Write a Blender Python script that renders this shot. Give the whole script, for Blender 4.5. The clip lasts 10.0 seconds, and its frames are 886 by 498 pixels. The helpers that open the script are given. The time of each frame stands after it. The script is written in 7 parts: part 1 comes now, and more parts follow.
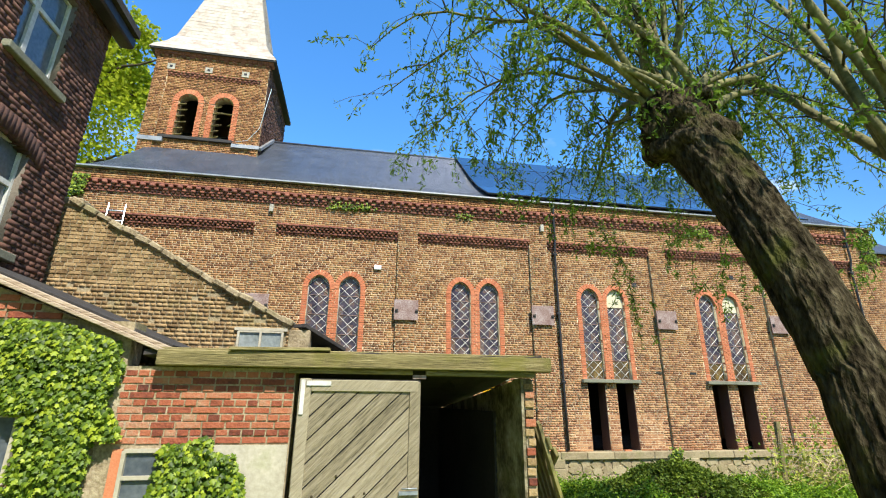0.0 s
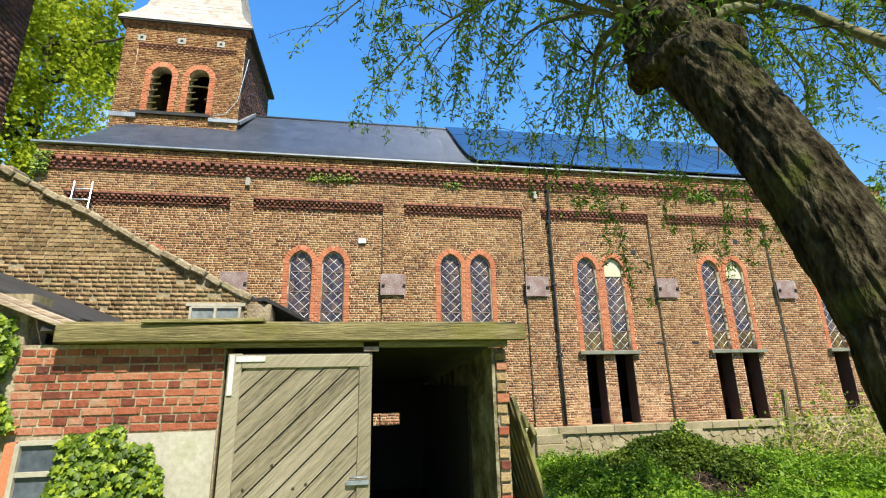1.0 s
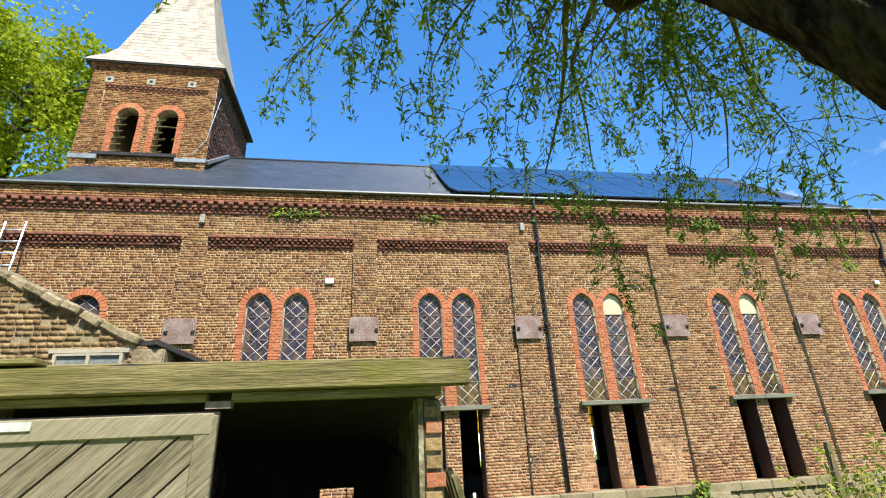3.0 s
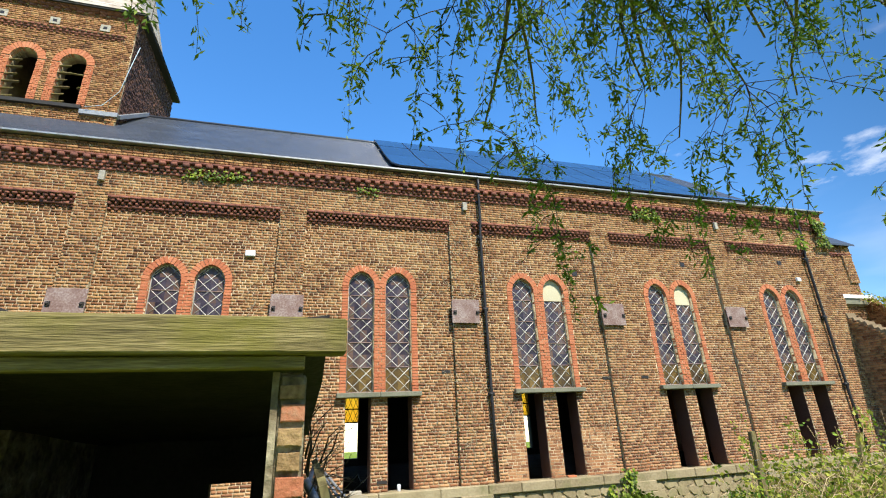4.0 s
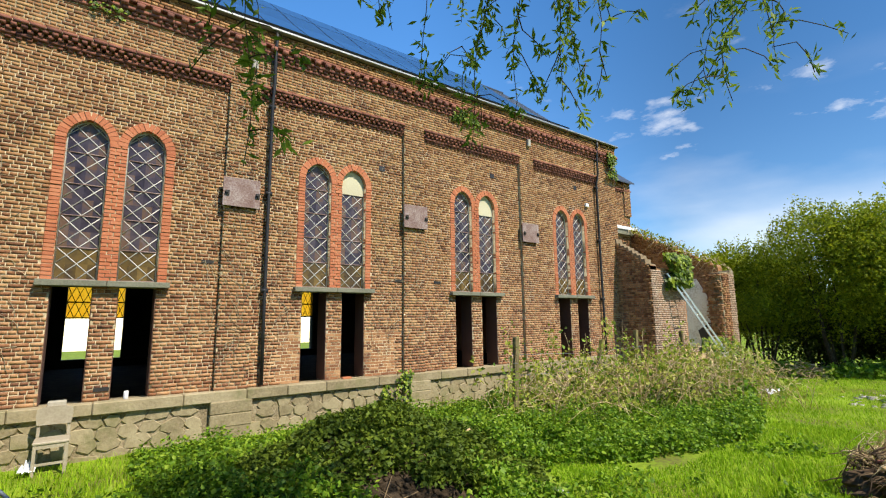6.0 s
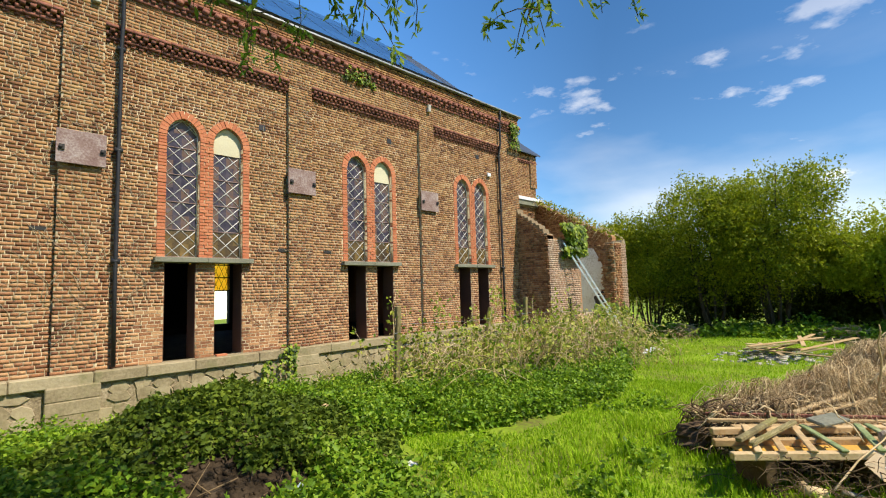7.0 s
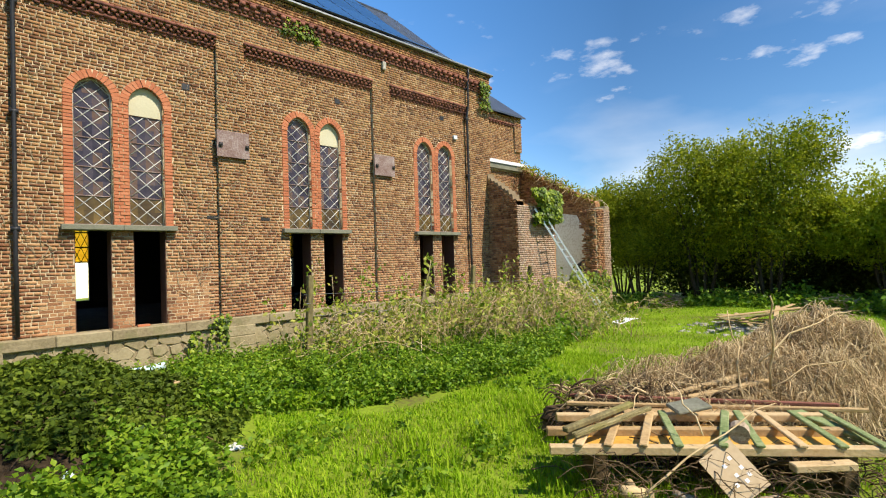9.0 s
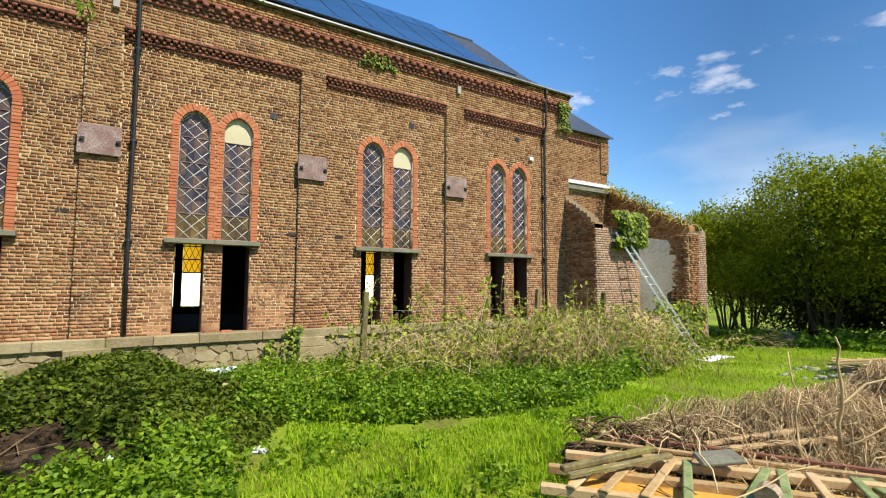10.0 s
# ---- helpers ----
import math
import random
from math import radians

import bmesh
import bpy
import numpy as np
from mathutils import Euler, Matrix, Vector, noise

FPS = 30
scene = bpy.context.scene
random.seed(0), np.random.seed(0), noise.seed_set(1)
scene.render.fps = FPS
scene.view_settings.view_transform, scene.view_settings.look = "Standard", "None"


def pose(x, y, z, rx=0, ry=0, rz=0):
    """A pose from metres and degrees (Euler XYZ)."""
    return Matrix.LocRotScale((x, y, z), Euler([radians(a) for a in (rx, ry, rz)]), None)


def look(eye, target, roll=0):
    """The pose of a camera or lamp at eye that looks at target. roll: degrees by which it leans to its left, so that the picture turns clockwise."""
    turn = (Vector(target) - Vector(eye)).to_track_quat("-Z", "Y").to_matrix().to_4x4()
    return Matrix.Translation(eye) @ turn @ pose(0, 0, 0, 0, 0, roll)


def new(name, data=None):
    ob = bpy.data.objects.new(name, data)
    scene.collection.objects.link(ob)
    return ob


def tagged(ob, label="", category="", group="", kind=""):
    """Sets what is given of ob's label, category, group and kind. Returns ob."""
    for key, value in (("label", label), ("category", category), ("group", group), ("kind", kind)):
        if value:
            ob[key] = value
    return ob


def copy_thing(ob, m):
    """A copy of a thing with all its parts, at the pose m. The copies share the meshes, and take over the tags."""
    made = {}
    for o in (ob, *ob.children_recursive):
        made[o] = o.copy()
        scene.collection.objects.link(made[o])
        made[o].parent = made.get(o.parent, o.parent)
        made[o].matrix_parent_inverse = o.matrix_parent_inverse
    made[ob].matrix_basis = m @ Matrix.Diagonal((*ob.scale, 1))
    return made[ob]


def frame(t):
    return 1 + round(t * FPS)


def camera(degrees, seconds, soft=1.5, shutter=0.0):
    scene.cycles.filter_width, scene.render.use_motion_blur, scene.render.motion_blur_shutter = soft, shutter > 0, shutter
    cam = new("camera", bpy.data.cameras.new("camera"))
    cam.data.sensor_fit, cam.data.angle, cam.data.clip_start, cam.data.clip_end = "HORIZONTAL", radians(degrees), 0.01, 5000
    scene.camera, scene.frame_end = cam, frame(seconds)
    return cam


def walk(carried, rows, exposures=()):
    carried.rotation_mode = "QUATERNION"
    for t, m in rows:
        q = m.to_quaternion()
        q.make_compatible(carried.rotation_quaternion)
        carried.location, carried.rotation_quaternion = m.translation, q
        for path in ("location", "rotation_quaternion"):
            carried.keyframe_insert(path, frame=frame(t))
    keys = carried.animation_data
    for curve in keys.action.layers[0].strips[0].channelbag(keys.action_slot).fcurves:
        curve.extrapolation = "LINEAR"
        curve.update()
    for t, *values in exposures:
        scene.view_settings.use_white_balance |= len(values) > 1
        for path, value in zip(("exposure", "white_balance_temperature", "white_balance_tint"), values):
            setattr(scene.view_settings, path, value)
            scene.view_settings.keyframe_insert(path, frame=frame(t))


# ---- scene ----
cam = camera(86.6, 10.0, soft=1.15)
PATH = [
    (0, (0.338, -0.134, 1.837), (0.671, 1.737, 2.459), 0.4),
    (0.5, (0.611, 0.108, 1.824), (0.821, 2.012, 2.399), -0.3),
    (1, (0.858, 0.474, 1.809), (1.182, 2.373, 2.348), -1.2),
    (1.5, (1.143, 0.805, 1.821), (1.384, 2.712, 2.371), -2.2),
    (2, (1.32, 1.152, 1.812), (1.555, 3.021, 2.484), -1.5),
    (2.2, (1.39, 1.281, 1.838), (1.701, 3.12, 2.56), -2.1),
    (3.3, (1.722, 1.948, 1.877), (2.047, 3.773, 2.628), -3.2),
    (3.5, (1.78, 2.115, 1.89), (2.168, 3.924, 2.649), -2.7),
    (4, (2.046, 2.419, 1.86), (2.577, 4.219, 2.551), -2.5),
    (4.5, (2.365, 2.728, 1.845), (3.08, 4.541, 2.295), -1.7),
    (5, (2.666, 3.033, 1.808), (3.476, 4.836, 2.113), -2.9),
    (5.5, (3.063, 3.217, 1.798), (4.027, 4.947, 2.075), -2.5),
    (6, (3.428, 3.298, 1.833), (4.601, 4.891, 2.126), -0.7),
    (6.2, (3.58, 3.318, 1.838), (4.877, 4.814, 2.122), -0.2),
    (7.3, (4.489, 3.03, 1.719), (5.918, 4.42, 1.877), -1.3),
    (7.5, (4.63, 2.99, 1.699), (6.044, 4.395, 1.87), 0.5),
    (8, (5.016, 2.733, 1.685), (6.561, 4.0, 1.764), 0.2),
    (8.5, (5.46, 2.542, 1.662), (6.986, 3.835, 1.678), -1.3),
    (9, (5.802, 2.379, 1.692), (7.176, 3.832, 1.734), -1.9),
    (9.5, (6.062, 2.11, 1.691), (7.289, 3.685, 1.802), -0.1),
    (10, (6.339, 2.011, 1.663), (7.398, 3.702, 1.804), 0.3),
]
walk(cam, [(t, look(eye, target, roll)) for t, eye, target, roll in PATH], [(0, 0.78, 6550, 10), (3.5, 0.68, 6550, 10), (4.5, 0.52, 6750, 11), (6.0, 0.42, 6850, 11), (7.5, 0.44, 7150, 12), (10, 0.42, 7100, 12)])

# ---- light ----
SUN_AZ, SUN_EL = 18.0, 52.0          # degrees from -y towards +x, and height
sun_dir = Vector((math.sin(radians(SUN_AZ)) * math.cos(radians(SUN_EL)), -math.cos(radians(SUN_AZ)) * math.cos(radians(SUN_EL)), math.sin(radians(SUN_EL))))
sun = new("sun", bpy.data.lights.new("sun", "SUN"))
sun.data.energy, sun.data.angle, sun.data.color = 5.0, radians(0.53), (1.0, 0.95, 0.86)
sun.matrix_world = look(sun_dir * 60, (0, 0, 0))

world = bpy.data.worlds.new("sky")
scene.world = world
world.use_nodes = True
wn, wl = world.node_tree.nodes, world.node_tree.links
wn.clear()
sky = wn.new("ShaderNodeTexSky")
sky.sky_type, sky.sun_disc = "NISHITA", False
sky.sun_elevation, sky.sun_rotation = radians(SUN_EL), radians(180 - SUN_AZ)
sky.air_density, sky.dust_density, sky.ozone_density = 0.85, 0.0, 2.0
tc = wn.new("ShaderNodeTexCoord")
mp = wn.new("ShaderNodeMapping")
mp.inputs["Scale"].default_value = (1.0, 1.0, 2.6)
mp.inputs["Location"].default_value = (0.35, 0.2, 0.1)
cn = wn.new("ShaderNodeTexNoise")
cn.inputs["Scale"].default_value, cn.inputs["Detail"].default_value, cn.inputs["Roughness"].default_value = 5.2, 8, 0.56
cr = wn.new("ShaderNodeValToRGB")
cr.color_ramp.elements[0].position, cr.color_ramp.elements[1].position = 0.585, 0.67
low = wn.new("ShaderNodeSeparateXYZ")
lowr = wn.new("ShaderNodeMapRange")          # clouds gather towards the horizon
lowr.inputs["From Min"].default_value, lowr.inputs["From Max"].default_value = 0.16, 0.55
lowr.inputs["To Min"].default_value, lowr.inputs["To Max"].default_value = 0.95, 0.0
mul = wn.new("ShaderNodeMath"); mul.operation = "MULTIPLY"
hue = wn.new("ShaderNodeHueSaturation")
hue.inputs["Saturation"].default_value = 1.28
face = wn.new("ShaderNodeVectorMath"); face.operation = "DOT_PRODUCT"      # paler sky to the north, deeper to the east
face.inputs[1].default_value = (-1.0, 1.0, 0.0)
facer = wn.new("ShaderNodeMapRange")
facer.inputs["From Min"].default_value, facer.inputs["From Max"].default_value = -0.45, 0.25
facer.inputs["To Min"].default_value, facer.inputs["To Max"].default_value = 1.0, 1.95
mp2 = wn.new("ShaderNodeMapping")
mp2.inputs["Scale"].default_value, mp2.inputs["Rotation"].default_value = (1.0, 1.0, 3.2), (0.25, 0.2, 0.0)
veil = wn.new("ShaderNodeTexNoise")          # thin high cloud
veil.inputs["Scale"].default_value, veil.inputs["Detail"].default_value, veil.inputs["Roughness"].default_value = 1.7, 7, 0.5
veilr = wn.new("ShaderNodeMapRange")
veilr.inputs["From Min"].default_value, veilr.inputs["From Max"].default_value, veilr.inputs["To Max"].default_value = 0.47, 0.72, 0.55
lowv = wn.new("ShaderNodeMapRange")
lowv.inputs["From Min"].default_value, lowv.inputs["From Max"].default_value = 0.1, 0.42
lowv.inputs["To Min"].default_value, lowv.inputs["To Max"].default_value = 1.0, 0.0
vm = wn.new("ShaderNodeMath"); vm.operation = "MULTIPLY"
top = wn.new("ShaderNodeMath"); top.operation = "MAXIMUM"
cm = wn.new("ShaderNodeMix"); cm.data_type = "RGBA"
cm.inputs["B"].default_value = (7.5, 7.8, 8.2, 1)
bg = wn.new("ShaderNodeBackground")
bg.inputs["Strength"].default_value = 0.125
wo = wn.new("ShaderNodeOutputWorld")
for a, b in ((tc.outputs["Generated"], mp.inputs["Vector"]), (mp.outputs[0], cn.inputs["Vector"]), (cn.outputs["Fac"], cr.inputs["Fac"]),
             (tc.outputs["Generated"], low.inputs[0]), (low.outputs["Z"], lowr.inputs["Value"]), (cr.outputs["Color"], mul.inputs[0]), (lowr.outputs[0], mul.inputs[1]),
             (sky.outputs[0], hue.inputs["Color"]), (hue.outputs[0], cm.inputs["A"]), (tc.outputs["Generated"], face.inputs[0]), (face.outputs["Value"], facer.inputs["Value"]), (facer.outputs[0], hue.inputs["Value"]),
             (tc.outputs["Generated"], mp2.inputs["Vector"]), (mp2.outputs[0], veil.inputs["Vector"]), (veil.outputs["Fac"], veilr.inputs["Value"]), (low.outputs["Z"], lowv.inputs["Value"]),
             (veilr.outputs[0], vm.inputs[0]), (lowv.outputs[0], vm.inputs[1]), (mul.outputs[0], top.inputs[0]), (vm.outputs[0], top.inputs[1]), (top.outputs[0], cm.inputs["Factor"]), (cm.outputs["Result"], bg.inputs["Color"]), (bg.outputs[0], wo.inputs["Surface"])):
    wl.new(a, b)


# ---- materials ----
def mat(name, cols, scale=6.0, rough=0.85, bump=0.25, bscale=70.0, metal=0.0, island=0.0, obj=0.0, stretch=(1, 1, 1), shine=0.0, spec=0.4, glass=0.0, zmix=None, moss=None, stain=0.5, bdist=0.02, rot=0.0):
    """cols: colours from dark to light, mixed by noise at two scales and by piece (island or object)."""
    m = bpy.data.materials.new(name)
    m.use_nodes = True
    n, l = m.node_tree.nodes, m.node_tree.links
    p = n["Principled BSDF"]
    p.inputs["Roughness"].default_value, p.inputs["Metallic"].default_value = rough, metal
    p.inputs["Specular IOR Level"].default_value = spec
    p.inputs["Transmission Weight"].default_value = glass
    geo = n.new("ShaderNodeNewGeometry")
    mp = n.new("ShaderNodeMapping")
    mp.inputs["Scale"].default_value = stretch
    turn = n.new("ShaderNodeMapping")
    turn.inputs["Rotation"].default_value = (0, radians(rot), 0)
    l.new(geo.outputs["Position"], turn.inputs["Vector"]), l.new(turn.outputs[0], mp.inputs["Vector"])
    big, fine = n.new("ShaderNodeTexNoise"), n.new("ShaderNodeTexNoise")
    big.inputs["Scale"].default_value, big.inputs["Detail"].default_value = scale, 5
    fine.inputs["Scale"].default_value, fine.inputs["Detail"].default_value = bscale, 4
    l.new(mp.outputs[0], big.inputs["Vector"]), l.new(mp.outputs[0], fine.inputs["Vector"])

    def add(a, k, b, j):
        x, y, s = n.new("ShaderNodeMath"), n.new("ShaderNodeMath"), n.new("ShaderNodeMath")
        x.operation = y.operation = "MULTIPLY"
        s.operation = "ADD"
        l.new(a, x.inputs[0]), l.new(b, y.inputs[0])
        x.inputs[1].default_value, y.inputs[1].default_value = k, j
        l.new(x.outputs[0], s.inputs[0]), l.new(y.outputs[0], s.inputs[1])
        return s.outputs[0]
    w = add(big.outputs["Fac"], stain, fine.outputs["Fac"], 1 - stain)
    con = n.new("ShaderNodeMapRange")
    con.inputs["From Min"].default_value, con.inputs["From Max"].default_value = 0.33, 0.67
    l.new(w, con.inputs["Value"])
    f = con.outputs[0]
    if island:
        f = add(f, 1 - island, geo.outputs["Random Per Island"], island)
    if obj:
        oi = n.new("ShaderNodeObjectInfo")
        f = add(f, 1 - obj, oi.outputs["Random"], obj)
    r = n.new("ShaderNodeValToRGB")
    while len(r.color_ramp.elements) < len(cols):
        r.color_ramp.elements.new(0.5)
    for i, c in enumerate(cols):
        r.color_ramp.elements[i].position = i / (len(cols) - 1)
        r.color_ramp.elements[i].color = (*c, 1)
    l.new(f, r.inputs["Fac"])
    col = r.outputs["Color"]
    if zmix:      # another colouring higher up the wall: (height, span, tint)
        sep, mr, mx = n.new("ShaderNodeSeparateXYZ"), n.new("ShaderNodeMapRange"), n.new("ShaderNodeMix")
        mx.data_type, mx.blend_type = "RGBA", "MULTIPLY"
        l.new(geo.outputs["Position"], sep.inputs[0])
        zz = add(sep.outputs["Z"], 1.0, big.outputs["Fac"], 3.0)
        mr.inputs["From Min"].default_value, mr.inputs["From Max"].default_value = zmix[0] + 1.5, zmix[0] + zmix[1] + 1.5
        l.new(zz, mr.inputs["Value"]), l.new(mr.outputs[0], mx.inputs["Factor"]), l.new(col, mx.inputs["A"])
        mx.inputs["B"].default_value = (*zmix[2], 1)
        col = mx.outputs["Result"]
    if moss:      # patches of lichen and moss: (colour, share)
        mo, mr, mx = n.new("ShaderNodeTexNoise"), n.new("ShaderNodeMapRange"), n.new("ShaderNodeMix")
        mx.data_type = "RGBA"
        mo.inputs["Scale"].default_value, mo.inputs["Detail"].default_value, mo.inputs["Roughness"].default_value = 2.2, 8, 0.65
        l.new(geo.outputs["Position"], mo.inputs["Vector"])
        mr.inputs["From Min"].default_value, mr.inputs["From Max"].default_value = 0.62 - moss[1] * 0.3, 0.78 - moss[1] * 0.3
        mr.inputs["To Max"].default_value = 0.8
        l.new(mo.outputs["Fac"], mr.inputs["Value"]), l.new(mr.outputs[0], mx.inputs["Factor"]), l.new(col, mx.inputs["A"])
        mx.inputs["B"].default_value = (*moss[0], 1)
        col = mx.outputs["Result"]
    l.new(col, p.inputs["Base Color"])
    if bump:
        b = n.new("ShaderNodeBump")
        b.inputs["Strength"].default_value, b.inputs["Distance"].default_value = bump, bdist
        l.new(w, b.inputs["Height"]), l.new(b.outputs[0], p.inputs["Normal"])
    if shine:   # leaves let light pass
        t, mix, out = n.new("ShaderNodeBsdfTranslucent"), n.new("ShaderNodeMixShader"), n["Material Output"]
        l.new(col, t.inputs["Color"])
        mix.inputs["Fac"].default_value = shine
        l.new(p.outputs[0], mix.inputs[1]), l.new(t.outputs[0], mix.inputs[2]), l.new(mix.outputs[0], out.inputs["Surface"])
    return m


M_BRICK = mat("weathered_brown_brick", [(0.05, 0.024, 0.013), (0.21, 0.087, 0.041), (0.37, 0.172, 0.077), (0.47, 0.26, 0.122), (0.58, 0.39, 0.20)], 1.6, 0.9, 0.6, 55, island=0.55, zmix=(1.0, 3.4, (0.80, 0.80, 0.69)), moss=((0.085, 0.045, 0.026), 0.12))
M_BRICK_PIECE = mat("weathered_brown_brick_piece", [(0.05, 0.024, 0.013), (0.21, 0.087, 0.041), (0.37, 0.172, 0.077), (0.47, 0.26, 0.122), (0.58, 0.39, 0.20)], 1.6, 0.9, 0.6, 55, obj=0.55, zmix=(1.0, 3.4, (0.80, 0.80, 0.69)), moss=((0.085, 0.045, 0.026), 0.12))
M_DARKMORTAR = mat("grey_mortar", [(0.10, 0.08, 0.06), (0.20, 0.17, 0.13)], 3, 0.95, 0.4, 40)
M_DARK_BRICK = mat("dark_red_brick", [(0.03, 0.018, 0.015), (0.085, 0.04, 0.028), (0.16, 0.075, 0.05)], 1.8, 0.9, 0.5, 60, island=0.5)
M_FRIEZE = mat("corbel_brick", [(0.09, 0.04, 0.03), (0.22, 0.08, 0.05), (0.33, 0.13, 0.08)], 2.0, 0.9, 0.5, 60, island=0.5)
M_ORANGE = mat("orange_surround_brick", [(0.36, 0.10, 0.045), (0.50, 0.17, 0.075), (0.58, 0.24, 0.12)], 3.0, 0.85, 0.3, 60, island=0.45)
M_RED = mat("red_shed_brick", [(0.045, 0.018, 0.014), (0.17, 0.045, 0.025), (0.31, 0.088, 0.042), (0.38, 0.14, 0.07), (0.36, 0.24, 0.15)], 9, 0.92, 0.9, 40, obj=0.72)
M_YELLOW = mat("yellowish_lichened_brick", [(0.07, 0.04, 0.018), (0.20, 0.125, 0.055), (0.35, 0.235, 0.11), (0.42, 0.30, 0.16)], 5.0, 0.95, 0.9, 40, obj=0.5, moss=((0.20, 0.17, 0.07), 0.3))
M_YELLOW_SKIN = mat("yellowish_lichened_brick_face", [(0.07, 0.04, 0.018), (0.20, 0.125, 0.055), (0.35, 0.235, 0.11), (0.42, 0.30, 0.16)], 5.0, 0.95, 0.9, 40, island=0.5, moss=((0.20, 0.17, 0.07), 0.3))
M_MORTAR = mat("cream_mortar", [(0.16, 0.125, 0.07), (0.40, 0.32, 0.19), (0.60, 0.50, 0.32)], 2.2, 0.95, 0.5, 30)
M_RUIN = mat("mossy_ruin_brick", [(0.10, 0.07, 0.04), (0.22, 0.16, 0.09), (0.34, 0.26, 0.16)], 2.0, 0.95, 0.6, 50, island=0.5, moss=((0.17, 0.16, 0.07), 0.25))
M_MORTAR2 = mat("old_lime_mortar", [(0.12, 0.09, 0.05), (0.28, 0.22, 0.13), (0.44, 0.37, 0.24)], 4.0, 0.95, 0.8, 35, moss=((0.20, 0.18, 0.08), 0.25))
M_STONE = mat("sandstone_plinth", [(0.17, 0.13, 0.07), (0.32, 0.26, 0.15), (0.43, 0.36, 0.22)], 2.5, 0.95, 0.8, 22, obj=0.4, moss=((0.18, 0.17, 0.07), 0.3))
M_SILL = mat("grey_green_stone", [(0.13, 0.13, 0.09), (0.25, 0.25, 0.18)], 3, 0.9, 0.4, 40)
M_PLASTER = mat("dirty_cement_render", [(0.33, 0.30, 0.22), (0.50, 0.46, 0.36)], 2.2, 0.95, 0.35, 25, moss=((0.26, 0.27, 0.13), 0.1))
M_OLDPLASTER = mat("mossy_crumbling_render", [(0.03, 0.025, 0.015), (0.15, 0.12, 0.07), (0.33, 0.29, 0.19), (0.50, 0.45, 0.33)], 4.0, 0.95, 1.0, 20, bdist=0.06, stain=0.65, moss=((0.13, 0.13, 0.04), 0.3))
M_WHITE = mat("white_plaster", [(0.52, 0.45, 0.32), (0.82, 0.79, 0.69), (0.86, 0.84, 0.76)], 1.4, 0.9, 0.2, 14)
M_SLATE = mat("blue_grey_slate", [(0.03, 0.036, 0.047), (0.055, 0.064, 0.082), (0.085, 0.10, 0.125)], 1.5, 0.33, 0.15, 40, island=0.35, spec=0.6)
M_SPIRE = mat("whitewashed_spire_brick", [(0.32, 0.24, 0.18), (0.45, 0.40, 0.33), (0.53, 0.49, 0.43)], 2.6, 0.9, 0.4, 9, island=0.3, stain=0.6, moss=((0.24, 0.13, 0.09), 0.15))
M_SOLAR = mat("solar_glass", [(0.012, 0.03, 0.07), (0.02, 0.05, 0.11)], 0.6, 0.12, 0.0, 30, spec=0.6)
M_BLACK = mat("black_metal", [(0.012, 0.012, 0.013), (0.03, 0.03, 0.032)], 5, 0.5, 0.1, 40)
M_ZINC = mat("zinc", [(0.22, 0.23, 0.23), (0.40, 0.41, 0.41)], 3, 0.5, 0.1, 30, metal=0.5)
M_RUST = mat("rusty_plate", [(0.15, 0.08, 0.065), (0.25, 0.17, 0.145), (0.40, 0.34, 0.31)], 4, 0.8, 0.3, 30)
M_LEAD = mat("pale_lead_came", [(0.42, 0.42, 0.38), (0.62, 0.61, 0.56)], 5, 0.6, 0.1, 40)
M_GLASS = mat("stained_glass", [(0.012, 0.010, 0.016), (0.04, 0.03, 0.045), (0.075, 0.06, 0.075), (0.15, 0.085, 0.05), (0.14, 0.13, 0.16)], 3.2, 0.28, 0.25, 14, island=0.6, spec=0.4, glass=0.1)
M_YGLASS = mat("yellow_stained_glass", [(0.03, 0.015, 0.012), (0.12, 0.075, 0.02), (0.24, 0.15, 0.04)], 3.2, 0.28, 0.25, 14, island=0.6, spec=0.4, glass=0.1)
M_BOARD = mat("pale_board", [(0.50, 0.46, 0.30), (0.62, 0.58, 0.40)], 2, 0.8, 0.1, 30)
M_AMBER = mat("amber_glass", [(0.30, 0.08, 0.008), (0.62, 0.28, 0.012), (0.8, 0.45, 0.03)], 7, 0.3, 0.1, 22, island=0.4, glass=0.9)
M_DARKFRAME = mat("dark_iron", [(0.015, 0.014, 0.013), (0.04, 0.035, 0.03)], 4, 0.7, 0.2, 40)
# near-black plaster: the shade of the interiors is put into its colour
M_INSIDE = mat("shade_dark_interior_plaster", [(0.02, 0.018, 0.016), (0.05, 0.045, 0.04)], 1.5, 0.95, 0.2, 20)
M_WOOD = mat("weathered_grey_green_wood", [(0.05, 0.04, 0.014), (0.20, 0.165, 0.065), (0.37, 0.31, 0.15)], 4.0, 0.9, 0.7, 20, obj=0.2, stretch=(0.6, 7, 10), moss=((0.15, 0.14, 0.02), 0.4))
M_DOORWOOD = mat("grey_door_planks", [(0.06, 0.05, 0.03), (0.22, 0.185, 0.115), (0.33, 0.285, 0.19), (0.43, 0.38, 0.27)], 5.0, 0.88, 0.7, 26, obj=0.35, stretch=(0.5, 4, 11), rot=44, moss=((0.17, 0.16, 0.05), 0.15))
M_BARGE = mat("bleached_barge_board", [(0.18, 0.13, 0.08), (0.36, 0.28, 0.19), (0.48, 0.40, 0.29)], 3.0, 0.9, 0.5, 12, stretch=(0.7, 7, 9))
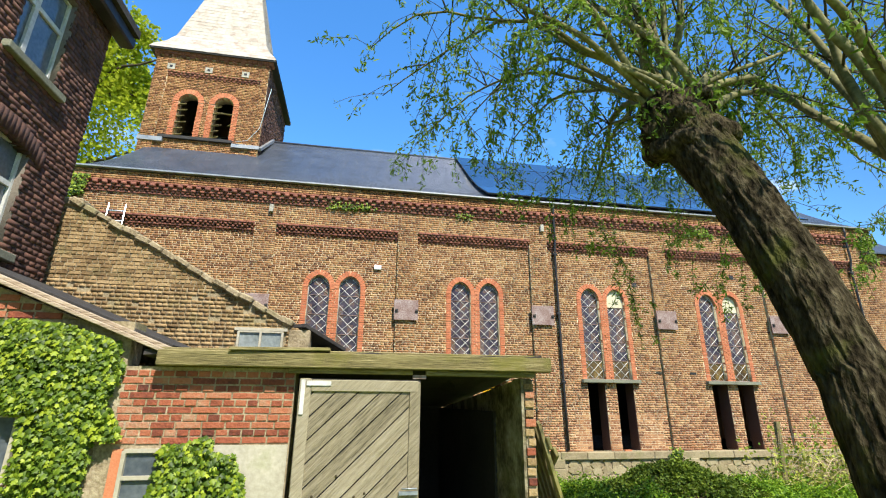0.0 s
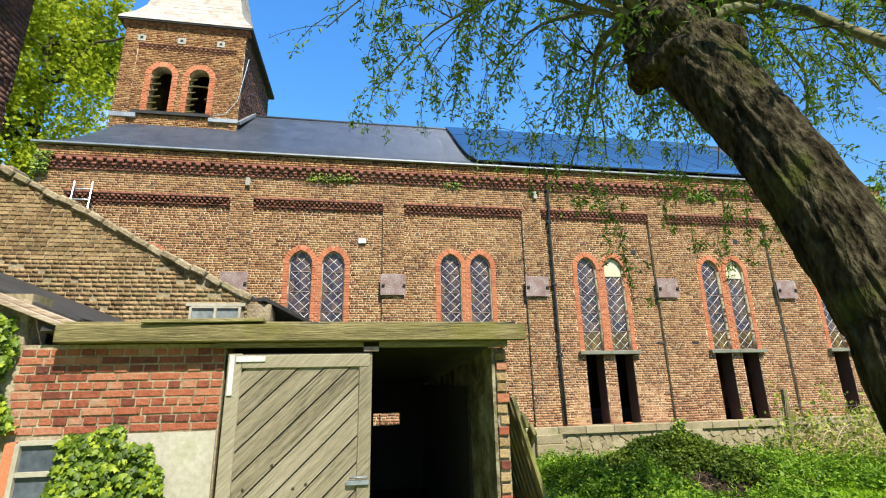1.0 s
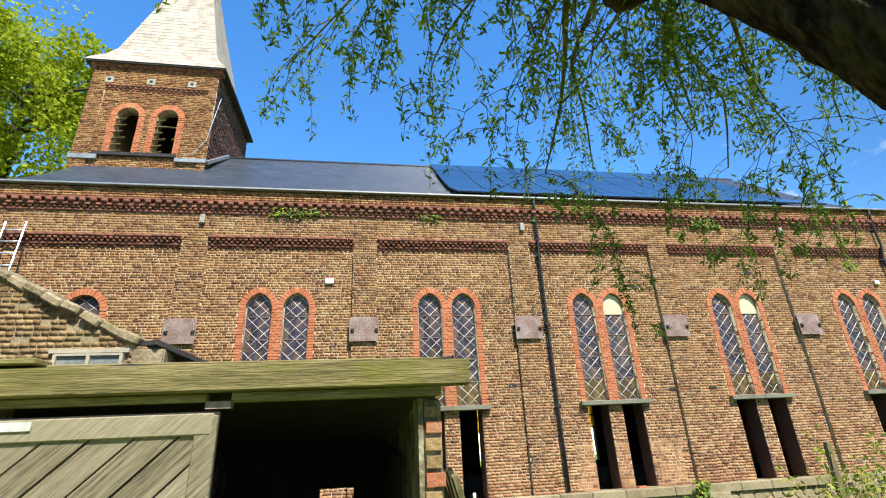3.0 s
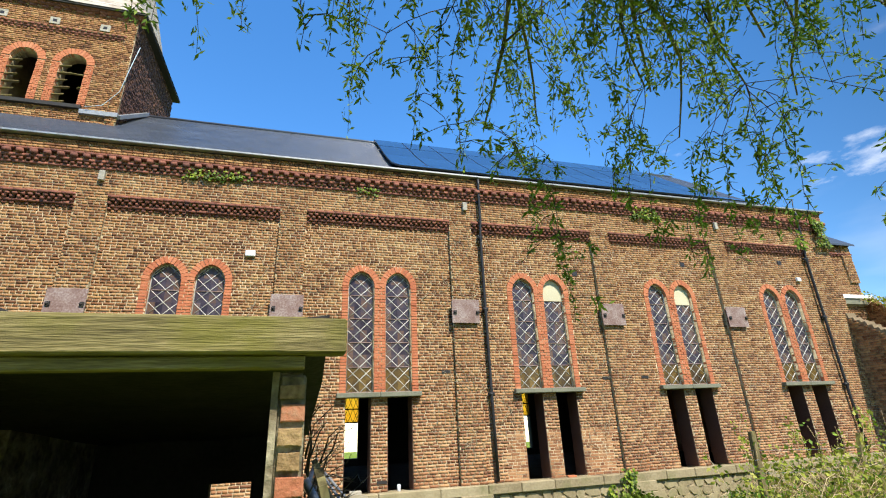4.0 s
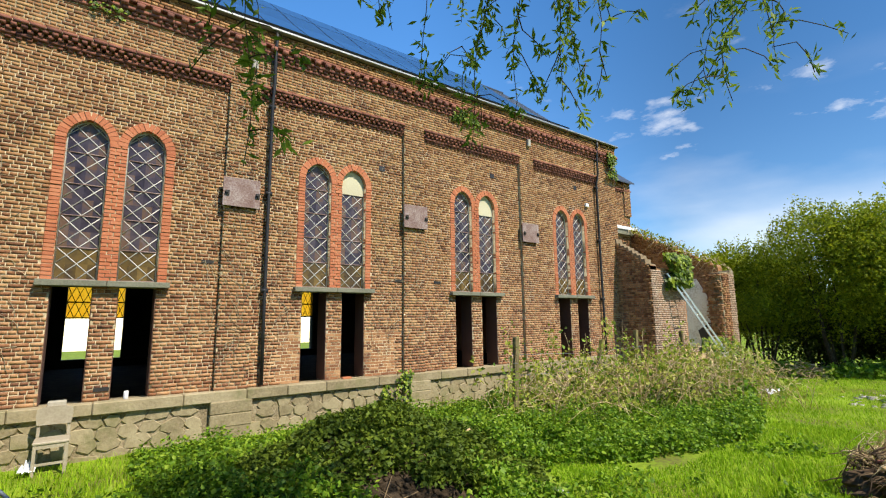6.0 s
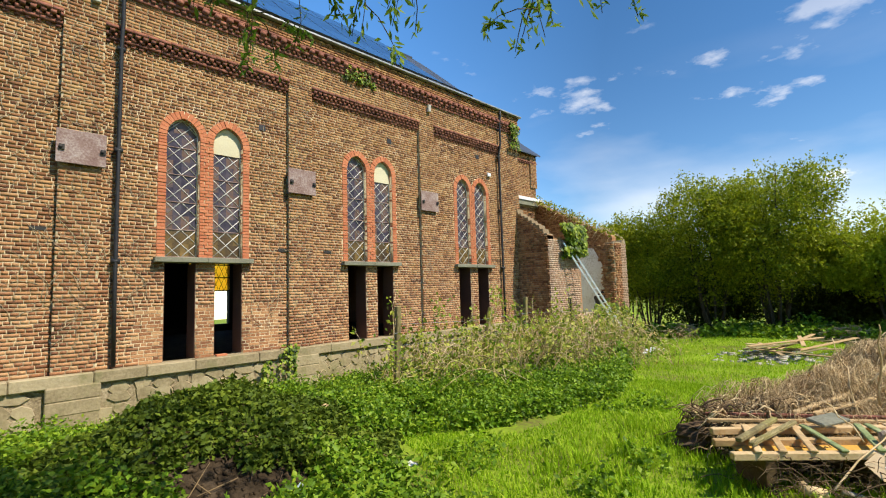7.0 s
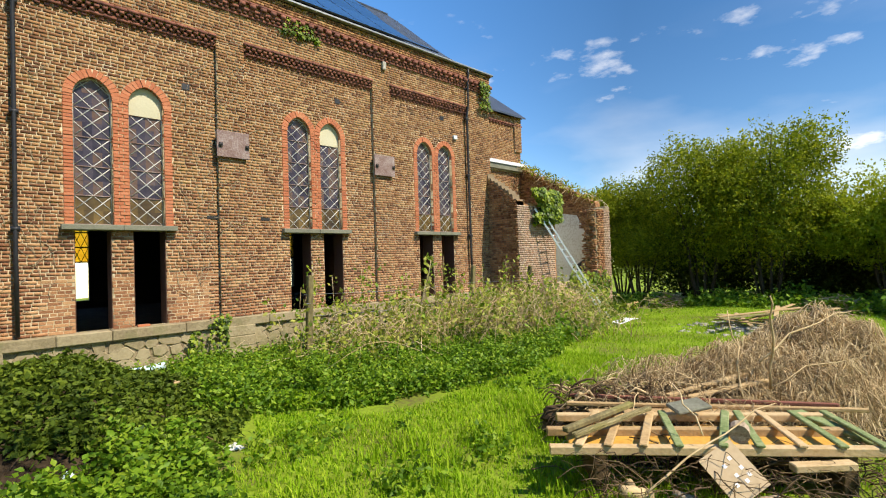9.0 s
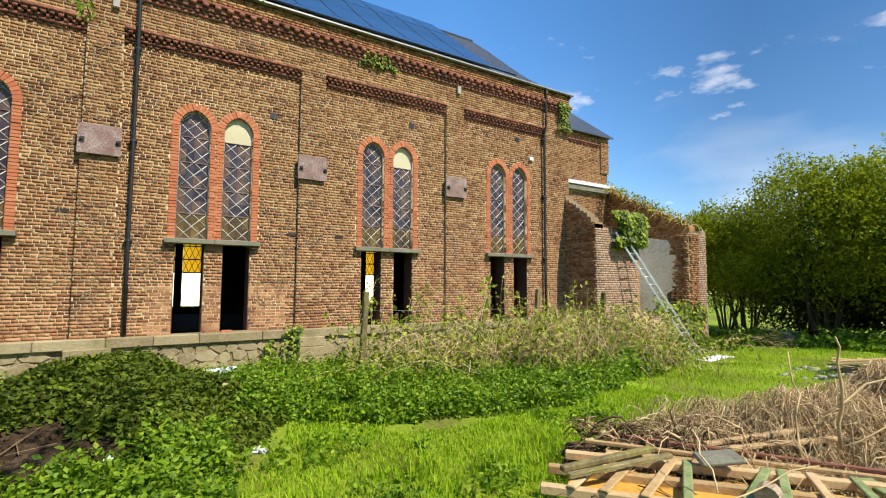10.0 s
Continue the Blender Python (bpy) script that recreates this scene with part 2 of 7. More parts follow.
M_NEWWOOD = mat("pale_sawn_timber", [(0.26, 0.155, 0.065), (0.46, 0.31, 0.14), (0.60, 0.45, 0.25)], 6, 0.8, 0.4, 40, obj=0.5)
M_GREENWOOD = mat("green_painted_timber", [(0.10, 0.15, 0.045), (0.20, 0.25, 0.09), (0.30, 0.33, 0.16)], 6, 0.75, 0.3, 40)
M_YPANEL = mat("yellow_board", [(0.50, 0.26, 0.04), (0.66, 0.38, 0.07)], 3, 0.7, 0.1, 30)
M_MOSSWOOD = mat("mossy_fence_wood", [(0.04, 0.03, 0.014), (0.16, 0.13, 0.055), (0.32, 0.28, 0.12)], 6, 0.95, 0.8, 30, obj=0.4, stretch=(1, 1, 0.3), moss=((0.26, 0.25, 0.04), 0.35))
M_STEEL = mat("galvanised_steel", [(0.20, 0.22, 0.24), (0.36, 0.39, 0.42)], 5, 0.5, 0.1, 40, metal=0.5)
M_ALU = mat("aluminium", [(0.55, 0.57, 0.58), (0.72, 0.74, 0.75)], 5, 0.35, 0.05, 40, metal=0.7)
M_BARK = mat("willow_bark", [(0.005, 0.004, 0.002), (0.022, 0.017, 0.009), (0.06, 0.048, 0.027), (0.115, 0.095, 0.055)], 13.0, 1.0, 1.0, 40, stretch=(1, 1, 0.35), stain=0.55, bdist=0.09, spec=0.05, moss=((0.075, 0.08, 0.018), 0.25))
M_LIMB = mat("young_willow_bark", [(0.06, 0.06, 0.02), (0.15, 0.14, 0.05), (0.25, 0.23, 0.10)], 3.0, 0.85, 0.5, 24)
M_TWIG = mat("dark_twigs", [(0.03, 0.024, 0.012), (0.085, 0.065, 0.032)], 6, 0.9, 0.2, 40)
M_DEADWOOD = mat("dry_brushwood", [(0.16, 0.10, 0.045), (0.50, 0.36, 0.18), (0.76, 0.61, 0.36)], 3, 0.9, 0.3, 40, island=0.7)
M_DARKTWIG = mat("dark_brushwood", [(0.035, 0.02, 0.01), (0.12, 0.075, 0.035), (0.26, 0.18, 0.085)], 3, 0.9, 0.3, 40, island=0.6)
M_WILLOW = mat("willow_leaf", [(0.06, 0.12, 0.010), (0.15, 0.25, 0.026), (0.30, 0.40, 0.055)], 2, 0.6, 0.0, 30, island=0.6, shine=0.38, spec=0.2)
M_IVY = mat("ivy_leaf", [(0.014, 0.035, 0.005), (0.11, 0.18, 0.012), (0.38, 0.45, 0.03)], 4, 0.5, 0.0, 30, island=0.75, shine=0.2, spec=0.3)
M_GROUNDIVY = mat("ground_ivy_leaf", [(0.03, 0.055, 0.006), (0.09, 0.14, 0.012), (0.21, 0.27, 0.025)], 1.5, 0.6, 0.0, 30, island=0.6, shine=0.25, spec=0.2)
M_NETTLE = mat("nettle_leaf", [(0.02, 0.055, 0.004), (0.155, 0.30, 0.014), (0.42, 0.54, 0.045)], 1.2, 0.55, 0.0, 30, island=0.65, shine=0.4, spec=0.3)
M_GRASS = mat("grass_blade", [(0.12, 0.26, 0.008), (0.28, 0.46, 0.016), (0.52, 0.62, 0.06)], 0.8, 0.7, 0.0, 30, island=0.6, shine=0.4, spec=0.12)
M_BUSH = mat("bush_leaf", [(0.03, 0.05, 0.005), (0.23, 0.29, 0.012), (0.62, 0.62, 0.04)], 0.6, 0.6, 0.0, 30, island=0.55, shine=0.42, spec=0.2)
# dark green leaves; on the rear hedge they also hold the shade under shrubs
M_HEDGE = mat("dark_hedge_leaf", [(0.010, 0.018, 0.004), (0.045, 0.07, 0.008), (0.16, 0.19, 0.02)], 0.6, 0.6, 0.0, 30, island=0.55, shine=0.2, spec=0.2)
M_TREE = mat("spring_tree_leaf", [(0.16, 0.22, 0.01), (0.36, 0.42, 0.02), (0.50, 0.53, 0.05)], 0.6, 0.65, 0.0, 30, island=0.5, shine=0.45, spec=0.15)
M_BRAMBLE = mat("bramble_leaf", [(0.13, 0.18, 0.02), (0.38, 0.42, 0.06), (0.60, 0.56, 0.18)], 1.5, 0.75, 0.0, 30, island=0.6, shine=0.4, spec=0.12)
M_SOIL = mat("grassy_soil", [(0.12, 0.10, 0.035), (0.17, 0.24, 0.02), (0.26, 0.37, 0.03)], 0.9, 0.95, 0.6, 18, stain=0.6, spec=0.1)
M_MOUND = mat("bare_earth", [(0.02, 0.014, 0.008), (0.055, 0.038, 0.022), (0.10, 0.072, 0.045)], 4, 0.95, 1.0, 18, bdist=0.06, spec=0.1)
M_RUBBLE = mat("grey_rubble_dust", [(0.26, 0.24, 0.19), (0.46, 0.43, 0.36)], 3, 0.95, 0.6, 15)
M_PLASTIC = mat("white_plastic", [(0.68, 0.69, 0.70), (0.8, 0.8, 0.8)], 3, 0.5, 0.1, 20)
M_BLUE = mat("pale_blue_plastic", [(0.45, 0.60, 0.68), (0.62, 0.75, 0.80)], 3, 0.45, 0.05, 20)
M_CARD = mat("brown_cardboard", [(0.42, 0.31, 0.18), (0.52, 0.40, 0.25)], 3, 0.9, 0.05, 30)
M_CHAIR = mat("beige_painted_chair", [(0.30, 0.25, 0.17), (0.44, 0.38, 0.27)], 4, 0.7, 0.1, 30)
M_PAINT = mat("flaking_white_paint", [(0.42, 0.42, 0.38), (0.66, 0.66, 0.62)], 6, 0.6, 0.2, 30)
M_PANE = mat("dusty_window_pane", [(0.08, 0.10, 0.12), (0.20, 0.23, 0.25)], 3.5, 0.12, 0.05, 20, spec=0.8, glass=0.3)
M_MILK = mat("milky_pane", [(0.14, 0.16, 0.15), (0.30, 0.33, 0.32)], 3.5, 0.25, 0.05, 20, spec=0.6)
M_CREEPER = mat("dry_creeper_stem", [(0.28, 0.22, 0.13), (0.52, 0.44, 0.28)], 3, 0.9, 0.1, 30, island=0.5)
M_SHEETROOF = mat("tarred_roof", [(0.02, 0.018, 0.016), (0.055, 0.05, 0.045)], 4, 0.95, 0.6, 25)


# ---- building helpers ----
def link(name, me, material=None, parent=None, label="", m=None):
    ob = new(name, me)
    if material and not me.materials:
        me.materials.append(material)
    ob.parent = parent
    if m is not None:
        ob.matrix_basis = m
    return tagged(ob, label) if label else ob


def thing(name, label, category, group="", kind="", at=(0, 0, 0)):
    ob = new(name)
    ob.location = at
    ob.empty_display_size = 0.2
    return tagged(ob, label, category, group, kind)


def mesh_np(name, verts, faces):
    """A mesh from arrays: verts (n, 3), faces (m, k)."""
    verts, faces = np.asarray(verts, np.float32), np.asarray(faces, np.int32)
    me = bpy.data.meshes.new(name)
    me.vertices.add(len(verts))
    me.vertices.foreach_set("co", verts.ravel())
    k = faces.shape[1]
    me.loops.add(faces.size)
    me.loops.foreach_set("vertex_index", faces.ravel())
    me.polygons.add(len(faces))
    me.polygons.foreach_set("loop_start", np.arange(0, faces.size, k, dtype=np.int32))
    me.update(calc_edges=True)
    return me


BOXF = np.array([(0, 3, 2, 1), (4, 5, 6, 7), (0, 1, 5, 4), (1, 2, 6, 5), (2, 3, 7, 6), (3, 0, 4, 7)])


def boxes_np(name, lo, hi, jitter=0.0, mtx=None):
    """Many boxes in one mesh, from their low and high corners."""
    lo, hi = np.asarray(lo, float), np.asarray(hi, float)
    s = np.array([(0, 0, 0), (1, 0, 0), (1, 1, 0), (0, 1, 0), (0, 0, 1), (1, 0, 1), (1, 1, 1), (0, 1, 1)], float)
    v = lo[:, None, :] + (hi - lo)[:, None, :] * s[None]
    if jitter:
        v += np.random.uniform(-jitter, jitter, v.shape)
    v = v.reshape(-1, 3)
    if mtx is not None:
        a = np.array(mtx)
        v = v @ a[:3, :3].T + a[:3, 3]
    f = (np.arange(len(lo))[:, None, None] * 8 + BOXF[None]).reshape(-1, 4)
    return mesh_np(name, v, f)


def box(name, lo, hi, material, parent=None, label="", bevel=0.0, m=None):
    bm = bmesh.new()
    bmesh.ops.create_cube(bm, size=1)
    for v in bm.verts:
        v.co = [lo[i] + (hi[i] - lo[i]) * (v.co[i] + 0.5) for i in range(3)]
    if bevel:
        bmesh.ops.bevel(bm, geom=bm.edges[:], offset=bevel, segments=1, affect="EDGES")
    me = bpy.data.meshes.new(name)
    bm.to_mesh(me), bm.free()
    return link(name, me, material, parent, label, m)


def prism(name, pts, axis, a, b, material, parent=None, label=""):
    """A polygon of points in the plane across axis ('x' or 'y'), drawn out from a to b."""
    n = len(pts)
    put = (lambda p, d: (d, p[0], p[1])) if axis == "x" else (lambda p, d: (p[0], d, p[1]))
    me = bpy.data.meshes.new(name)
    me.from_pydata([put(p, a) for p in pts] + [put(p, b) for p in pts], [], [tuple(range(n))[::-1], tuple(range(n, 2 * n))] + [(i, (i + 1) % n, n + (i + 1) % n, n + i) for i in range(n)])
    bm = bmesh.new()
    bm.from_mesh(me)
    bmesh.ops.recalc_face_normals(bm, faces=bm.faces[:])
    bm.to_mesh(me), bm.free()
    return link(name, me, material, parent, label)


def rod_arrays(points, radii, sides=6):
    """Verts and faces of a bent, tapered rod."""
    P, n = [Vector(p) for p in points], len(points)
    V, F = [], []
    up = Vector((0.31, 0.2, 0.93))
    for i, p in enumerate(P):
        d = (P[min(i + 1, n - 1)] - P[max(i - 1, 0)]).normalized()
        a = d.cross(up)
        a = a.normalized() if a.length > 1e-3 else Vector((1, 0, 0))
        b = d.cross(a)
        for k in range(sides):
            t = 2 * math.pi * k / sides
            V.append(p + (a * math.cos(t) + b * math.sin(t)) * radii[i])
    for i in range(n - 1):
        for k in range(sides):
            F.append((i * sides + k, i * sides + (k + 1) % sides, (i + 1) * sides + (k + 1) % sides, (i + 1) * sides + k))
    return [tuple(v) for v in V], F


def rods(name, lines, material, parent=None, sides=6, label="", smooth=True):
    """Several rods (points, radii) joined in one mesh, with closed ends."""
    V, F = [], []
    for pts, rad in lines:
        v, f = rod_arrays(pts, rad, sides)
        o = len(V)
        V += v
        F += [tuple(i + o for i in q) for q in f]
        F += [tuple(range(o, o + sides))[::-1], tuple(range(o + len(v) - sides, o + len(v)))]
    me = bpy.data.meshes.new(name)
    me.from_pydata(V, [], F)
    if smooth:
        me.polygons.foreach_set("use_smooth", [True] * len(me.polygons))
    return link(name, me, material, parent, label)


def beam(name, a, b, w, h, material, parent=None, label="", twist=0.0, bevel=0.006):
    """A straight squared timber from a to b."""
    a, b = Vector(a), Vector(b)
    L = (b - a).length
    m = Matrix.Translation(a) @ (b - a).to_track_quat("X", "Z").to_matrix().to_4x4() @ pose(0, 0, 0, twist)
    return box(name, (0, -w / 2, -h / 2), (L, w / 2, h / 2), material, parent, label, bevel, m)


def leaves(name, P, size, material, parent=None, slim=0.5, down=0.0, flat=0.0, kind="", label="", long=1.0):
    """Leaves as folded diamonds at the points P (n, 3); size (n,) lengths."""
    P = np.asarray(P, float)
    n = len(P)
    size = np.broadcast_to(np.asarray(size, float), (n,)) * np.random.uniform(0.7, 1.3, n)
    d = np.random.normal(size=(n, 3))
    d[:, 2] = d[:, 2] * (1 - flat) - down
    d /= np.linalg.norm(d, axis=1)[:, None]
    r = np.random.normal(size=(n, 3))
    r[:, 2] *= 1 - 0.5 * flat
    s = np.cross(d, r)
    if flat:
        s[:, 2] *= 1 - flat
    s /= np.linalg.norm(s, axis=1)[:, None] + 1e-9
    u = np.cross(s, d)
    L, W = size[:, None] * long, size[:, None] * slim
    V = np.stack([P, P + d * L * 0.45 + s * W * 0.5 + u * W * 0.15, P + d * L, P + d * L * 0.45 - s * W * 0.5 + u * W * 0.15], 1).reshape(-1, 3)
    i = np.arange(n)[:, None] * 4
    F = np.concatenate([i + np.array([[0, 1, 2]]), i + np.array([[0, 2, 3]])])
    ob = link(name, mesh_np(name, V, F), material, parent, label)
    if kind:
        tagged(ob, kind=kind)
    return ob


def courses(spans, z0, z1, course=0.062, length=0.2, joint=0.012):
    """Bricks of a wall as rows (u0, u1, z0, z1): stretcher and header courses in turn, cut to the spans that spans(z) allows."""
    out = []
    k, z = 0, z0
    while z < z1 - 0.02:
        top = min(z + course - joint, z1)
        L = length if k % 2 == 0 else length * 0.5
        for a, b in spans(z + course / 2):
            u = math.floor(a / L) * L - random.uniform(0, 0.05) - (0.25 * length if k % 2 else 0) - (length * 0.5 if k % 4 == 2 else 0)
            while u < b:
                step = L * random.uniform(0.92, 1.08)
                lo, hi = max(u, a), min(u + step - joint, b)
                if hi - lo > 0.03:
                    out.append((lo, hi, z, top))
                u += step
        z += course
        k += 1
    return out


def brick_skin(name, rows, mtx, material, parent, proud=0.006, depth=0.02, label="", drop=0.0):
    """Bricks joined into one mesh. mtx takes (along, outwards = -y, up) into the world."""
    r = np.array(rows)
    if drop:
        r = r[np.random.rand(len(r)) > drop]
    p = np.random.uniform(0.45, 1.4, len(r)) * proud
    lo = np.stack([r[:, 0], -p, r[:, 2]], 1)
    hi = np.stack([r[:, 1], np.full(len(r), depth), r[:, 3]], 1)
    ob = link(name, boxes_np(name, lo, hi, 0.0028, mtx), material, parent, label)
    return tagged(ob, kind="stuff")


UNIT_BRICK = {}


def brick_parts(rows, mtx, material, parent, proud=0.005, depth=0.02, name="brick"):
    """The same bricks as objects of their own, on a few shared meshes."""
    if material.name not in UNIT_BRICK:
        UNIT_BRICK[material.name] = []
        for _ in range(5):
            bm = bmesh.new()
            bmesh.ops.create_cube(bm, size=1)
            for v in bm.verts:
                v.co = v.co + Vector((0.5, 0.5, 0.5)) + Vector([random.uniform(-0.02, 0.02), 0, random.uniform(-0.05, 0.05)])
            front = [e for e in bm.edges if all(v.co.y < 0.1 for v in e.verts)]
            bmesh.ops.bevel(bm, geom=front, offset=0.06, segments=1, affect="EDGES")
            me = bpy.data.meshes.new(name)
            bm.to_mesh(me), bm.free()
            me.materials.append(material)
            UNIT_BRICK[material.name].append(me)
    for a, b, c, d in rows:
        p = random.uniform(0.4, 1.3) * proud
        under(link(name, random.choice(UNIT_BRICK[material.name]), None, None, "", mtx @ Matrix.Translation((a, -p, c)) @ Matrix.Diagonal((b - a, depth + p, d - c, 1))), parent)


def smooth_step(v, a, b):
    t = min(1, max(0, (v - a) / (b - a)))
    return t * t * (3 - 2 * t)


MOUND = (5.95, 8.15)


def ground_z(x, y):
    z = 0.10 - 0.30 * smooth_step(y, 7, 12.3) - 0.42 * smooth_step(x, 10.5, 19)
    if y > 26:
        z -= min(y - 26, 900) * 0.045
    z += 0.76 * math.exp(-((x - MOUND[0]) / 1.25) ** 2 - ((y - MOUND[1]) / 1.15) ** 2)
    z += 0.05 * noise.noise((x * 0.6, y * 0.6, 0.3)) + 0.025 * noise.noise((x * 2.1, y * 2.1, 5.3))
    return z


def under(ob, parent):
    """Parents ob to a thing that stands unturned, and keeps ob's place in the world."""
    ob.parent = parent
    top = parent
    shift = Vector()
    while top:
        shift += top.matrix_parent_inverse.to_translation() + top.matrix_basis.translation
        top = top.parent
    ob.matrix_parent_inverse = Matrix.Translation(-shift)
    return ob


# ---- the church ----
church = thing("church", "old brown brick church with lancet windows, slate roof and square tower", "church", at=(5, 18, 0))


X0, X1 = -7.2, 17.7                       # the nave's length
BAY, PIL, CORN = 12.62, 12.54, 12.47      # faces of bays, pilasters, cornice
BAYS = [-0.37 + 3.91 * k for k in range(5)]
PILS = [-2.33 + 3.91 * k for k in range(6)]
HW, OFF, PAIR = 0.285, 0.0855, 0.41       # lancet: half width, arc offset, half distance of the two
SPRING, SILL, TOP = 4.77, 2.50, 7.66
ROUND = (-4.4, 4.72, 0.36)                # the round-headed window of the first bay


def arch(dx, grow=0.0):
    """Height over the springing of the pointed arch at dx from its middle; None outside."""
    R = HW + OFF + grow
    s = R * R - (abs(dx) + OFF) ** 2
    return math.sqrt(s) if s > 0 else None


def window_holes(z, grow):
    """Stretches of x that the windows and openings take at the height z."""
    cut = []
    for i, c in enumerate(BAYS):
        for s in (-PAIR, PAIR):
            if SILL - 0.1 < z < SPRING:
                cut.append((c + s - HW - grow, c + s + HW + grow))
            elif z >= SPRING:
                R = HW + OFF + grow
                q = R * R - (z - SPRING) ** 2
                if q > OFF * OFF:
                    w = math.sqrt(q) - OFF
                    cut.append((c + s - w, c + s + w))
        if i > 0 and 0.60 < z < SILL - 0.1:
            cut += [(c - 0.70, c - 0.165), (c + 0.165, c + 0.70)]
    r = ROUND[2] + grow
    if z > ROUND[1] and (z - ROUND[1]) < r:
        w = math.sqrt(r * r - (z - ROUND[1]) ** 2)
        cut.append((ROUND[0] - w, ROUND[0] + w))
    elif 3.9 < z <= ROUND[1]:
        cut.append((ROUND[0] - r, ROUND[0] + r))
    return cut


def minus(a, b, cuts):
    out = [(a, b)]
    for c, d in sorted(cuts):
        nxt = []
        for p, q in out:
            if d <= p or c >= q:
                nxt.append((p, q))
            else:
                if c > p:
                    nxt.append((p, c))
                if d < q:
                    nxt.append((d, q))
        out = nxt
    return [(p, q) for p, q in out if q - p > 0.03]


# wall body: thin layers of mortar-coloured masonry with the openings left free
lo, hi = [], []
edges = sorted(set([-0.4, 0.1, 0.60, 1.05, 1.5, 1.95, SILL - 0.1, 2.9, 3.4, 3.9, 4.3, SPRING, 5.3, 5.7, 6.1, 6.5, 6.9, 7.3, TOP] + [SPRING + 0.03 * k for k in range(1, 14)]))
for za, zb in zip(edges, edges[1:]):
    for p, q in minus(X0 + 0.01, X1 - 0.01, window_holes((za + zb) / 2, 0.0)):
        cutx = [p] + [x for x in np.arange(-7.0, 17.7, 0.4) if p + 0.02 < x < q - 0.02] + [q]
        for a, b in zip(cutx, cutx[1:]):
            lo.append((a, BAY, za)), hi.append((b, 13.05, zb))
nave_wall = under(link("nave_wall", boxes_np("nave_wall", lo, hi), M_MORTAR, None, "brown brick wall with pale mortar joints"), church)
bm = bmesh.new()
bm.from_mesh(nave_wall.data)
bmesh.ops.remove_doubles(bm, verts=bm.verts[:], dist=0.0005)
bm.to_mesh(nave_wall.data), bm.free()
lo, hi = [], []
for x in PILS:
    w = 0.28 if x < 17 else 0.52
    xa, xb = x - w, min(x + w, X1 - 0.005)
    lo.append((xa, PIL, 0.62)), hi.append((xb, BAY + 0.01, 6.42))
lo.append((X0 + 0.005, PIL, 0.62)), hi.append((X0 + 0.75, BAY + 0.01, 6.42))
lo.append((X0 + 0.005, PIL, 6.43)), hi.append((X1 - 0.005, BAY + 0.01, TOP))
for a, b in zip(lo, hi):
    under(box("pilaster" if b[2] < 7 else "frieze", a, b, M_MORTAR), church)
PIL_EDGES = [(X0, X0 + 0.755)] + [(x - 0.285, x + 0.285) if x < 17 else (x - 0.525, X1) for x in PILS]

front = Matrix.Translation((0, BAY, 0))
GROW = 0.14


def bay_spans(z):
    cuts = window_holes(z, GROW if z > SILL - 0.1 else 0.0) + PIL_EDGES
    if z > SILL - 0.1 and z < SPRING:
        cuts += [(c - PAIR, c + PAIR) for c in BAYS]
    return minus(X0, X1, cuts)


bay_rows = courses(bay_spans, 0.63, 6.36)
near = [r for r in bay_rows if 6.25 < r[0] < 8.9 and r[2] < 1.62 and r[1] - r[0] > 0.04][:290]
keep = set(near)
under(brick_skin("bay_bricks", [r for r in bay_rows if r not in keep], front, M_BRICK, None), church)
brick_parent = new("wall_panel", bpy.data.meshes.new("wall_panel"))
brick_parent.data.from_pydata([(6.25, BAY - 0.0005, 0.63), (8.9, BAY - 0.0005, 0.63), (8.9, BAY - 0.0005, 0.64), (6.25, BAY - 0.0005, 0.64)], [], [(0, 1, 2, 3)])
brick_parent.data.materials.append(M_MORTAR)
under(brick_parent, church)
NEAR_BRICKS = near
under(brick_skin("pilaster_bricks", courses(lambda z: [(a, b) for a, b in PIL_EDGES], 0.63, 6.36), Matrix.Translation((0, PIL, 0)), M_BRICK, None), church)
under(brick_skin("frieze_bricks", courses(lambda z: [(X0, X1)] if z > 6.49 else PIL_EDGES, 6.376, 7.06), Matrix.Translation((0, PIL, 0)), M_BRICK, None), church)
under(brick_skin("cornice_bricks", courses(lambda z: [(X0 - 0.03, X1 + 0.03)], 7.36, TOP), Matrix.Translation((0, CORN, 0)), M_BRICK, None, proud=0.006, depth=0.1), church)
# returns of the pilasters and corbels, side by side
lo, hi = [], []
for z, y, h, step, w in ((7.06, 12.50, 0.055, 0.0, 0), (7.125, 12.47, 0.06, 0.125, 0.075), (7.19, 12.45, 0.055, 0.0, 0), (7.255, 12.40, 0.085, 0.23, 0.115), (7.345, 12.43, 0.05, 0, 0)):
    if step:
        for x in np.arange(X0, X1 - 0.05, step):
            lo.append((x, y + random.uniform(0, 0.012), z)), hi.append((x + w + random.uniform(-0.01, 0.01), 12.60, z + h))
    else:
        for x in np.arange(X0, X1 - 0.05, 0.2):
            lo.append((x, y + random.uniform(0, 0.01), z)), hi.append((min(x + 0.19, X1), 12.60, z + h))
ends = [X0 + 0.75] + sum([[x - 0.285, x + 0.285] for x in PILS[:-1]], []) + [PILS[-1] - 0.525]
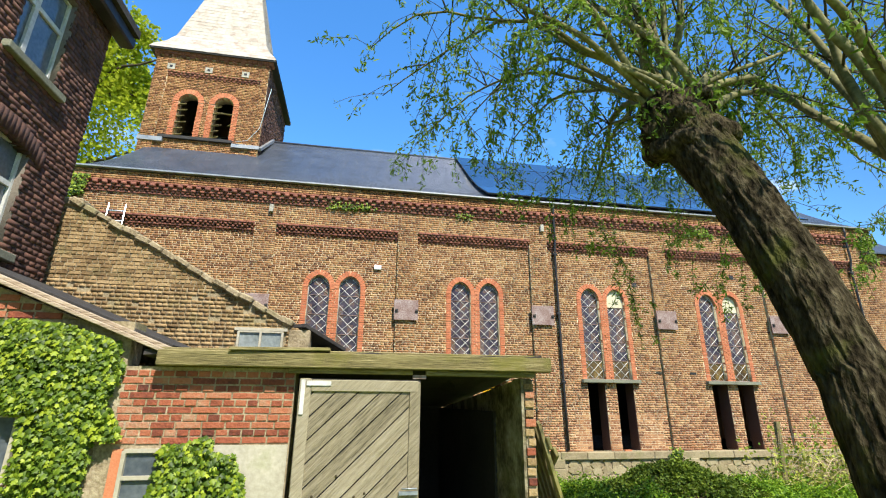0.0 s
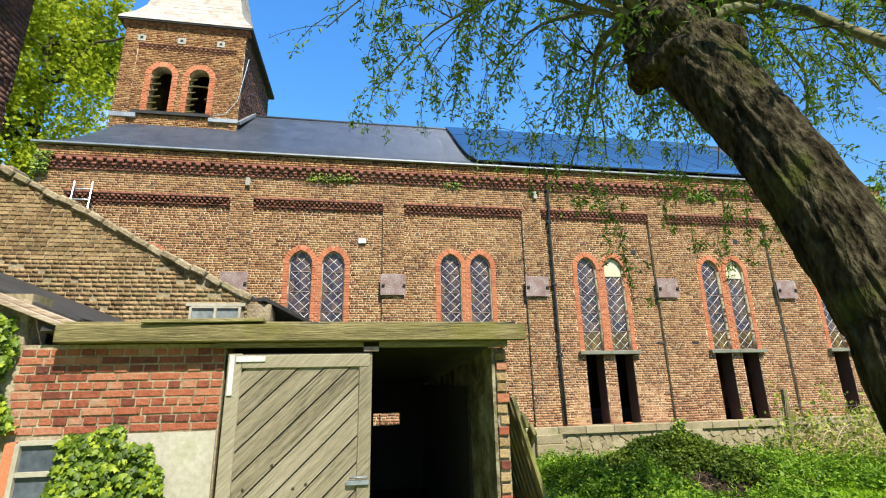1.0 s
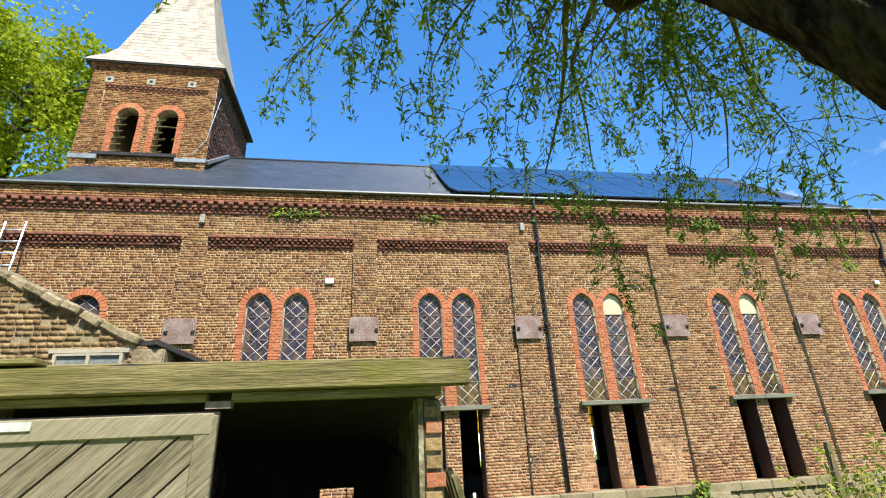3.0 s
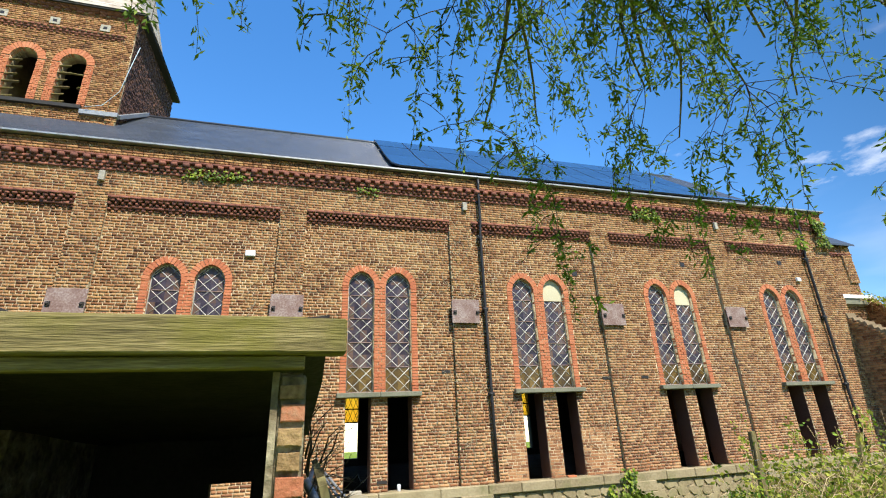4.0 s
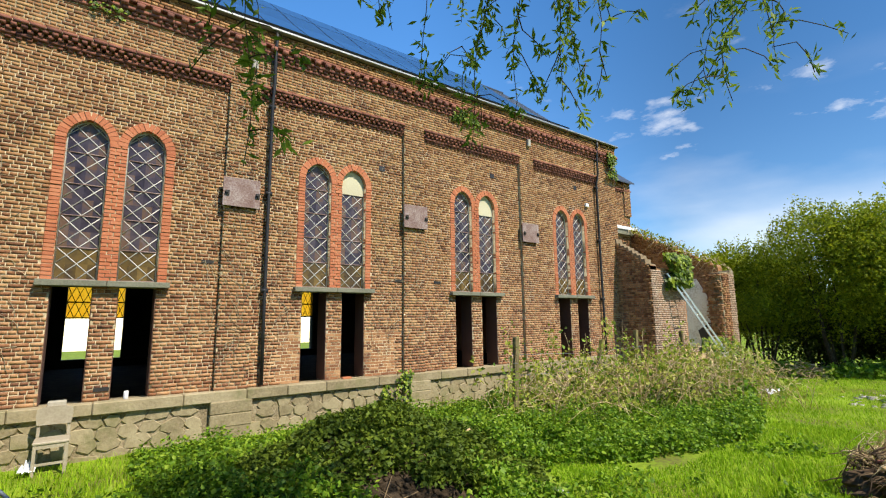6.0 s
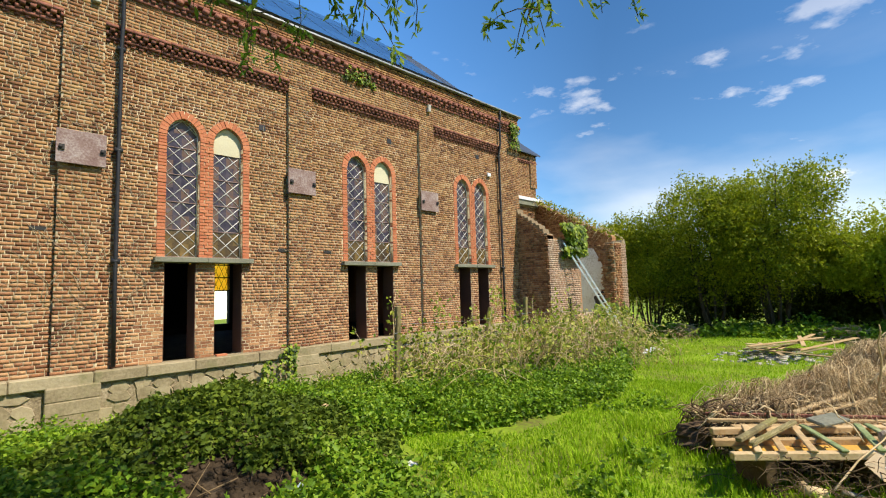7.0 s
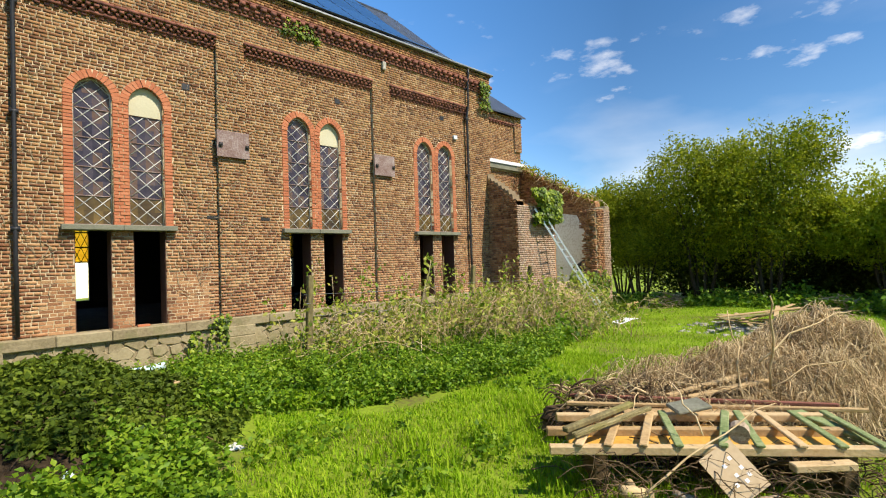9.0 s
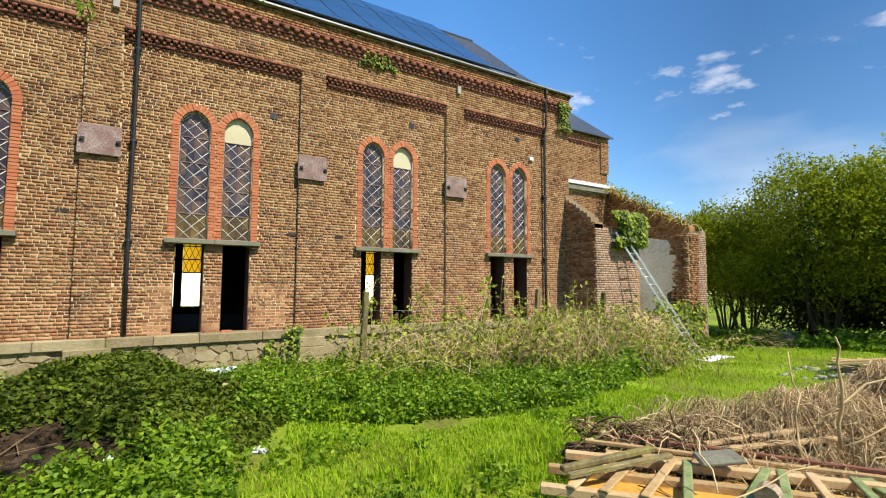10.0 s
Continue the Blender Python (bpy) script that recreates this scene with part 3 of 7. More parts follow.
for a, b in zip(ends[::2], ends[1::2]):
    for k, (z, y, h, step, w) in enumerate(((6.20, 12.585, 0.05, 0.125, 0.07), (6.255, 12.56, 0.055, 0.2, 0.19), (6.315, 12.535, 0.055, 0.125, 0.07), (6.375, 12.505, 0.06, 0.125, 0.075), (6.44, 12.49, 0.055, 0.2, 0.19))):
        for x in np.arange(a + (0.05 if k % 2 else 0), b - 0.03, step):
            lo.append((x, y + random.uniform(0, 0.012), z)), hi.append((min(x + w, b), 12.66, z + h))
tagged(under(link("corbel_course", boxes_np("corbel_course", lo, hi, 0.004), M_FRIEZE, None, "projecting dark red corbel bricks"), church), kind="stuff")

# orange brick surrounds


def voussoirs(cx, zc, r0, r1, a0, a1, n, flip):
    """Wedge bricks of an arc round (cx, zc) between the radii, as verts and faces."""
    V, F = [], []
    for k in range(n):
        t0, t1 = a0 + (a1 - a0) * (k + 0.06) / n, a0 + (a1 - a0) * (k + 0.94) / n
        pr = random.uniform(0.012, 0.026)
        o = len(V)
        for y in (BAY - pr, BAY + 0.13):
            for t, r in ((t0, r0), (t1, r0), (t1, r1), (t0, r1)):
                V.append((cx + flip * r * math.cos(t), y, zc + r * math.sin(t)))
        q = [(0, 1, 2, 3), (7, 6, 5, 4), (0, 4, 5, 1), (1, 5, 6, 2), (2, 6, 7, 3), (3, 7, 4, 0)]
        F += [tuple(i + o for i in (f if flip > 0 else f[::-1])) for f in q]
    return V, F


def jamb_rows(u0, u1, z0, z1):
    out, z, k = [], z0, 0
    while z < z1 - 0.03:
        top = min(z + 0.053, z1)
        if u1 - u0 > 0.2:
            m = u0 + (u1 - u0) * (0.36 if k % 2 else 0.64)
            out += [(u0, m - 0.005, z, top), (m + 0.005, u1, z, top)]
        else:
            out.append((u0, u1, z, top))
        z += 0.062
        k += 1
    return out


def lattice(cx, z0, z1, hw, topf, y):
    """Bars of a diamond lattice, cut to the opening: list of (a, b)."""
    out = []
    pitch, rise = hw, 0.262
    for s in (1, -1):
        for k in range(-12, 24):
            run = []
            for i in range(0, 41):
                x = -hw + 2 * hw * i / 40
                z = z0 + rise * (k + s * x / pitch)
                ok = z0 <= z <= topf(x)
                if ok:
                    run.append((cx + x, y, z))
                elif len(run) > 1:
                    break
                else:
                    run = []
            if len(run) > 1:
                out.append((run[0], run[-1]))
    return out


def lancet(cx, board=False, z0=SILL):
    """One leaded lancet window with its frame, bars and panes."""
    w = new("lancet_window", None)
    w.location = (cx, BAY + 0.10, z0)
    under(w, church)
    y = BAY + 0.11
    inv = Matrix.Translation((-cx, -(BAY + 0.10), -z0))

    def put(ob):
        ob.parent = w
        ob.matrix_parent_inverse = inv
        return ob
    topf = lambda x: SPRING + (arch(min(abs(x), HW - 0.001)) or 0)
    edge = [(cx - HW + 0.012, y - 0.01, z0)] + [(cx + x, y - 0.01, topf(x) - 0.012) for x in np.linspace(-HW + 0.012, HW - 0.012, 17)] + [(cx + HW - 0.012, y - 0.01, z0)]
    put(rods("window_frame", [(edge, [0.013] * len(edge))], M_LEAD, None, 5))
    bars = [z0 + 0.012, z0 + 0.52, z0 + 1.04, z0 + 1.56, z0 + 2.08]
    for b in bars:
        put(rods("glazing_bar", [([(cx - HW, y - 0.012, b), (cx + HW, y - 0.012, b)], [0.011] * 2)], M_RUST, None, 4))
    zt = z0 + 2.08 if board else 9
    lat = lattice(cx, z0, zt, HW - 0.01, lambda x: min(topf(x), zt), y - 0.004)
    put(rods("lead_lattice", [([a, b], [0.0095, 0.0095]) for a, b in lat], M_LEAD, None, 4))
    # each pane a diamond-sized piece of glass, its tone its own
    V, F = [], []
    rise, pitch = 0.262, HW
    nx = 8
    for i in range(nx):
        xa, xb = -HW + 2 * HW * i / nx, -HW + 2 * HW * (i + 1) / nx
        top = min(max(topf(-HW + 2 * HW * (i + q / 4) / nx) for q in range(9)) + 0.02, zt + 0.03)
        for j in range(11):
            za, zb = z0 + rise * j, min(z0 + rise * (j + 1), top)
            if zb - za > 0.02 and i % 2 == 0:
                xb2 = -HW + 2 * HW * (i + 2) / nx
                o = len(V)
                tilt = random.uniform(-0.003, 0.003)
                V += [(cx + xa, y + tilt, za), (cx + xb2, y - tilt, za), (cx + xb2, y + tilt, zb), (cx + xa, y - tilt, zb), (cx + xa, y + 0.006, za), (cx + xb2, y + 0.006, za), (cx + xb2, y + 0.006, zb), (cx + xa, y + 0.006, zb)]
                F += [tuple(k + o for k in f) for f in ((0, 1, 2, 3), (7, 6, 5, 4), (0, 4, 5, 1), (1, 5, 6, 2), (2, 6, 7, 3), (3, 7, 4, 0))]
    me = bpy.data.meshes.new("pane")
    me.from_pydata(V, [], F)
    me.materials.append(M_GLASS), me.materials.append(M_YGLASS)
    for f in me.polygons:
        f.material_index = 1 if f.center.z < z0 + 0.5 else 0
    put(link("pane", me))
    if board:
        pts = [(cx - HW + 0.02, zt)] + [(cx + x, topf(x) - 0.02) for x in np.linspace(-HW + 0.02, HW - 0.02, 15)] + [(cx + HW - 0.02, zt)]
        put(prism("cover_board", pts, "y", y - 0.03, y - 0.015, M_BOARD, None, "pale yellowish board closing the window head"))
    return w


SURROUNDS = []
for i, c in enumerate(BAYS):
    for s in (-1, 1):
        lancet(c + s * PAIR, board=(i in (2, 3) and s == 1))
    SURROUNDS.append(c)
    for a, b in ((c - 0.88, c + 0.0), (c + 0.004, c + 0.88)):
        under(box("window_sill", (a, BAY - 0.14, SILL - 0.1), (b, BAY + 0.2, SILL - 0.005), M_SILL, None, "mossy grey stone sill", 0.008), church)

# round-headed window
rr = jamb_rows(ROUND[0] - ROUND[2] - GROW, ROUND[0] - ROUND[2], 3.9, ROUND[1]) + jamb_rows(ROUND[0] + ROUND[2], ROUND[0] + ROUND[2] + GROW, 3.9, ROUND[1])
ROUND_ROWS = rr
rf = lambda x: ROUND[1] + math.sqrt(max(0, ROUND[2] ** 2 - x * x))
pts = [(ROUND[0] - ROUND[2], 3.9)] + [(ROUND[0] + x, rf(x)) for x in np.linspace(-ROUND[2], ROUND[2], 17)] + [(ROUND[0] + ROUND[2], 3.9)]
under(prism("pane", pts, "y", BAY + 0.11, BAY + 0.12, M_GLASS, None, "dark leaded glass of a round-headed window"), church)
under(rods("lead_lattice", [([a, b], [0.008, 0.008]) for a, b in lattice(ROUND[0], 3.9, 9, ROUND[2], rf, BAY + 0.105)], M_LEAD, None, 4), church)

# plinth: capping stones and rubble
x = X0
PLINTH_PIECES = []
while x < X1:
    w = random.uniform(0.7, 1.3)
    xe = min(x + w, X1 + 0.05)
    PLINTH_PIECES.append((x + 0.004, xe - 0.004))
    x = xe
under(box("plinth", (X0, 12.50, -0.6), (X1, BAY + 0.05, 0.60), M_MORTAR2, None, "rubble sandstone plinth"), church)
for a, b in PIL_EDGES:
    under(box("plinth_pier", (a - 0.05, 12.41, -0.6), (b + 0.05, 12.52, 0.46), M_STONE, None, "", 0.01), church)
    for zz in (0.02, 0.24):
        under(box("pier_stone", (a - 0.06, 12.40, zz), (b + 0.06, 12.5, zz + 0.21), M_STONE, None, "", 0.012), church)

# inside: floor, back wall with its openings, end walls
under(box("church_floor", (X0, 13.05, -0.5), (X1, 23.4, 0.35), M_MOUND), church)
BACKWIN = [2.98 + 3.91 * k for k in range(-2, 5)]
cuts = lambda z: ([(c - 0.34, c + 0.34) for c in BACKWIN] + [(c + 0.6, c + 1.28) for c in BACKWIN]) if 0.62 < z < 4.9 else []
lo, hi = [], []
for za, zb in ((-0.5, 0.62), (0.62, 4.9), (4.9, 7.7)):
    for p, q in minus(X0, X1, cuts((za + zb) / 2)):
        lo.append((p, 23.4, za)), hi.append((q, 23.8, zb))
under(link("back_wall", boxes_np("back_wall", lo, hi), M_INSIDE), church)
for c in BACKWIN:
    for d in (0, 0.94):
        for k in range(5):
            V = box("amber_pane", (c + d - 0.33, 23.5, 2.02 + 0.53 * k), (c + d + 0.33, 23.508, 2.02 + 0.53 * k + 0.5), M_AMBER, None, "amber stained glass")
            under(V, church)
        for k in range(6):
            under(rods("glazing_bar", [([(c + d - 0.34, 23.49, 2.0 + 0.53 * k), (c + d + 0.34, 23.49, 2.0 + 0.53 * k)], [0.025] * 2)], M_DARKFRAME, None, 4), church)
        under(rods("lead_lattice", [([(c + d - 0.33 + 0.22 * j, 23.49, 2.0 + 0.53 * k), (c + d - 0.33 + 0.22 * (j + 1), 23.49, 2.0 + 0.53 * (k + 1))], [0.012] * 2) for j in range(3) for k in range(5)]
                   + [([(c + d + 0.33 - 0.22 * j, 23.49, 2.0 + 0.53 * k), (c + d + 0.33 - 0.22 * (j + 1), 23.49, 2.0 + 0.53 * (k + 1))], [0.012] * 2) for j in range(3) for k in range(5)], M_DARKFRAME, None, 4), church)
gable = [(12.63, -0.4), (23.8, -0.4), (23.8, 7.2), (18.1, 11.55), (12.63, 7.3)]
under(prism("gable_wall", gable, "x", X0 + 0.02, X0 + 0.5, M_BRICK), church)
under(prism("gable_wall", gable, "x", X1 - 0.45, X1 - 0.02, M_BRICK), church)
side = Matrix.Translation((X1 - 0.02, BAY, 0)) @ pose(0, 0, 0, 0, 0, 90)
under(brick_skin("gable_bricks", courses(lambda z: [(0.0, 2.8)], 0.6, 7.6), side, M_BRICK, None), church)
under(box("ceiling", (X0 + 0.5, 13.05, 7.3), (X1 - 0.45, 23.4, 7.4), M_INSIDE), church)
# thin sheets on the opening reveals; their shade is painted as dark brick
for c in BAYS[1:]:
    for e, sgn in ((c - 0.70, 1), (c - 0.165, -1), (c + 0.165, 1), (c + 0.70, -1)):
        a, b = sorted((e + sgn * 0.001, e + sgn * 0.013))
        under(box("opening_reveal", (a, BAY + 0.015, 0.63), (b, 13.06, 2.395), M_DARK_BRICK, None, "brick reveal with its shade in the dark colour"), church)

# roof: courses of slates with a kick at the eaves
RIDGE = (18.05, 12.06)
def roof_pt(s):
    """Point of the roof's cross-section, s from 0 at the eaves to 1 at the ridge."""
    y = 12.44 + (RIDGE[0] - 12.44) * s
    z = 7.72 + (RIDGE[1] - 7.72) * (s - 0.10 * math.sin(math.pi * min(1, s * 1.0)) * (1 - s))
    return y, z
lo_n = 46
V, F = [], []
for k in range(lo_n):
    s0, s1 = k / lo_n, (k + 1.15) / lo_n
    (ya, za), (yb, zb) = roof_pt(s0), roof_pt(min(1, s1))
    x = X0 - 0.12 - random.uniform(0, 0.3)
    while x < X1 + 0.12:
        xa, xe = max(x, X0 - 0.12), min(x + 0.33, X1 + 0.12)
        if xe - xa > 0.02:
            o = len(V)
            l = random.uniform(0, 0.004)
            V += [(xa + 0.002, ya, za + 0.014 + l), (xe - 0.002, ya, za + 0.014 + l), (xe - 0.002, yb, zb + 0.004), (xa + 0.002, yb, zb + 0.004), (xa + 0.002, ya, za + 0.002), (xe - 0.002, ya, za + 0.002)]
            F += [(o, o + 1, o + 2, o + 3), (o + 4, o + 5, o + 1, o)]
        x += 0.33
me = bpy.data.meshes.new("slate_covering")
me.from_pydata(V, [], F)
tagged(under(link("slate_covering", me, M_SLATE, None, "blue-grey slate courses"), church), kind="stuff")
sec = [roof_pt(s) for s in np.linspace(0, 1, 12)]
mir = [(2 * RIDGE[0] - y, z) for y, z in sec[::-1][1:]]
under(prism("roof", [(y, z) for y, z in sec + mir] + [(RIDGE[0] * 2 - 12.7, 7.55), (RIDGE[0], 11.8), (12.7, 7.55)], "x", X0 - 0.11, X1 + 0.11, M_SLATE, None, "long blue-grey slate roof"), church)
under(rods("ridge_cap", [([(X0, RIDGE[0], RIDGE[1] + 0.02), (X1 + 0.12, RIDGE[0], RIDGE[1] + 0.02)], [0.06, 0.06])], M_SLATE), church)
under(box("gutter", (X0 - 0.14, 12.35, 7.675), (X1 + 0.1, 12.47, 7.73), M_ZINC, None, "grey zinc gutter", 0.012), church)
for x in (6.0, 16.62):
    pts = [(x, 12.40, 7.66), (x, 12.40, 7.5), (x, 12.44, 7.30), (x, 12.44, 6.55), (x, 12.52, 6.2), (x, 12.53, 4), (x, 12.53, 2), (x + 0.01, 12.53, 0.66)]
    dp = under(rods("downpipe", [(pts, [0.033] * len(pts))], M_BLACK, None, 10, "black rainwater downpipe"), church)
    for z in (7.05, 6.1, 4.3, 2.4):
        under(rods("pipe_bracket", [([(x - 0.06, 12.54, z), (x + 0.06, 12.54, z)], [0.05, 0.05])], M_BLACK), church)

# plates over the wall anchors
for x in PILS:
    if x > 17:
        continue
    pl = under(box("anchor_plate", (x - 0.33, PIL - 0.075, 3.95), (x + 0.33, PIL - 0.055, 4.50), M_RUST, None, "rusty reddish metal plate on a pilaster", 0.006), church)
    under(box("plate_batten", (x - 0.3, PIL - 0.055, 4.0), (x + 0.3, PIL - 0.01, 4.45), M_DARKFRAME), church)
    for s in (-1, 1):
        under(rods("bolt", [([(x + s * 0.27, PIL - 0.11, 4.2), (x + s * 0.27, PIL - 0.07, 4.2)], [0.028, 0.028])], M_DARKFRAME), church)
        under(box("clamp", (x + s * 0.27 - 0.02, PIL - 0.10, 4.16), (x + s * 0.27 + 0.05, PIL - 0.075, 4.24), M_DARKFRAME), church)
for x, z in ((-2.22, 6.92), (5.63, 6.9), (13.4, 6.95)):
    under(box("lamp_bracket", (x - 0.06, PIL - 0.09, z - 0.12), (x + 0.05, PIL - 0.01, z + 0.1), M_RUBBLE, None, "small grey wall bracket", 0.01), church)
under(box("wall_box", (0.66, BAY - 0.07, 5.34), (0.86, BAY - 0.005, 5.47), M_PLASTIC, None, "small white junction box", 0.01), church)
under(box("wall_box", (16.05, BAY - 0.07, 5.38), (16.2, BAY - 0.005, 5.5), M_PLASTIC, None, "small white junction box", 0.01), church)
for x, z in ((8.55, 5.3), (12.0, 5.72), (15.6, 5.95)):
    under(box("wall_vent", (x - 0.07, BAY - 0.016, z - 0.06), (x + 0.07, BAY + 0.02, z + 0.06), M_BLACK), church)
for x, z in ((2.02, 2.9), (5.0, 2.9), (9.0, 2.7), (10.1, 2.7), (3.6, 0.8)):
    under(box("air_brick", (x - 0.1, BAY - 0.018, z - 0.03), (x + 0.1, BAY + 0.02, z + 0.03), M_DARKFRAME), church)

# tower
TX0, TX1, TY = -7.58, -3.65, 15.9
TC = (-5.62, 17.86)
def tower_holes(z, grow=0.0):
    out = []
    for c in (-6.26, -5.04):
        r = 0.33 + grow
        if 10.72 < z < 12.2:
            out.append((c - r, c + r))
        elif 12.2 <= z < 12.2 + r:
            w = math.sqrt(r * r - (z - 12.2) ** 2)
            out.append((c - w, c + w))
    return out
lo, hi = [], []
te = [7.5, 10.72, 12.2] + [12.2 + 0.04 * k for k in range(1, 9)] + [14.25]
for za, zb in zip(te, te[1:]):
    for p, q in minus(TX0, TX1, tower_holes((za + zb) / 2)):
        lo.append((p, TY, za)), hi.append((q, TY + 0.4, zb))
lo += [(TX0, TY + 0.4, 7.5), (TX1 - 0.4, TY + 0.4, 7.5), (TX0, TY + 3.7, 7.5)]
hi += [(TX0 + 0.4, TY + 4.1, 14.25), (TX1, TY + 4.1, 14.25), (TX1, TY + 4.1, 14.25)]
under(link("tower_wall", boxes_np("tower_wall", lo, hi), M_MORTAR, None, "dark brown brick tower"), church)
tf = Matrix.Translation((0, TY, 0))
recess = lambda z: minus(TX0, TX1, tower_holes(z, 0.2))
under(brick_skin("tower_bricks", courses(recess, 9.6, 14.2, 0.07), tf, M_BRICK, None, proud=0.02), church)
under(brick_skin("tower_bricks", courses(lambda z: [(0, 4.1)], 9.6, 14.2, 0.07), Matrix.Translation((TX1, TY, 0)) @ pose(0, 0, 0, 0, 0, 90), M_DARK_BRICK, None, proud=0.03), church)
lo, hi = [], []
for a, b, za, zb in ((TX0 - 0.02, TX0 + 0.45, 9.4, 13.36), (TX1 - 0.25, TX1 + 0.02, 9.4, 13.36), (TX0 - 0.02, TX1 + 0.02, 13.36, 14.22)):
    lo.append((a, TY - 0.06, za)), hi.append((b, TY, zb))
under(link("tower_pilaster", boxes_np("tower_pilaster", lo, hi), M_MORTAR), church)
under(brick_skin("tower_bricks", courses(lambda z: [(TX0 - 0.02, TX1 + 0.02)] if z > 13.36 else [(TX0 - 0.02, TX0 + 0.45), (TX1 - 0.25, TX1 + 0.02)], 9.6, 14.05, 0.07), Matrix.Translation((0, TY - 0.06, 0)), M_BRICK, None, proud=0.02), church)
lo, hi = [], []
for z, y, step, w in ((13.2, TY - 0.04, 0.16, 0.09), (13.27, TY - 0.06, 0.2, 0.19), (13.34, TY - 0.09, 0.16, 0.09), (14.0, TY - 0.12, 0.3, 0.16), (14.09, TY - 0.16, 0.2, 0.19), (14.16, TY - 0.2, 0.2, 0.19)):
    for x in np.arange(TX0 + (0.45 if z < 13.6 else -0.1), TX1 + (0.05 if z > 13.6 else -0.25), step):
        lo.append((x, y, z)), hi.append((x + w, TY + 0.1, z + (0.085 if z == 14.0 else 0.06)))
tagged(under(link("tower_corbel", boxes_np("tower_corbel", lo, hi, 0.005), M_FRIEZE), church), kind="stuff")
for c in (-6.26, -5.04):
    for k in range(6):
        z = 10.85 + 0.25 * k
        L = (0.25, 0.2, 0.3, 0.18, 0.26, 0.2)[k]
        under(beam("louvre", (c - 0.36, TY + 0.02, z - 0.05), (c - 0.36 + L, TY + 0.22, z + 0.14), 0.13, 0.022, M_WOOD, None, "broken grey louvre board"), church)
    if c > -6:
        under(beam("louvre", (c - 0.34, TY + 0.15, 11.95), (c + 0.34, TY + 0.15, 11.92), 0.07, 0.022, M_WOOD), church)
        under(beam("louvre", (c + 0.2, TY + 0.1, 11.4), (c + 0.36, TY + 0.1, 11.5), 0.07, 0.022, M_WOOD), church)
under(box("belfry_sill", (-7.0, TY - 0.12, 10.62), (-4.55, TY + 0.05, 10.73), M_DARKFRAME, None, "dark belfry sill"), church)
under(box("flashing", (TX0 - 0.05, TY - 0.12, 10.46), (TX0 + 0.75, TY + 0.05, 10.62), M_ZINC, None, "bright lead flashing"), church)
under(box("flashing", (-4.55, TY - 0.12, 10.46), (TX1 + 0.05, TY + 0.05, 10.60), M_ZINC, None, "bright lead flashing"), church)
under(beam("flashing", (TX1 + 0.02, TY - 0.05, 10.5), (TX1 + 0.02, TY + 1.9, 12.0), 0.2, 0.12, M_ZINC), church)
for x in (-7.05, -5.75, -4.45):
    under(box("vent_block", (x - 0.13, TY - 0.10, 13.46), (x + 0.13, TY, 13.7), M_RUBBLE, None, "pale stone vent block"), church)
    # black box on the vent's face: the shade inside its hole as colour
    under(box("vent_hole", (x - 0.05, TY - 0.104, 13.53), (x + 0.05, TY - 0.05, 13.63), M_BLACK), church)
# spire with flared foot
levels = [(14.24, 2.24), (14.42, 2.16), (14.82, 1.88), (15.3, 1.66), (18.0, 1.08), (23.0, 0.04)]
V, F = [], []
prev = None
for k in range(len(levels) - 1):
    (za, wa), (zb, wb) = levels[k], levels[k + 1]
    n = max(1, int((zb - za) / 0.18))
    for j in range(n):
        z0_, z1_ = za + (zb - za) * j / n, za + (zb - za) * (j + 1) / n
        w0, w1 = wa + (wb - wa) * j / n, wa + (wb - wa) * (j + 1) / n
        for sx, sy in ((0, -1), (1, 0), (0, 1), (-1, 0)):
            m = max(1, int(w0 * 2 / 0.3))
            for q in range(m):
                a, b = -1 + 2 * q / m, -1 + 2 * (q + 1) / m
                o = len(V)
                r_ = random.uniform(0, 0.012)
                for t, w, z, e in ((a, w0, z0_, 0.003 + 0.5 * r_), (b, w0, z0_, 0.003 + 0.5 * r_), (b, w1, z1_, 0), (a, w1, z1_, 0)):
                    px, py = (t * w, sy * (w + e)) if sy else (sx * (w + e), t * w)
                    V.append((TC[0] + px, TC[1] + py, z))
                F.append((o, o + 1, o + 2, o + 3))
me = bpy.data.meshes.new("spire")
me.from_pydata(V, [], F)
under(link("spire", me, M_SPIRE, None, "whitewashed scaly spire with flared foot"), church)
under(box("spire_soffit", (TC[0] - 2.22, TC[1] - 2.22, 14.18), (TC[0] + 2.22, TC[1] + 2.22, 14.25), M_DARKFRAME, None, "dark timber soffit"), church)
cab = [(-3.5, 16.0, 13.2), (-3.56, 15.8, 12.2), (-3.66, 15.74, 11.3), (-4.0, 15.72, 10.75), (-4.4, 15.72, 10.64)]
under(rods("cable", [(cab, [0.009] * 5)], M_BLUE, None, 6, "blue cable"), church)

# choir beyond the nave
under(box("choir_wall", (X1 - 0.4, 15.42, -0.6), (23.2, 21.2, 8.0), M_MORTAR, None, "brown brick choir"), church)
cf = Matrix.Translation((0, 15.42, 0))
under(brick_skin("choir_bricks", courses(lambda z: [(X1 - 0.1, 23.2)], 5.9, 8.0, 0.07), cf, M_BRICK, None), church)
under(brick_skin("choir_bricks", courses(lambda z: [(X1 - 0.1, 23.2)], 3.0, 5.45, 0.07), cf, M_BRICK, None), church)
under(box("string_course", (X1 - 0.1, 15.25, 5.5), (23.35, 15.44, 5.72), M_SILL, None, "grey stone band"), church)
under(box("flashing", (X1 - 0.1, 15.2, 5.72), (23.4, 15.44, 5.86), M_PLASTIC, None, "white flashing"), church)
lo, hi = [], []
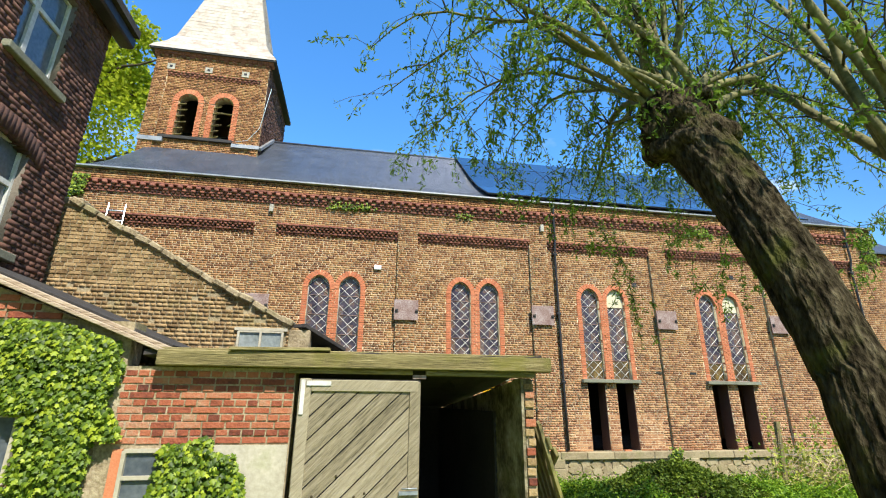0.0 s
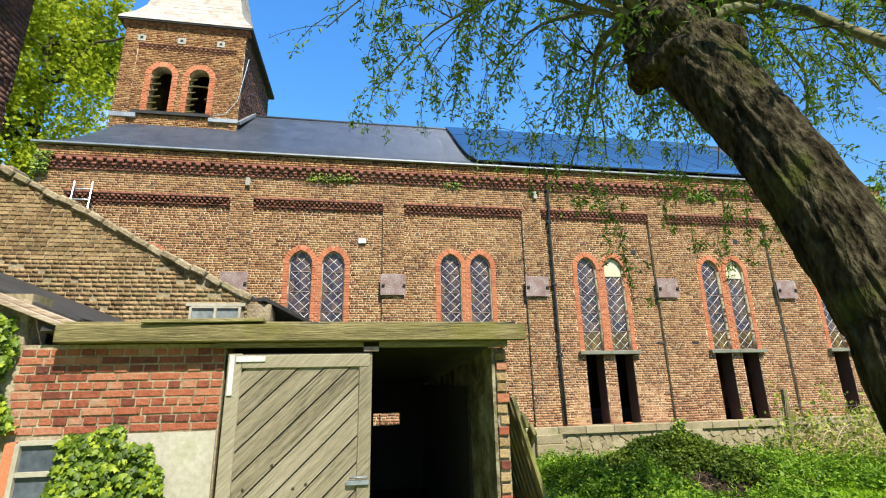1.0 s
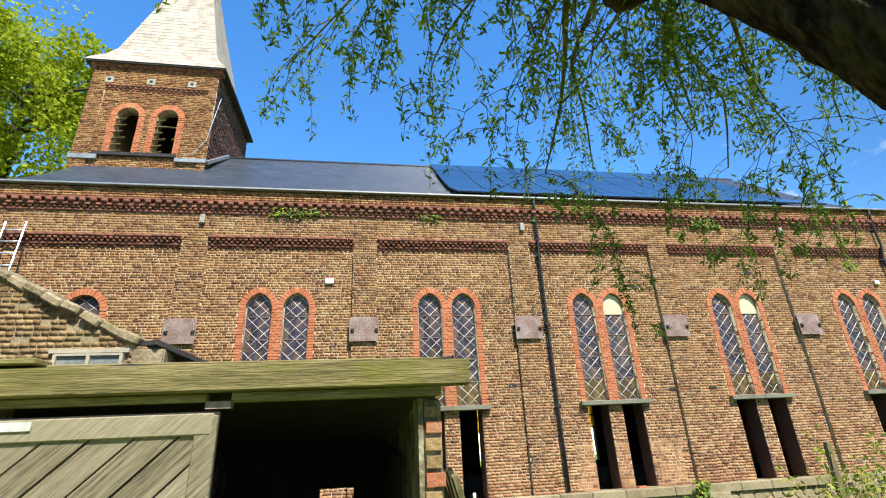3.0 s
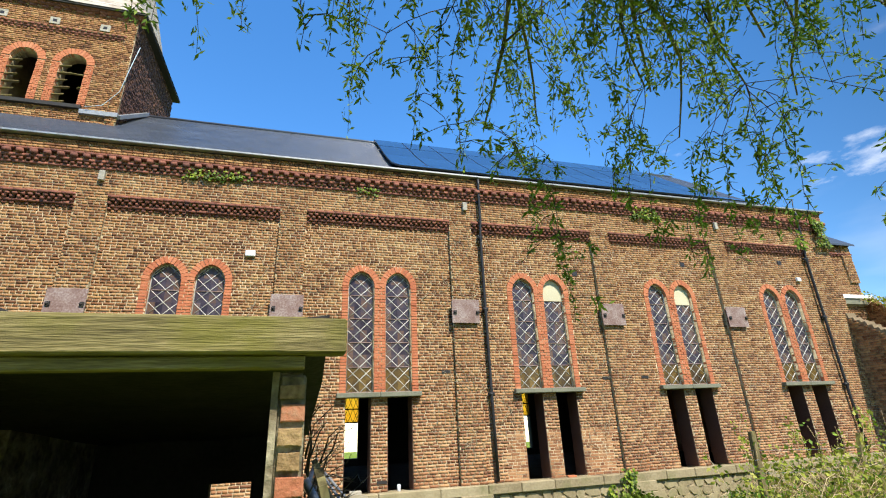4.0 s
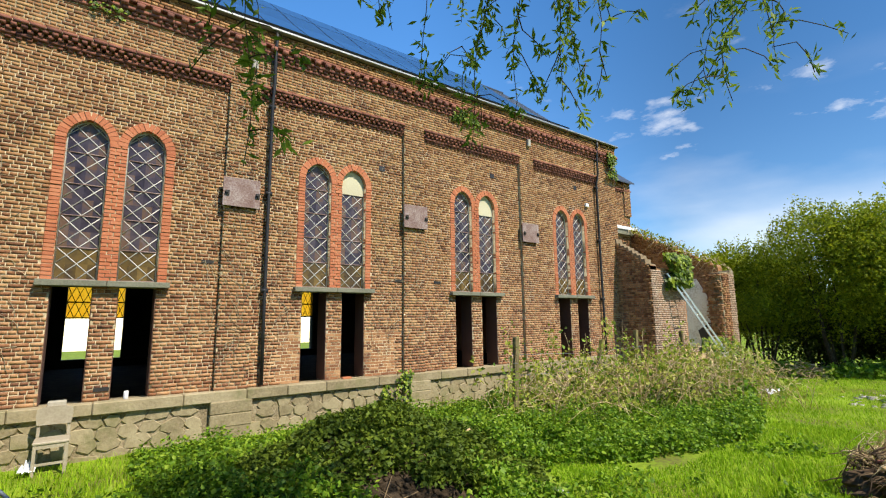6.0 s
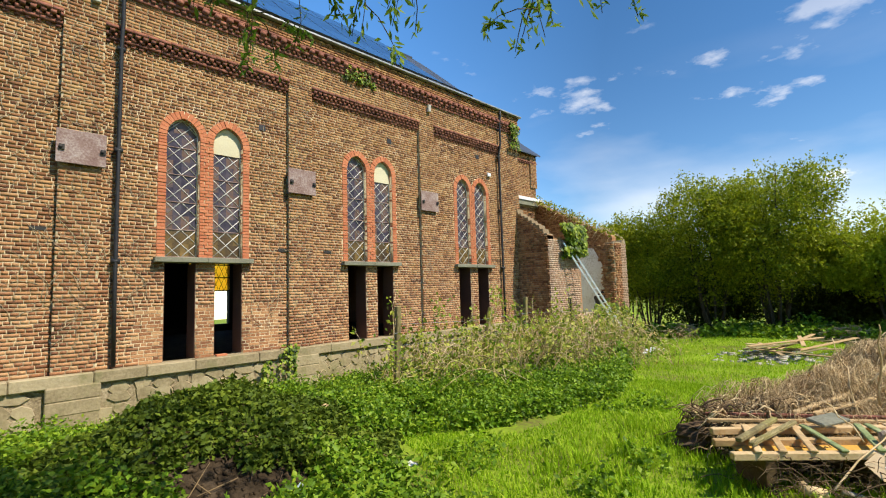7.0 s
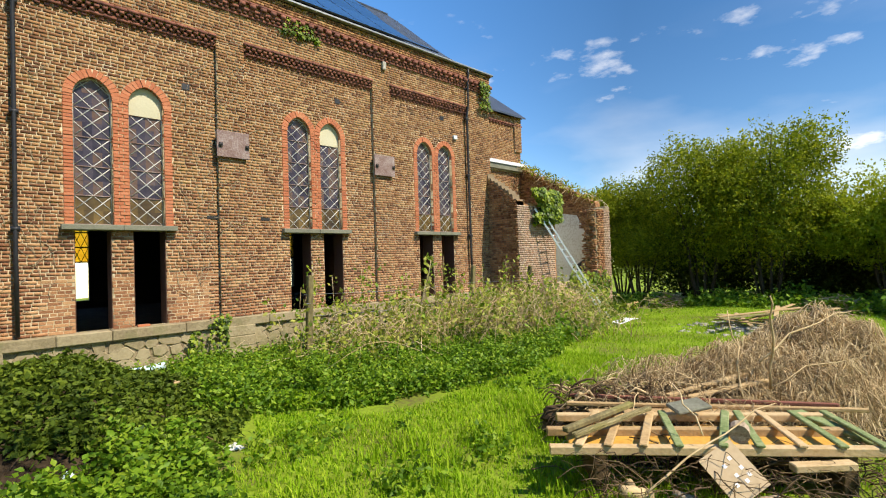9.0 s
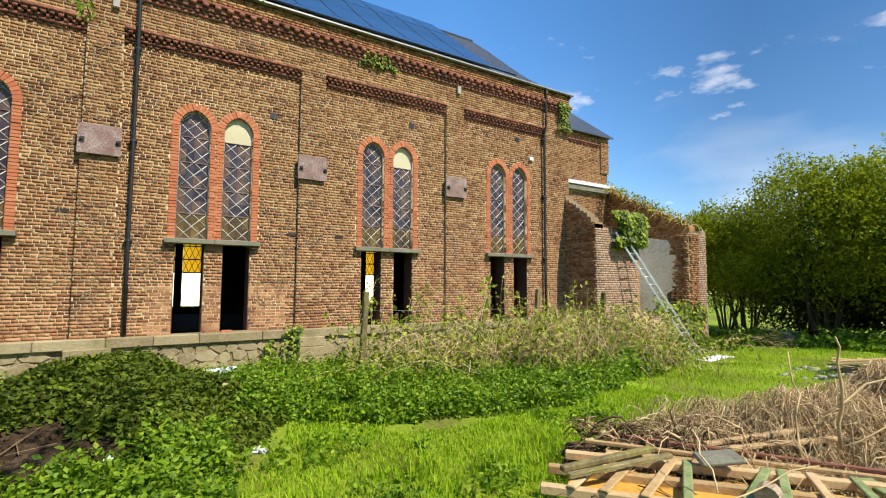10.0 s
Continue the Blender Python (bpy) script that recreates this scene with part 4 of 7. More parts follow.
for x in np.arange(X1, 23.1, 0.2):
    lo.append((x, 15.36, 7.5)), hi.append((x + 0.1, 15.5, 7.58))
    lo.append((x, 15.34, 7.58)), hi.append((x + 0.19, 15.5, 7.64))
under(box("corner_pilaster", (22.75, 15.35, 6.4), (23.22, 15.5, 8.0), M_MORTAR), church)
under(brick_skin("choir_bricks", courses(lambda z: [(22.74, 23.23)], 6.4, 7.98, 0.07), Matrix.Translation((0, 15.35, 0)), M_BRICK, None), church)
tagged(under(link("choir_corbel", boxes_np("choir_corbel", lo, hi), M_FRIEZE), church), kind="stuff")
me = bpy.data.meshes.new("choir_roof")
me.from_pydata([(X1 - 0.5, 15.2, 8.0), (23.4, 15.2, 8.0), (23.4, 21.4, 8.0), (X1 - 0.5, 21.4, 8.0), (X1 - 0.5, 18.3, 11.2), (20.0, 18.3, 11.2), (X1 - 0.5, 15.2, 7.93), (23.4, 15.2, 7.93)], [], [(0, 1, 5, 4), (1, 2, 5), (2, 3, 4, 5), (6, 7, 1, 0), (0, 4, 3)])
under(link("choir_roof", me, M_SLATE, None, "blue slate choir roof"), church)

# ---- solar panels on the roof ----
def solar_panel(w, h):
    p = thing("solar_panel", "dark blue glossy solar panel on the slate roof", "solar panel", "solar panels on the roof")
    box("panel_frame", (0, 0, -0.04), (w, h, 0.0), M_BLACK, p, "thin black frame")
    box("panel_glass", (0.012, 0.012, -0.002), (w - 0.012, h - 0.012, 0.004), M_SOLAR, p, "dark blue glass")
    return p


first = solar_panel(1.045, 1.66)
made = 0
for col in range(11):
    for row in range(4):
        s0, s1 = 0.075 + row * 0.228, 0.075 + (row + 1) * 0.228
        (ya, za), (yb, zb) = roof_pt(s0), roof_pt(s1)
        tilt = math.degrees(math.atan2(zb - za, yb - ya))
        m = pose(4.05 + col * 1.065, ya - 0.06, za + 0.13, tilt)
        if made == 0:
            first.matrix_basis = m
        else:
            copy_thing(first, m)
        made += 1


# ---- ground ----
def axis_steps(lo_, a, b, hi_, fine):
    far_lo = [lo_, lo_ * 0.5, lo_ * 0.25, a - 25, a - 12, a - 5]
    far_hi = [b + 5, b + 12, b + 25, hi_ * 0.25, hi_ * 0.5, hi_]
    return far_lo + list(np.arange(a, b + 0.001, fine)) + far_hi


gx, gy = axis_steps(-900, -4, 26, 900, 0.22), axis_steps(-900, -2, 13, 900, 0.22)
gv = [(x, y, ground_z(x, y)) for y in gy for x in gx]
nxg = len(gx)
gf = [(j * nxg + i, j * nxg + i + 1, (j + 1) * nxg + i + 1, (j + 1) * nxg + i) for j in range(len(gy) - 1) for i in range(nxg - 1)]
me = bpy.data.meshes.new("ground")
me.from_pydata(gv, [], gf)
me.polygons.foreach_set("use_smooth", [True] * len(me.polygons))
me.materials.append(M_SOIL)
me.materials.append(M_MOUND)
for f in me.polygons:
    c = f.center
    q = noise.noise((c.x * 1.3, c.y * 1.3, 4.0))
    if (c.x - 5.8) ** 2 + (c.y - 7.2) ** 2 < 1.8 + q or ((c.x - 24) / 1.6) ** 2 + ((c.y - 2.7) / 1.2) ** 2 < 1 + q or ((c.x - 11.5) / 1.6) ** 2 + ((c.y - 3.7) / 0.9) ** 2 < 1 + q * 0.5:
        f.material_index = 1
tagged(link("ground", me), "uneven grassy churchyard ground with bare patches", "ground", kind="structure")

# ---- shed in front of the church ----
SY = 4.42                                 # face of the shed's front
shed = thing("shed", "low crumbling brick shed with a timber lintel and plank door", "shed", at=(0.4, 5.5, 0))
shed_wall = under(box("front_wall", (-2.95, SY, -0.1), (-0.19, SY + 0.25, 2.12), M_MORTAR2, None, "red brick wall, rendered below"), shed)
under(box("wall_render", (-1.15, SY - 0.02, -0.1), (-0.2, SY + 0.02, 1.485), M_PLASTER, None, "cream cement render"), shed)
under(box("wall_render", (-2.9, SY - 0.018, -0.1), (-1.15, SY + 0.02, 1.02), M_PLASTER), shed)
under(box("upper_wall", (-2.95, SY + 0.006, 2.122), (-1.6, SY + 0.25, 2.5), M_MORTAR2), shed)
SHED_ROWS = courses(lambda z: [(-1.6, -0.2)], 1.50, 2.1, 0.06, 0.2, 0.014)
SHED_ROWS += courses(lambda z: [(-2.95, -2.1)], 1.05, 2.45, 0.072, 0.215, 0.02)
under(prism("gable_wall", [(-3.72, -0.1), (-2.955, -0.1), (-2.955, 2.505), (-2.05, 2.505), (-3.72, 3.14)], "y", SY + 0.006, SY + 0.2, M_MORTAR2), shed)
SHED_ROWS += courses(lambda z: [(-3.7, -3.6 + (3.1 - z) / 0.397)], 2.5, 3.05, 0.072, 0.215, 0.02)
# window in the render
win = under(new("shed_window", None), shed)
def small_window(parent, x0, x1, z0, z1, y, cols, rows, name="pane", frame_mat=None, glass=None):
    fm, gm = frame_mat or M_PLASTER, glass or M_PANE
    t = 0.03
    for a in np.linspace(x0, x1, cols + 1):
        box("window_frame", (a - t / 2, y - 0.03, z0), (a + t / 2, y + 0.02, z1), fm, parent)
    for a in np.linspace(z0, z1, rows + 1):
        box("window_frame", (x0, y - 0.027, a - t / 2), (x1, y + 0.017, a + t / 2), fm, parent)
    box("pane", (x0, y, z0), (x1, y + 0.006, z1), gm, parent, "dusty glass")
small_window(win, -1.46, -1.12, 0.85, 1.45, SY - 0.03, 1, 3)
win2 = under(new("shed_window", None), shed)
small_window(win2, -2.75, -2.28, 1.22, 1.72, SY - 0.03, 1, 1)
under(box("window_sill", (-2.8, SY - 0.1, 1.12), (-2.15, SY + 0.02, 1.2), M_PLASTER), shed)
under(box("jamb_strip", (-1.56, SY - 0.025, 0.5), (-1.49, SY + 0.01, 1.46), M_ORANGE), shed)
# lintel, fascia and cut timbers
under(box("lintel_beam", (-1.32, SY - 0.16, 2.122), (2.19, SY - 0.06, 2.255), M_WOOD, None, "mossy grey-green lintel board", 0.008), shed)
under(box("fascia", (0.98, SY - 0.11, 2.074), (2.04, SY - 0.03, 2.12), M_WOOD, None, "", 0.005), shed)
under(box("fascia", (-0.25, SY - 0.09, 2.08), (0.86, SY - 0.03, 2.12), M_WOOD, None, "", 0.005), shed)
under(box("rail_bracket", (0.86, SY - 0.1, 2.045), (0.98, SY - 0.04, 2.08), M_RUST), shed)
under(beam("top_board", (-1.35, SY + 0.0, 2.266), (2.13, SY + 0.05, 2.27), 0.2, 0.025, M_WOOD, None, "split roof board"), shed)
under(beam("split_board", (-0.75, SY - 0.12, 2.272), (0.1, SY - 0.1, 2.285), 0.14, 0.03, M_WOOD, None, "splintered board"), shed)
# side wall on the right and rear
prism_pts = [(SY + 0.02, -0.1), (9.0, -0.2), (9.0, 1.74), (7.0, 1.88), (SY + 0.02, 2.07)]
under(prism("side_wall", prism_pts, "x", 1.93, 2.035, M_OLDPLASTER, None, "crumbling mossy side wall of brick and render"), shed)
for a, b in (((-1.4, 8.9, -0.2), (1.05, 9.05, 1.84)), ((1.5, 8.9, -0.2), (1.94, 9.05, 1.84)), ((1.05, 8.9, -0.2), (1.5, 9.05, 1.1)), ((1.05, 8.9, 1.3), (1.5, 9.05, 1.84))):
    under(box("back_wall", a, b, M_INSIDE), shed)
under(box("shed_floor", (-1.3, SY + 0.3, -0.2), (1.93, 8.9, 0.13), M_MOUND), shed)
# dark linings added inside the walls; the shed's inner shade is their colour
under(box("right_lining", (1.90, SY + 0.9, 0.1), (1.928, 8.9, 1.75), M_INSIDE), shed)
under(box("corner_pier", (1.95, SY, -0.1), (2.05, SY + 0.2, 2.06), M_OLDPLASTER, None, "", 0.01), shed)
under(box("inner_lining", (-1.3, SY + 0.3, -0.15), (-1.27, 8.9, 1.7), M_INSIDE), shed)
under(prism("left_wall", prism_pts, "x", -1.5, -1.3, M_OLDPLASTER), shed)
under(box("door_jamb", (1.922, SY - 0.012, -0.1), (1.948, SY + 0.25, 2.07), M_OLDPLASTER, None, "rendered jamb"), shed)
JAMB_ROWS = courses(lambda z: [(1.952 + random.uniform(0, 0.012), 2.06 - random.uniform(0, 0.025))], 0.1, 2.02, 0.085, 0.4, 0.022)
# sagging roof that falls to the rear
n = 16
V, F = [], []
prof = [(SY - 0.08, 2.27), (5.4, 2.16), (6.2, 2.07), (7.0, 2.0), (8.0, 1.9), (9.1, 1.80)]
for y, z in prof:
    for i in range(n):
        x = -1.45 + (2.13 + 1.45) * i / (n - 1)
        V.append((x + random.uniform(-0.02, 0.02), y, z + random.uniform(-0.02, 0.02)))
for j in range(len(prof) - 1):
    F += [(j * n + i, j * n + i + 1, (j + 1) * n + i + 1, (j + 1) * n + i) for i in range(n - 1)]
me = bpy.data.meshes.new("shed_roof")
me.from_pydata(V, [], F)
roof = under(link("shed_roof", me, M_SHEETROOF, None, "dark sagging tarred roof"), shed)
sol = roof.modifiers.new("thick", "SOLIDIFY")
sol.thickness = 0.045
# plank door, ajar
door = under(new("plank_door", None), shed)
tagged(door, "grey sliding door of diagonal planks")
DX0, DX1, DZ0, DZ1, DY = -0.14, 0.93, 0.12, 2.035, SY - 0.10
# added dark sheet behind the planks; the shade in their gaps is its colour
box("door_backing", (DX0, DY + 0.012, DZ0), (DX1, DY + 0.03, DZ1), M_DARKFRAME, door)
def clip_poly(poly, nx_, nz_, d):
    """Keeps the part of a polygon where nx*x + nz*z <= d."""
    out = []
    for i, p in enumerate(poly):
        q = poly[(i + 1) % len(poly)]
        sp, sq = nx_ * p[0] + nz_ * p[1] - d, nx_ * q[0] + nz_ * q[1] - d
        if sp <= 0:
            out.append(p)
        if sp * sq < 0:
            t = sp / (sp - sq)
            out.append((p[0] + (q[0] - p[0]) * t, p[1] + (q[1] - p[1]) * t))
    return out
ang = radians(44)
nx_, nz_ = -math.sin(ang), math.cos(ang)
inner = [(DX0 + 0.1, DZ0), (DX1 - 0.1, DZ0), (DX1 - 0.1, DZ1 - 0.1), (DX0 + 0.1, DZ1 - 0.1)]
dmin = min(nx_ * x + nz_ * z for x, z in inner)
dmax = max(nx_ * x + nz_ * z for x, z in inner)
d = dmin
while d < dmax:
    w = 0.135
    poly = clip_poly(clip_poly(inner, nx_, nz_, d + w - 0.011), -nx_, -nz_, -d)
    if len(poly) > 2:
        prism("plank", poly, "y", DY + random.uniform(-0.006, 0.002), DY + 0.012, M_DOORWOOD, door)
    d += w
box("door_rail", (DX0 + 0.1, DY - 0.02, DZ1 - 0.11), (DX1 - 0.02, DY + 0.014, DZ1 - 0.01), M_DOORWOOD, door, "", 0.006)
box("door_stile", (DX0, DY - 0.018, DZ0), (DX0 + 0.1, DY + 0.014, DZ1), M_DOORWOOD, door, "", 0.006)
box("door_stile", (DX1 - 0.1, DY - 0.016, DZ0), (DX1, DY + 0.014, DZ1 - 0.02), M_DOORWOOD, door, "", 0.006)
box("hinge", (DX0 + 0.015, DY - 0.03, DZ1 - 0.3), (DX0 + 0.05, DY - 0.019, DZ1 - 0.01), M_PAINT, door, "flaking white hinge strap")
box("hinge", (DX0 + 0.06, DY - 0.03, DZ1 - 0.06), (DX0 + 0.27, DY - 0.021, DZ1 - 0.02), M_PAINT, door, "flaking white hinge strap")
box("latch", (DX1 - 0.17, DY - 0.035, 1.09), (DX1 - 0.01, DY - 0.018, 1.12), M_STEEL, door, "grey steel bolt")
rods("latch", [([(DX1 - 0.15, DY - 0.04, 1.14), (DX1 - 0.02, DY - 0.04, 1.14)], [0.008, 0.008])], M_STEEL, door)
for k in range(4):
    kx, kz = random.uniform(DX0 + 0.16, DX1 - 0.16), random.uniform(0.9, 1.88)
    rods("knot", [([(kx, DY - 0.008, kz), (kx, DY + 0.004, kz)], [0.011, 0.011])], M_TWIG, door, 9)

# annex behind the shed with a sloping wall head
AY = 6.80
annex = thing("annex", "roofless brick lean-to with a sloping mortar coping", "outbuilding", at=(-2, 6.9, 0))
top_line = lambda x: 4.50 - (x + 3.6) * (4.50 - 2.87) / (3.6 - 0.62) if x > -3.6 else 4.50
annex_wall = under(prism("gable_wall", [(-4.2, -0.1), (-0.33, -0.1), (-0.33, 2.80), (-0.62, 2.84), (-3.6, 4.46), (-4.2, 4.46)], "y", AY, AY + 0.3, M_MORTAR2, None, "sloping yellowish brick wall"), annex)
ANNEX_ROWS = courses(lambda z: minus(-4.15, min(-0.35, -0.62 - (z - 2.84) * (2.98 / 1.62)) if z > 2.84 else -0.35, [(-1.3, -0.66)] if 2.5 < z < 2.78 else []), 2.0, 4.42, 0.056, 0.15, 0.013)
for k in range(17):      # uneven lumps of mortar down the slope
    a, b = Vector((-3.75, AY + 0.12, 4.53)), Vector((-0.58, AY + 0.12, 2.86))
    off = Vector((0, random.uniform(-0.02, 0.02), random.uniform(-0.01, 0.01)))
    under(beam("coping_stone", a.lerp(b, k / 17) + off, a.lerp(b, (k + random.uniform(0.9, 1.08)) / 17) + off + Vector((0, 0, random.uniform(-0.02, 0.02))), random.uniform(0.34, 0.4), random.uniform(0.08, 0.10), M_MORTAR2, None, "", random.uniform(-3, 3), 0.02), annex)
under(box("coping", (-4.2, AY - 0.04, 4.44), (-3.6, AY + 0.3, 4.56), M_MORTAR2, None, "", 0.02), annex)
aw = under(new("annex_window", None), annex)
small_window(aw, -1.28, -0.7, 2.52, 2.76, AY - 0.02, 2, 1, glass=M_MILK)
under(box("window_lintel", (-1.34, AY - 0.05, 2.77), (-0.64, AY + 0.1, 2.81), M_PLASTER), annex)
under(box("end_pier", (-0.62, AY - 0.03, 2.0), (-0.34, AY + 0.4, 2.80), M_MORTAR2, None, "", 0.01), annex)
under(beam("roof_edge", (-0.6, AY + 0.05, 2.86), (-0.05, AY + 0.9, 2.62), 0.5, 0.06, M_SHEETROOF, None, "dark lean-to roof edge"), annex)
under(box("east_wall", (-0.34, AY + 0.3, -0.1), (-0.14, AY + 3.5, 2.6), M_OLDPLASTER), annex)

# house with the tall brick face
HX = -3.75
house = thing("house", "dark brown brick house with white sash windows", "house", at=(-6, 4, 0))
HW1, HW2 = (5.02, 5.82, 5.66, 7.0), (4.75, 5.78, 3.45, 4.75)
def house_holes(z, g=0.0):
    out = []
    for a, b, za, zb in (HW1, HW2, (2.2, 3.3, 5.66, 7.0), (2.2, 3.3, 3.45, 4.75)):
        if za < z < zb:
            out.append((a, b))
    return out
lo, hi = [], []
he = [-0.1, 3.45, 4.75, 5.66, 7.0, 7.4]
for za, zb in zip(he, he[1:]):
    for p, q in minus(-6.0, 6.62, house_holes((za + zb) / 2)):
        lo.append((HX - 0.35, p, za)), hi.append((HX, q, zb))
lo.append((-9, 6.3, -0.1)), hi.append((HX - 0.35, 6.62, 7.4))
lo.append((-9, -6, -0.1)), hi.append((HX - 1.5, 6.3, 7.35))
under(link("house_wall", boxes_np("house_wall", lo, hi), M_DARKMORTAR, None, "dark brown brick wall"), house)
hm = Matrix.Translation((HX, 0, 0)) @ pose(0, 0, 0, 0, 0, 90)
under(brick_skin("house_bricks", courses(lambda z: minus(2.5, 6.63, house_holes(z)), 2.2, 7.4, 0.072, 0.21), hm, M_DARK_BRICK, None, proud=0.016), house)
under(brick_skin("house_bricks", courses(lambda z: [(-0.01, 1.6)], 2.2, 7.4, 0.072, 0.21), Matrix.Translation((HX, 6.62, 0)) @ pose(0, 0, 0, 0, 0, 180), M_DARK_BRICK, None, proud=0.016), house)
for a, b, za, zb in (HW1, HW2):
    w = under(new("sash_window", None), house)
    x = HX - 0.10
    for yy in (a, (a + b) / 2 if za < 5 else a + 0.28, b):
        box("window_frame", (x - 0.04, yy - 0.035, za), (x + 0.03, yy + 0.035, zb), M_PAINT, w, "white painted frame")
    for zz in (za, za + (zb - za) * 0.62, zb):
        box("window_frame", (x - 0.037, a, zz - 0.03), (x + 0.027, b, zz + 0.03), M_PAINT, w)
    box("pane", (x - 0.01, a, za), (x - 0.004, b, zb), M_PANE, w, "dark reflecting pane")
    under(box("window_sill", (HX - 0.1, a - 0.12, za - 0.1), (HX + 0.09, b + 0.16, za), M_SILL, None, "grey stone sill", 0.01), house)
lo, hi = [], []
for k, y in enumerate(np.arange(4.6, 5.95, 0.075)):
    t = (y - 5.27) / 0.68
    lo.append((HX - 0.1, y, 4.75 - 0.16 * t * t)), hi.append((HX + 0.03, y + 0.063, 4.98 - 0.16 * t * t))
tagged(under(link("window_head", boxes_np("window_head", lo, hi, 0.004), M_DARK_BRICK), house), kind="stuff")
under(box("roof", (-9.2, -6.2, 7.42), (HX + 0.3, 6.85, 7.55), M_SHEETROOF), house)
under(box("gutter", (HX + 0.02, -6.2, 7.22), (HX + 0.24, 6.9, 7.42), M_BLACK, None, "dark box gutter", 0.03), house)
# low pent roof edge over the ivy wall
pent = thing("pent_roof", "slipping weathered pent roof boards", "roof", at=(-2, 4.5, 2.3))
for dz, dy, mt, lab in ((0.0, 0.0, M_BARGE, "weathered barge board"), (0.035, 0.06, M_BARGE, ""), (0.06, 0.14, M_SHEETROOF, "tarred felt"), (0.02, 0.22, M_WOOD, "")):
    under(beam("roof_board", (-3.6, SY - 0.08 + dy, 3.16 + dz), (-1.27, SY - 0.08 + dy, 2.235 + dz), 0.07, 0.035, mt, None, lab), pent)
under(beam("roof_deck", (-3.7, SY + 1.2, 3.25), (-1.5, SY + 1.2, 2.36), 2.2, 0.04, M_SHEETROOF, None, "tarred roof deck"), pent)


# ---- trees ----
def wander(a, b, n, sag=0.0, wob=0.05, seed=0):
    """Points from a to b with a bow (sag, upwards) and a little wandering."""
    a, b = Vector(a), Vector(b)
    L = (b - a).length
    out = []
    for i in range(n):
        t = i / (n - 1)
        p = a.lerp(b, t) + Vector((0, 0, sag * 4 * t * (1 - t)))
        q = Vector((noise.noise((seed, t * 3, 1.7)), noise.noise((seed + 9, t * 3, 4.1)), noise.noise((seed + 5, t * 3, 7.7)))) * wob * L
        out.append(p + q * min(1, t * 3))
    return out


def bark_trunk(name, pts, radii, material, parent, sides=150, rough=0.05, label=""):
    """A gnarled trunk: rings pushed in and out by noise and furrowed."""
    P = [Vector(p) for p in pts]
    fine, fr = [], []
    for i in range(len(P) - 1):
        for k in range(26):
            t = k / 26
            fine.append(P[i].lerp(P[i + 1], t)), fr.append(radii[i] * (1 - t) + radii[i + 1] * t)
    fine.append(P[-1]), fr.append(radii[-1])
    V, F = rod_arrays(fine, fr, sides)
    out = []
    for j, v in enumerate(V):
        c, v = fine[j // sides], Vector(v)
        d = (v - c).normalized()
        k = j % sides
        th_ = 2 * math.pi * k / sides
        hz = (j // sides) * 0.03
        q = Vector((math.cos(th_) * 3.2, math.sin(th_) * 3.2, hz * 1.1))
        ridge = 1 - abs(noise.noise(q * 1.35 + Vector((0.4 * noise.noise(q * 2.0), 0, 0)))) * 2.2
        plates = abs(noise.noise(Vector((q.x * 2.6, q.y * 2.6, hz * 4.2))))
        f = 1 + 0.09 * noise.noise(v * 2.2) + 0.07 * ridge + 0.06 * plates + 0.045 * (1 - 2.4 * abs(noise.noise(Vector((math.cos(th_) * 5.2, math.sin(th_) * 5.2, hz * 2.4))))) + 0.012 * noise.noise(v * 34)
        out.append(tuple(c + d * (v - c).length * f))
    o = len(out)
    out.append(tuple(fine[-1] + (fine[-1] - fine[-2]) * 0.6))
    F += [(o - sides + k, o - sides + (k + 1) % sides, o) for k in range(sides)]
    me = bpy.data.meshes.new(name)
    me.from_pydata(out, [], F)
    me.polygons.foreach_set("use_smooth", [True] * len(me.polygons))
    return link(name, me, material, parent, label)


def hang(start, length, drift, seed):
    """A twig that bends over and hangs down."""
    out, p = [], Vector(start)
    n = max(4, int(length / 0.16))
    d = Vector((drift[0], drift[1], 0.2))
    for i in range(n):
        out.append(p.copy())
        d = d * 0.8 + Vector((0.24 * noise.noise((seed * 1.7, i * 0.5, 0)), 0.24 * noise.noise((seed * 1.7, 3.3, i * 0.5)), -0.17))
        p = p + d.normalized() * (length / n)
    return out


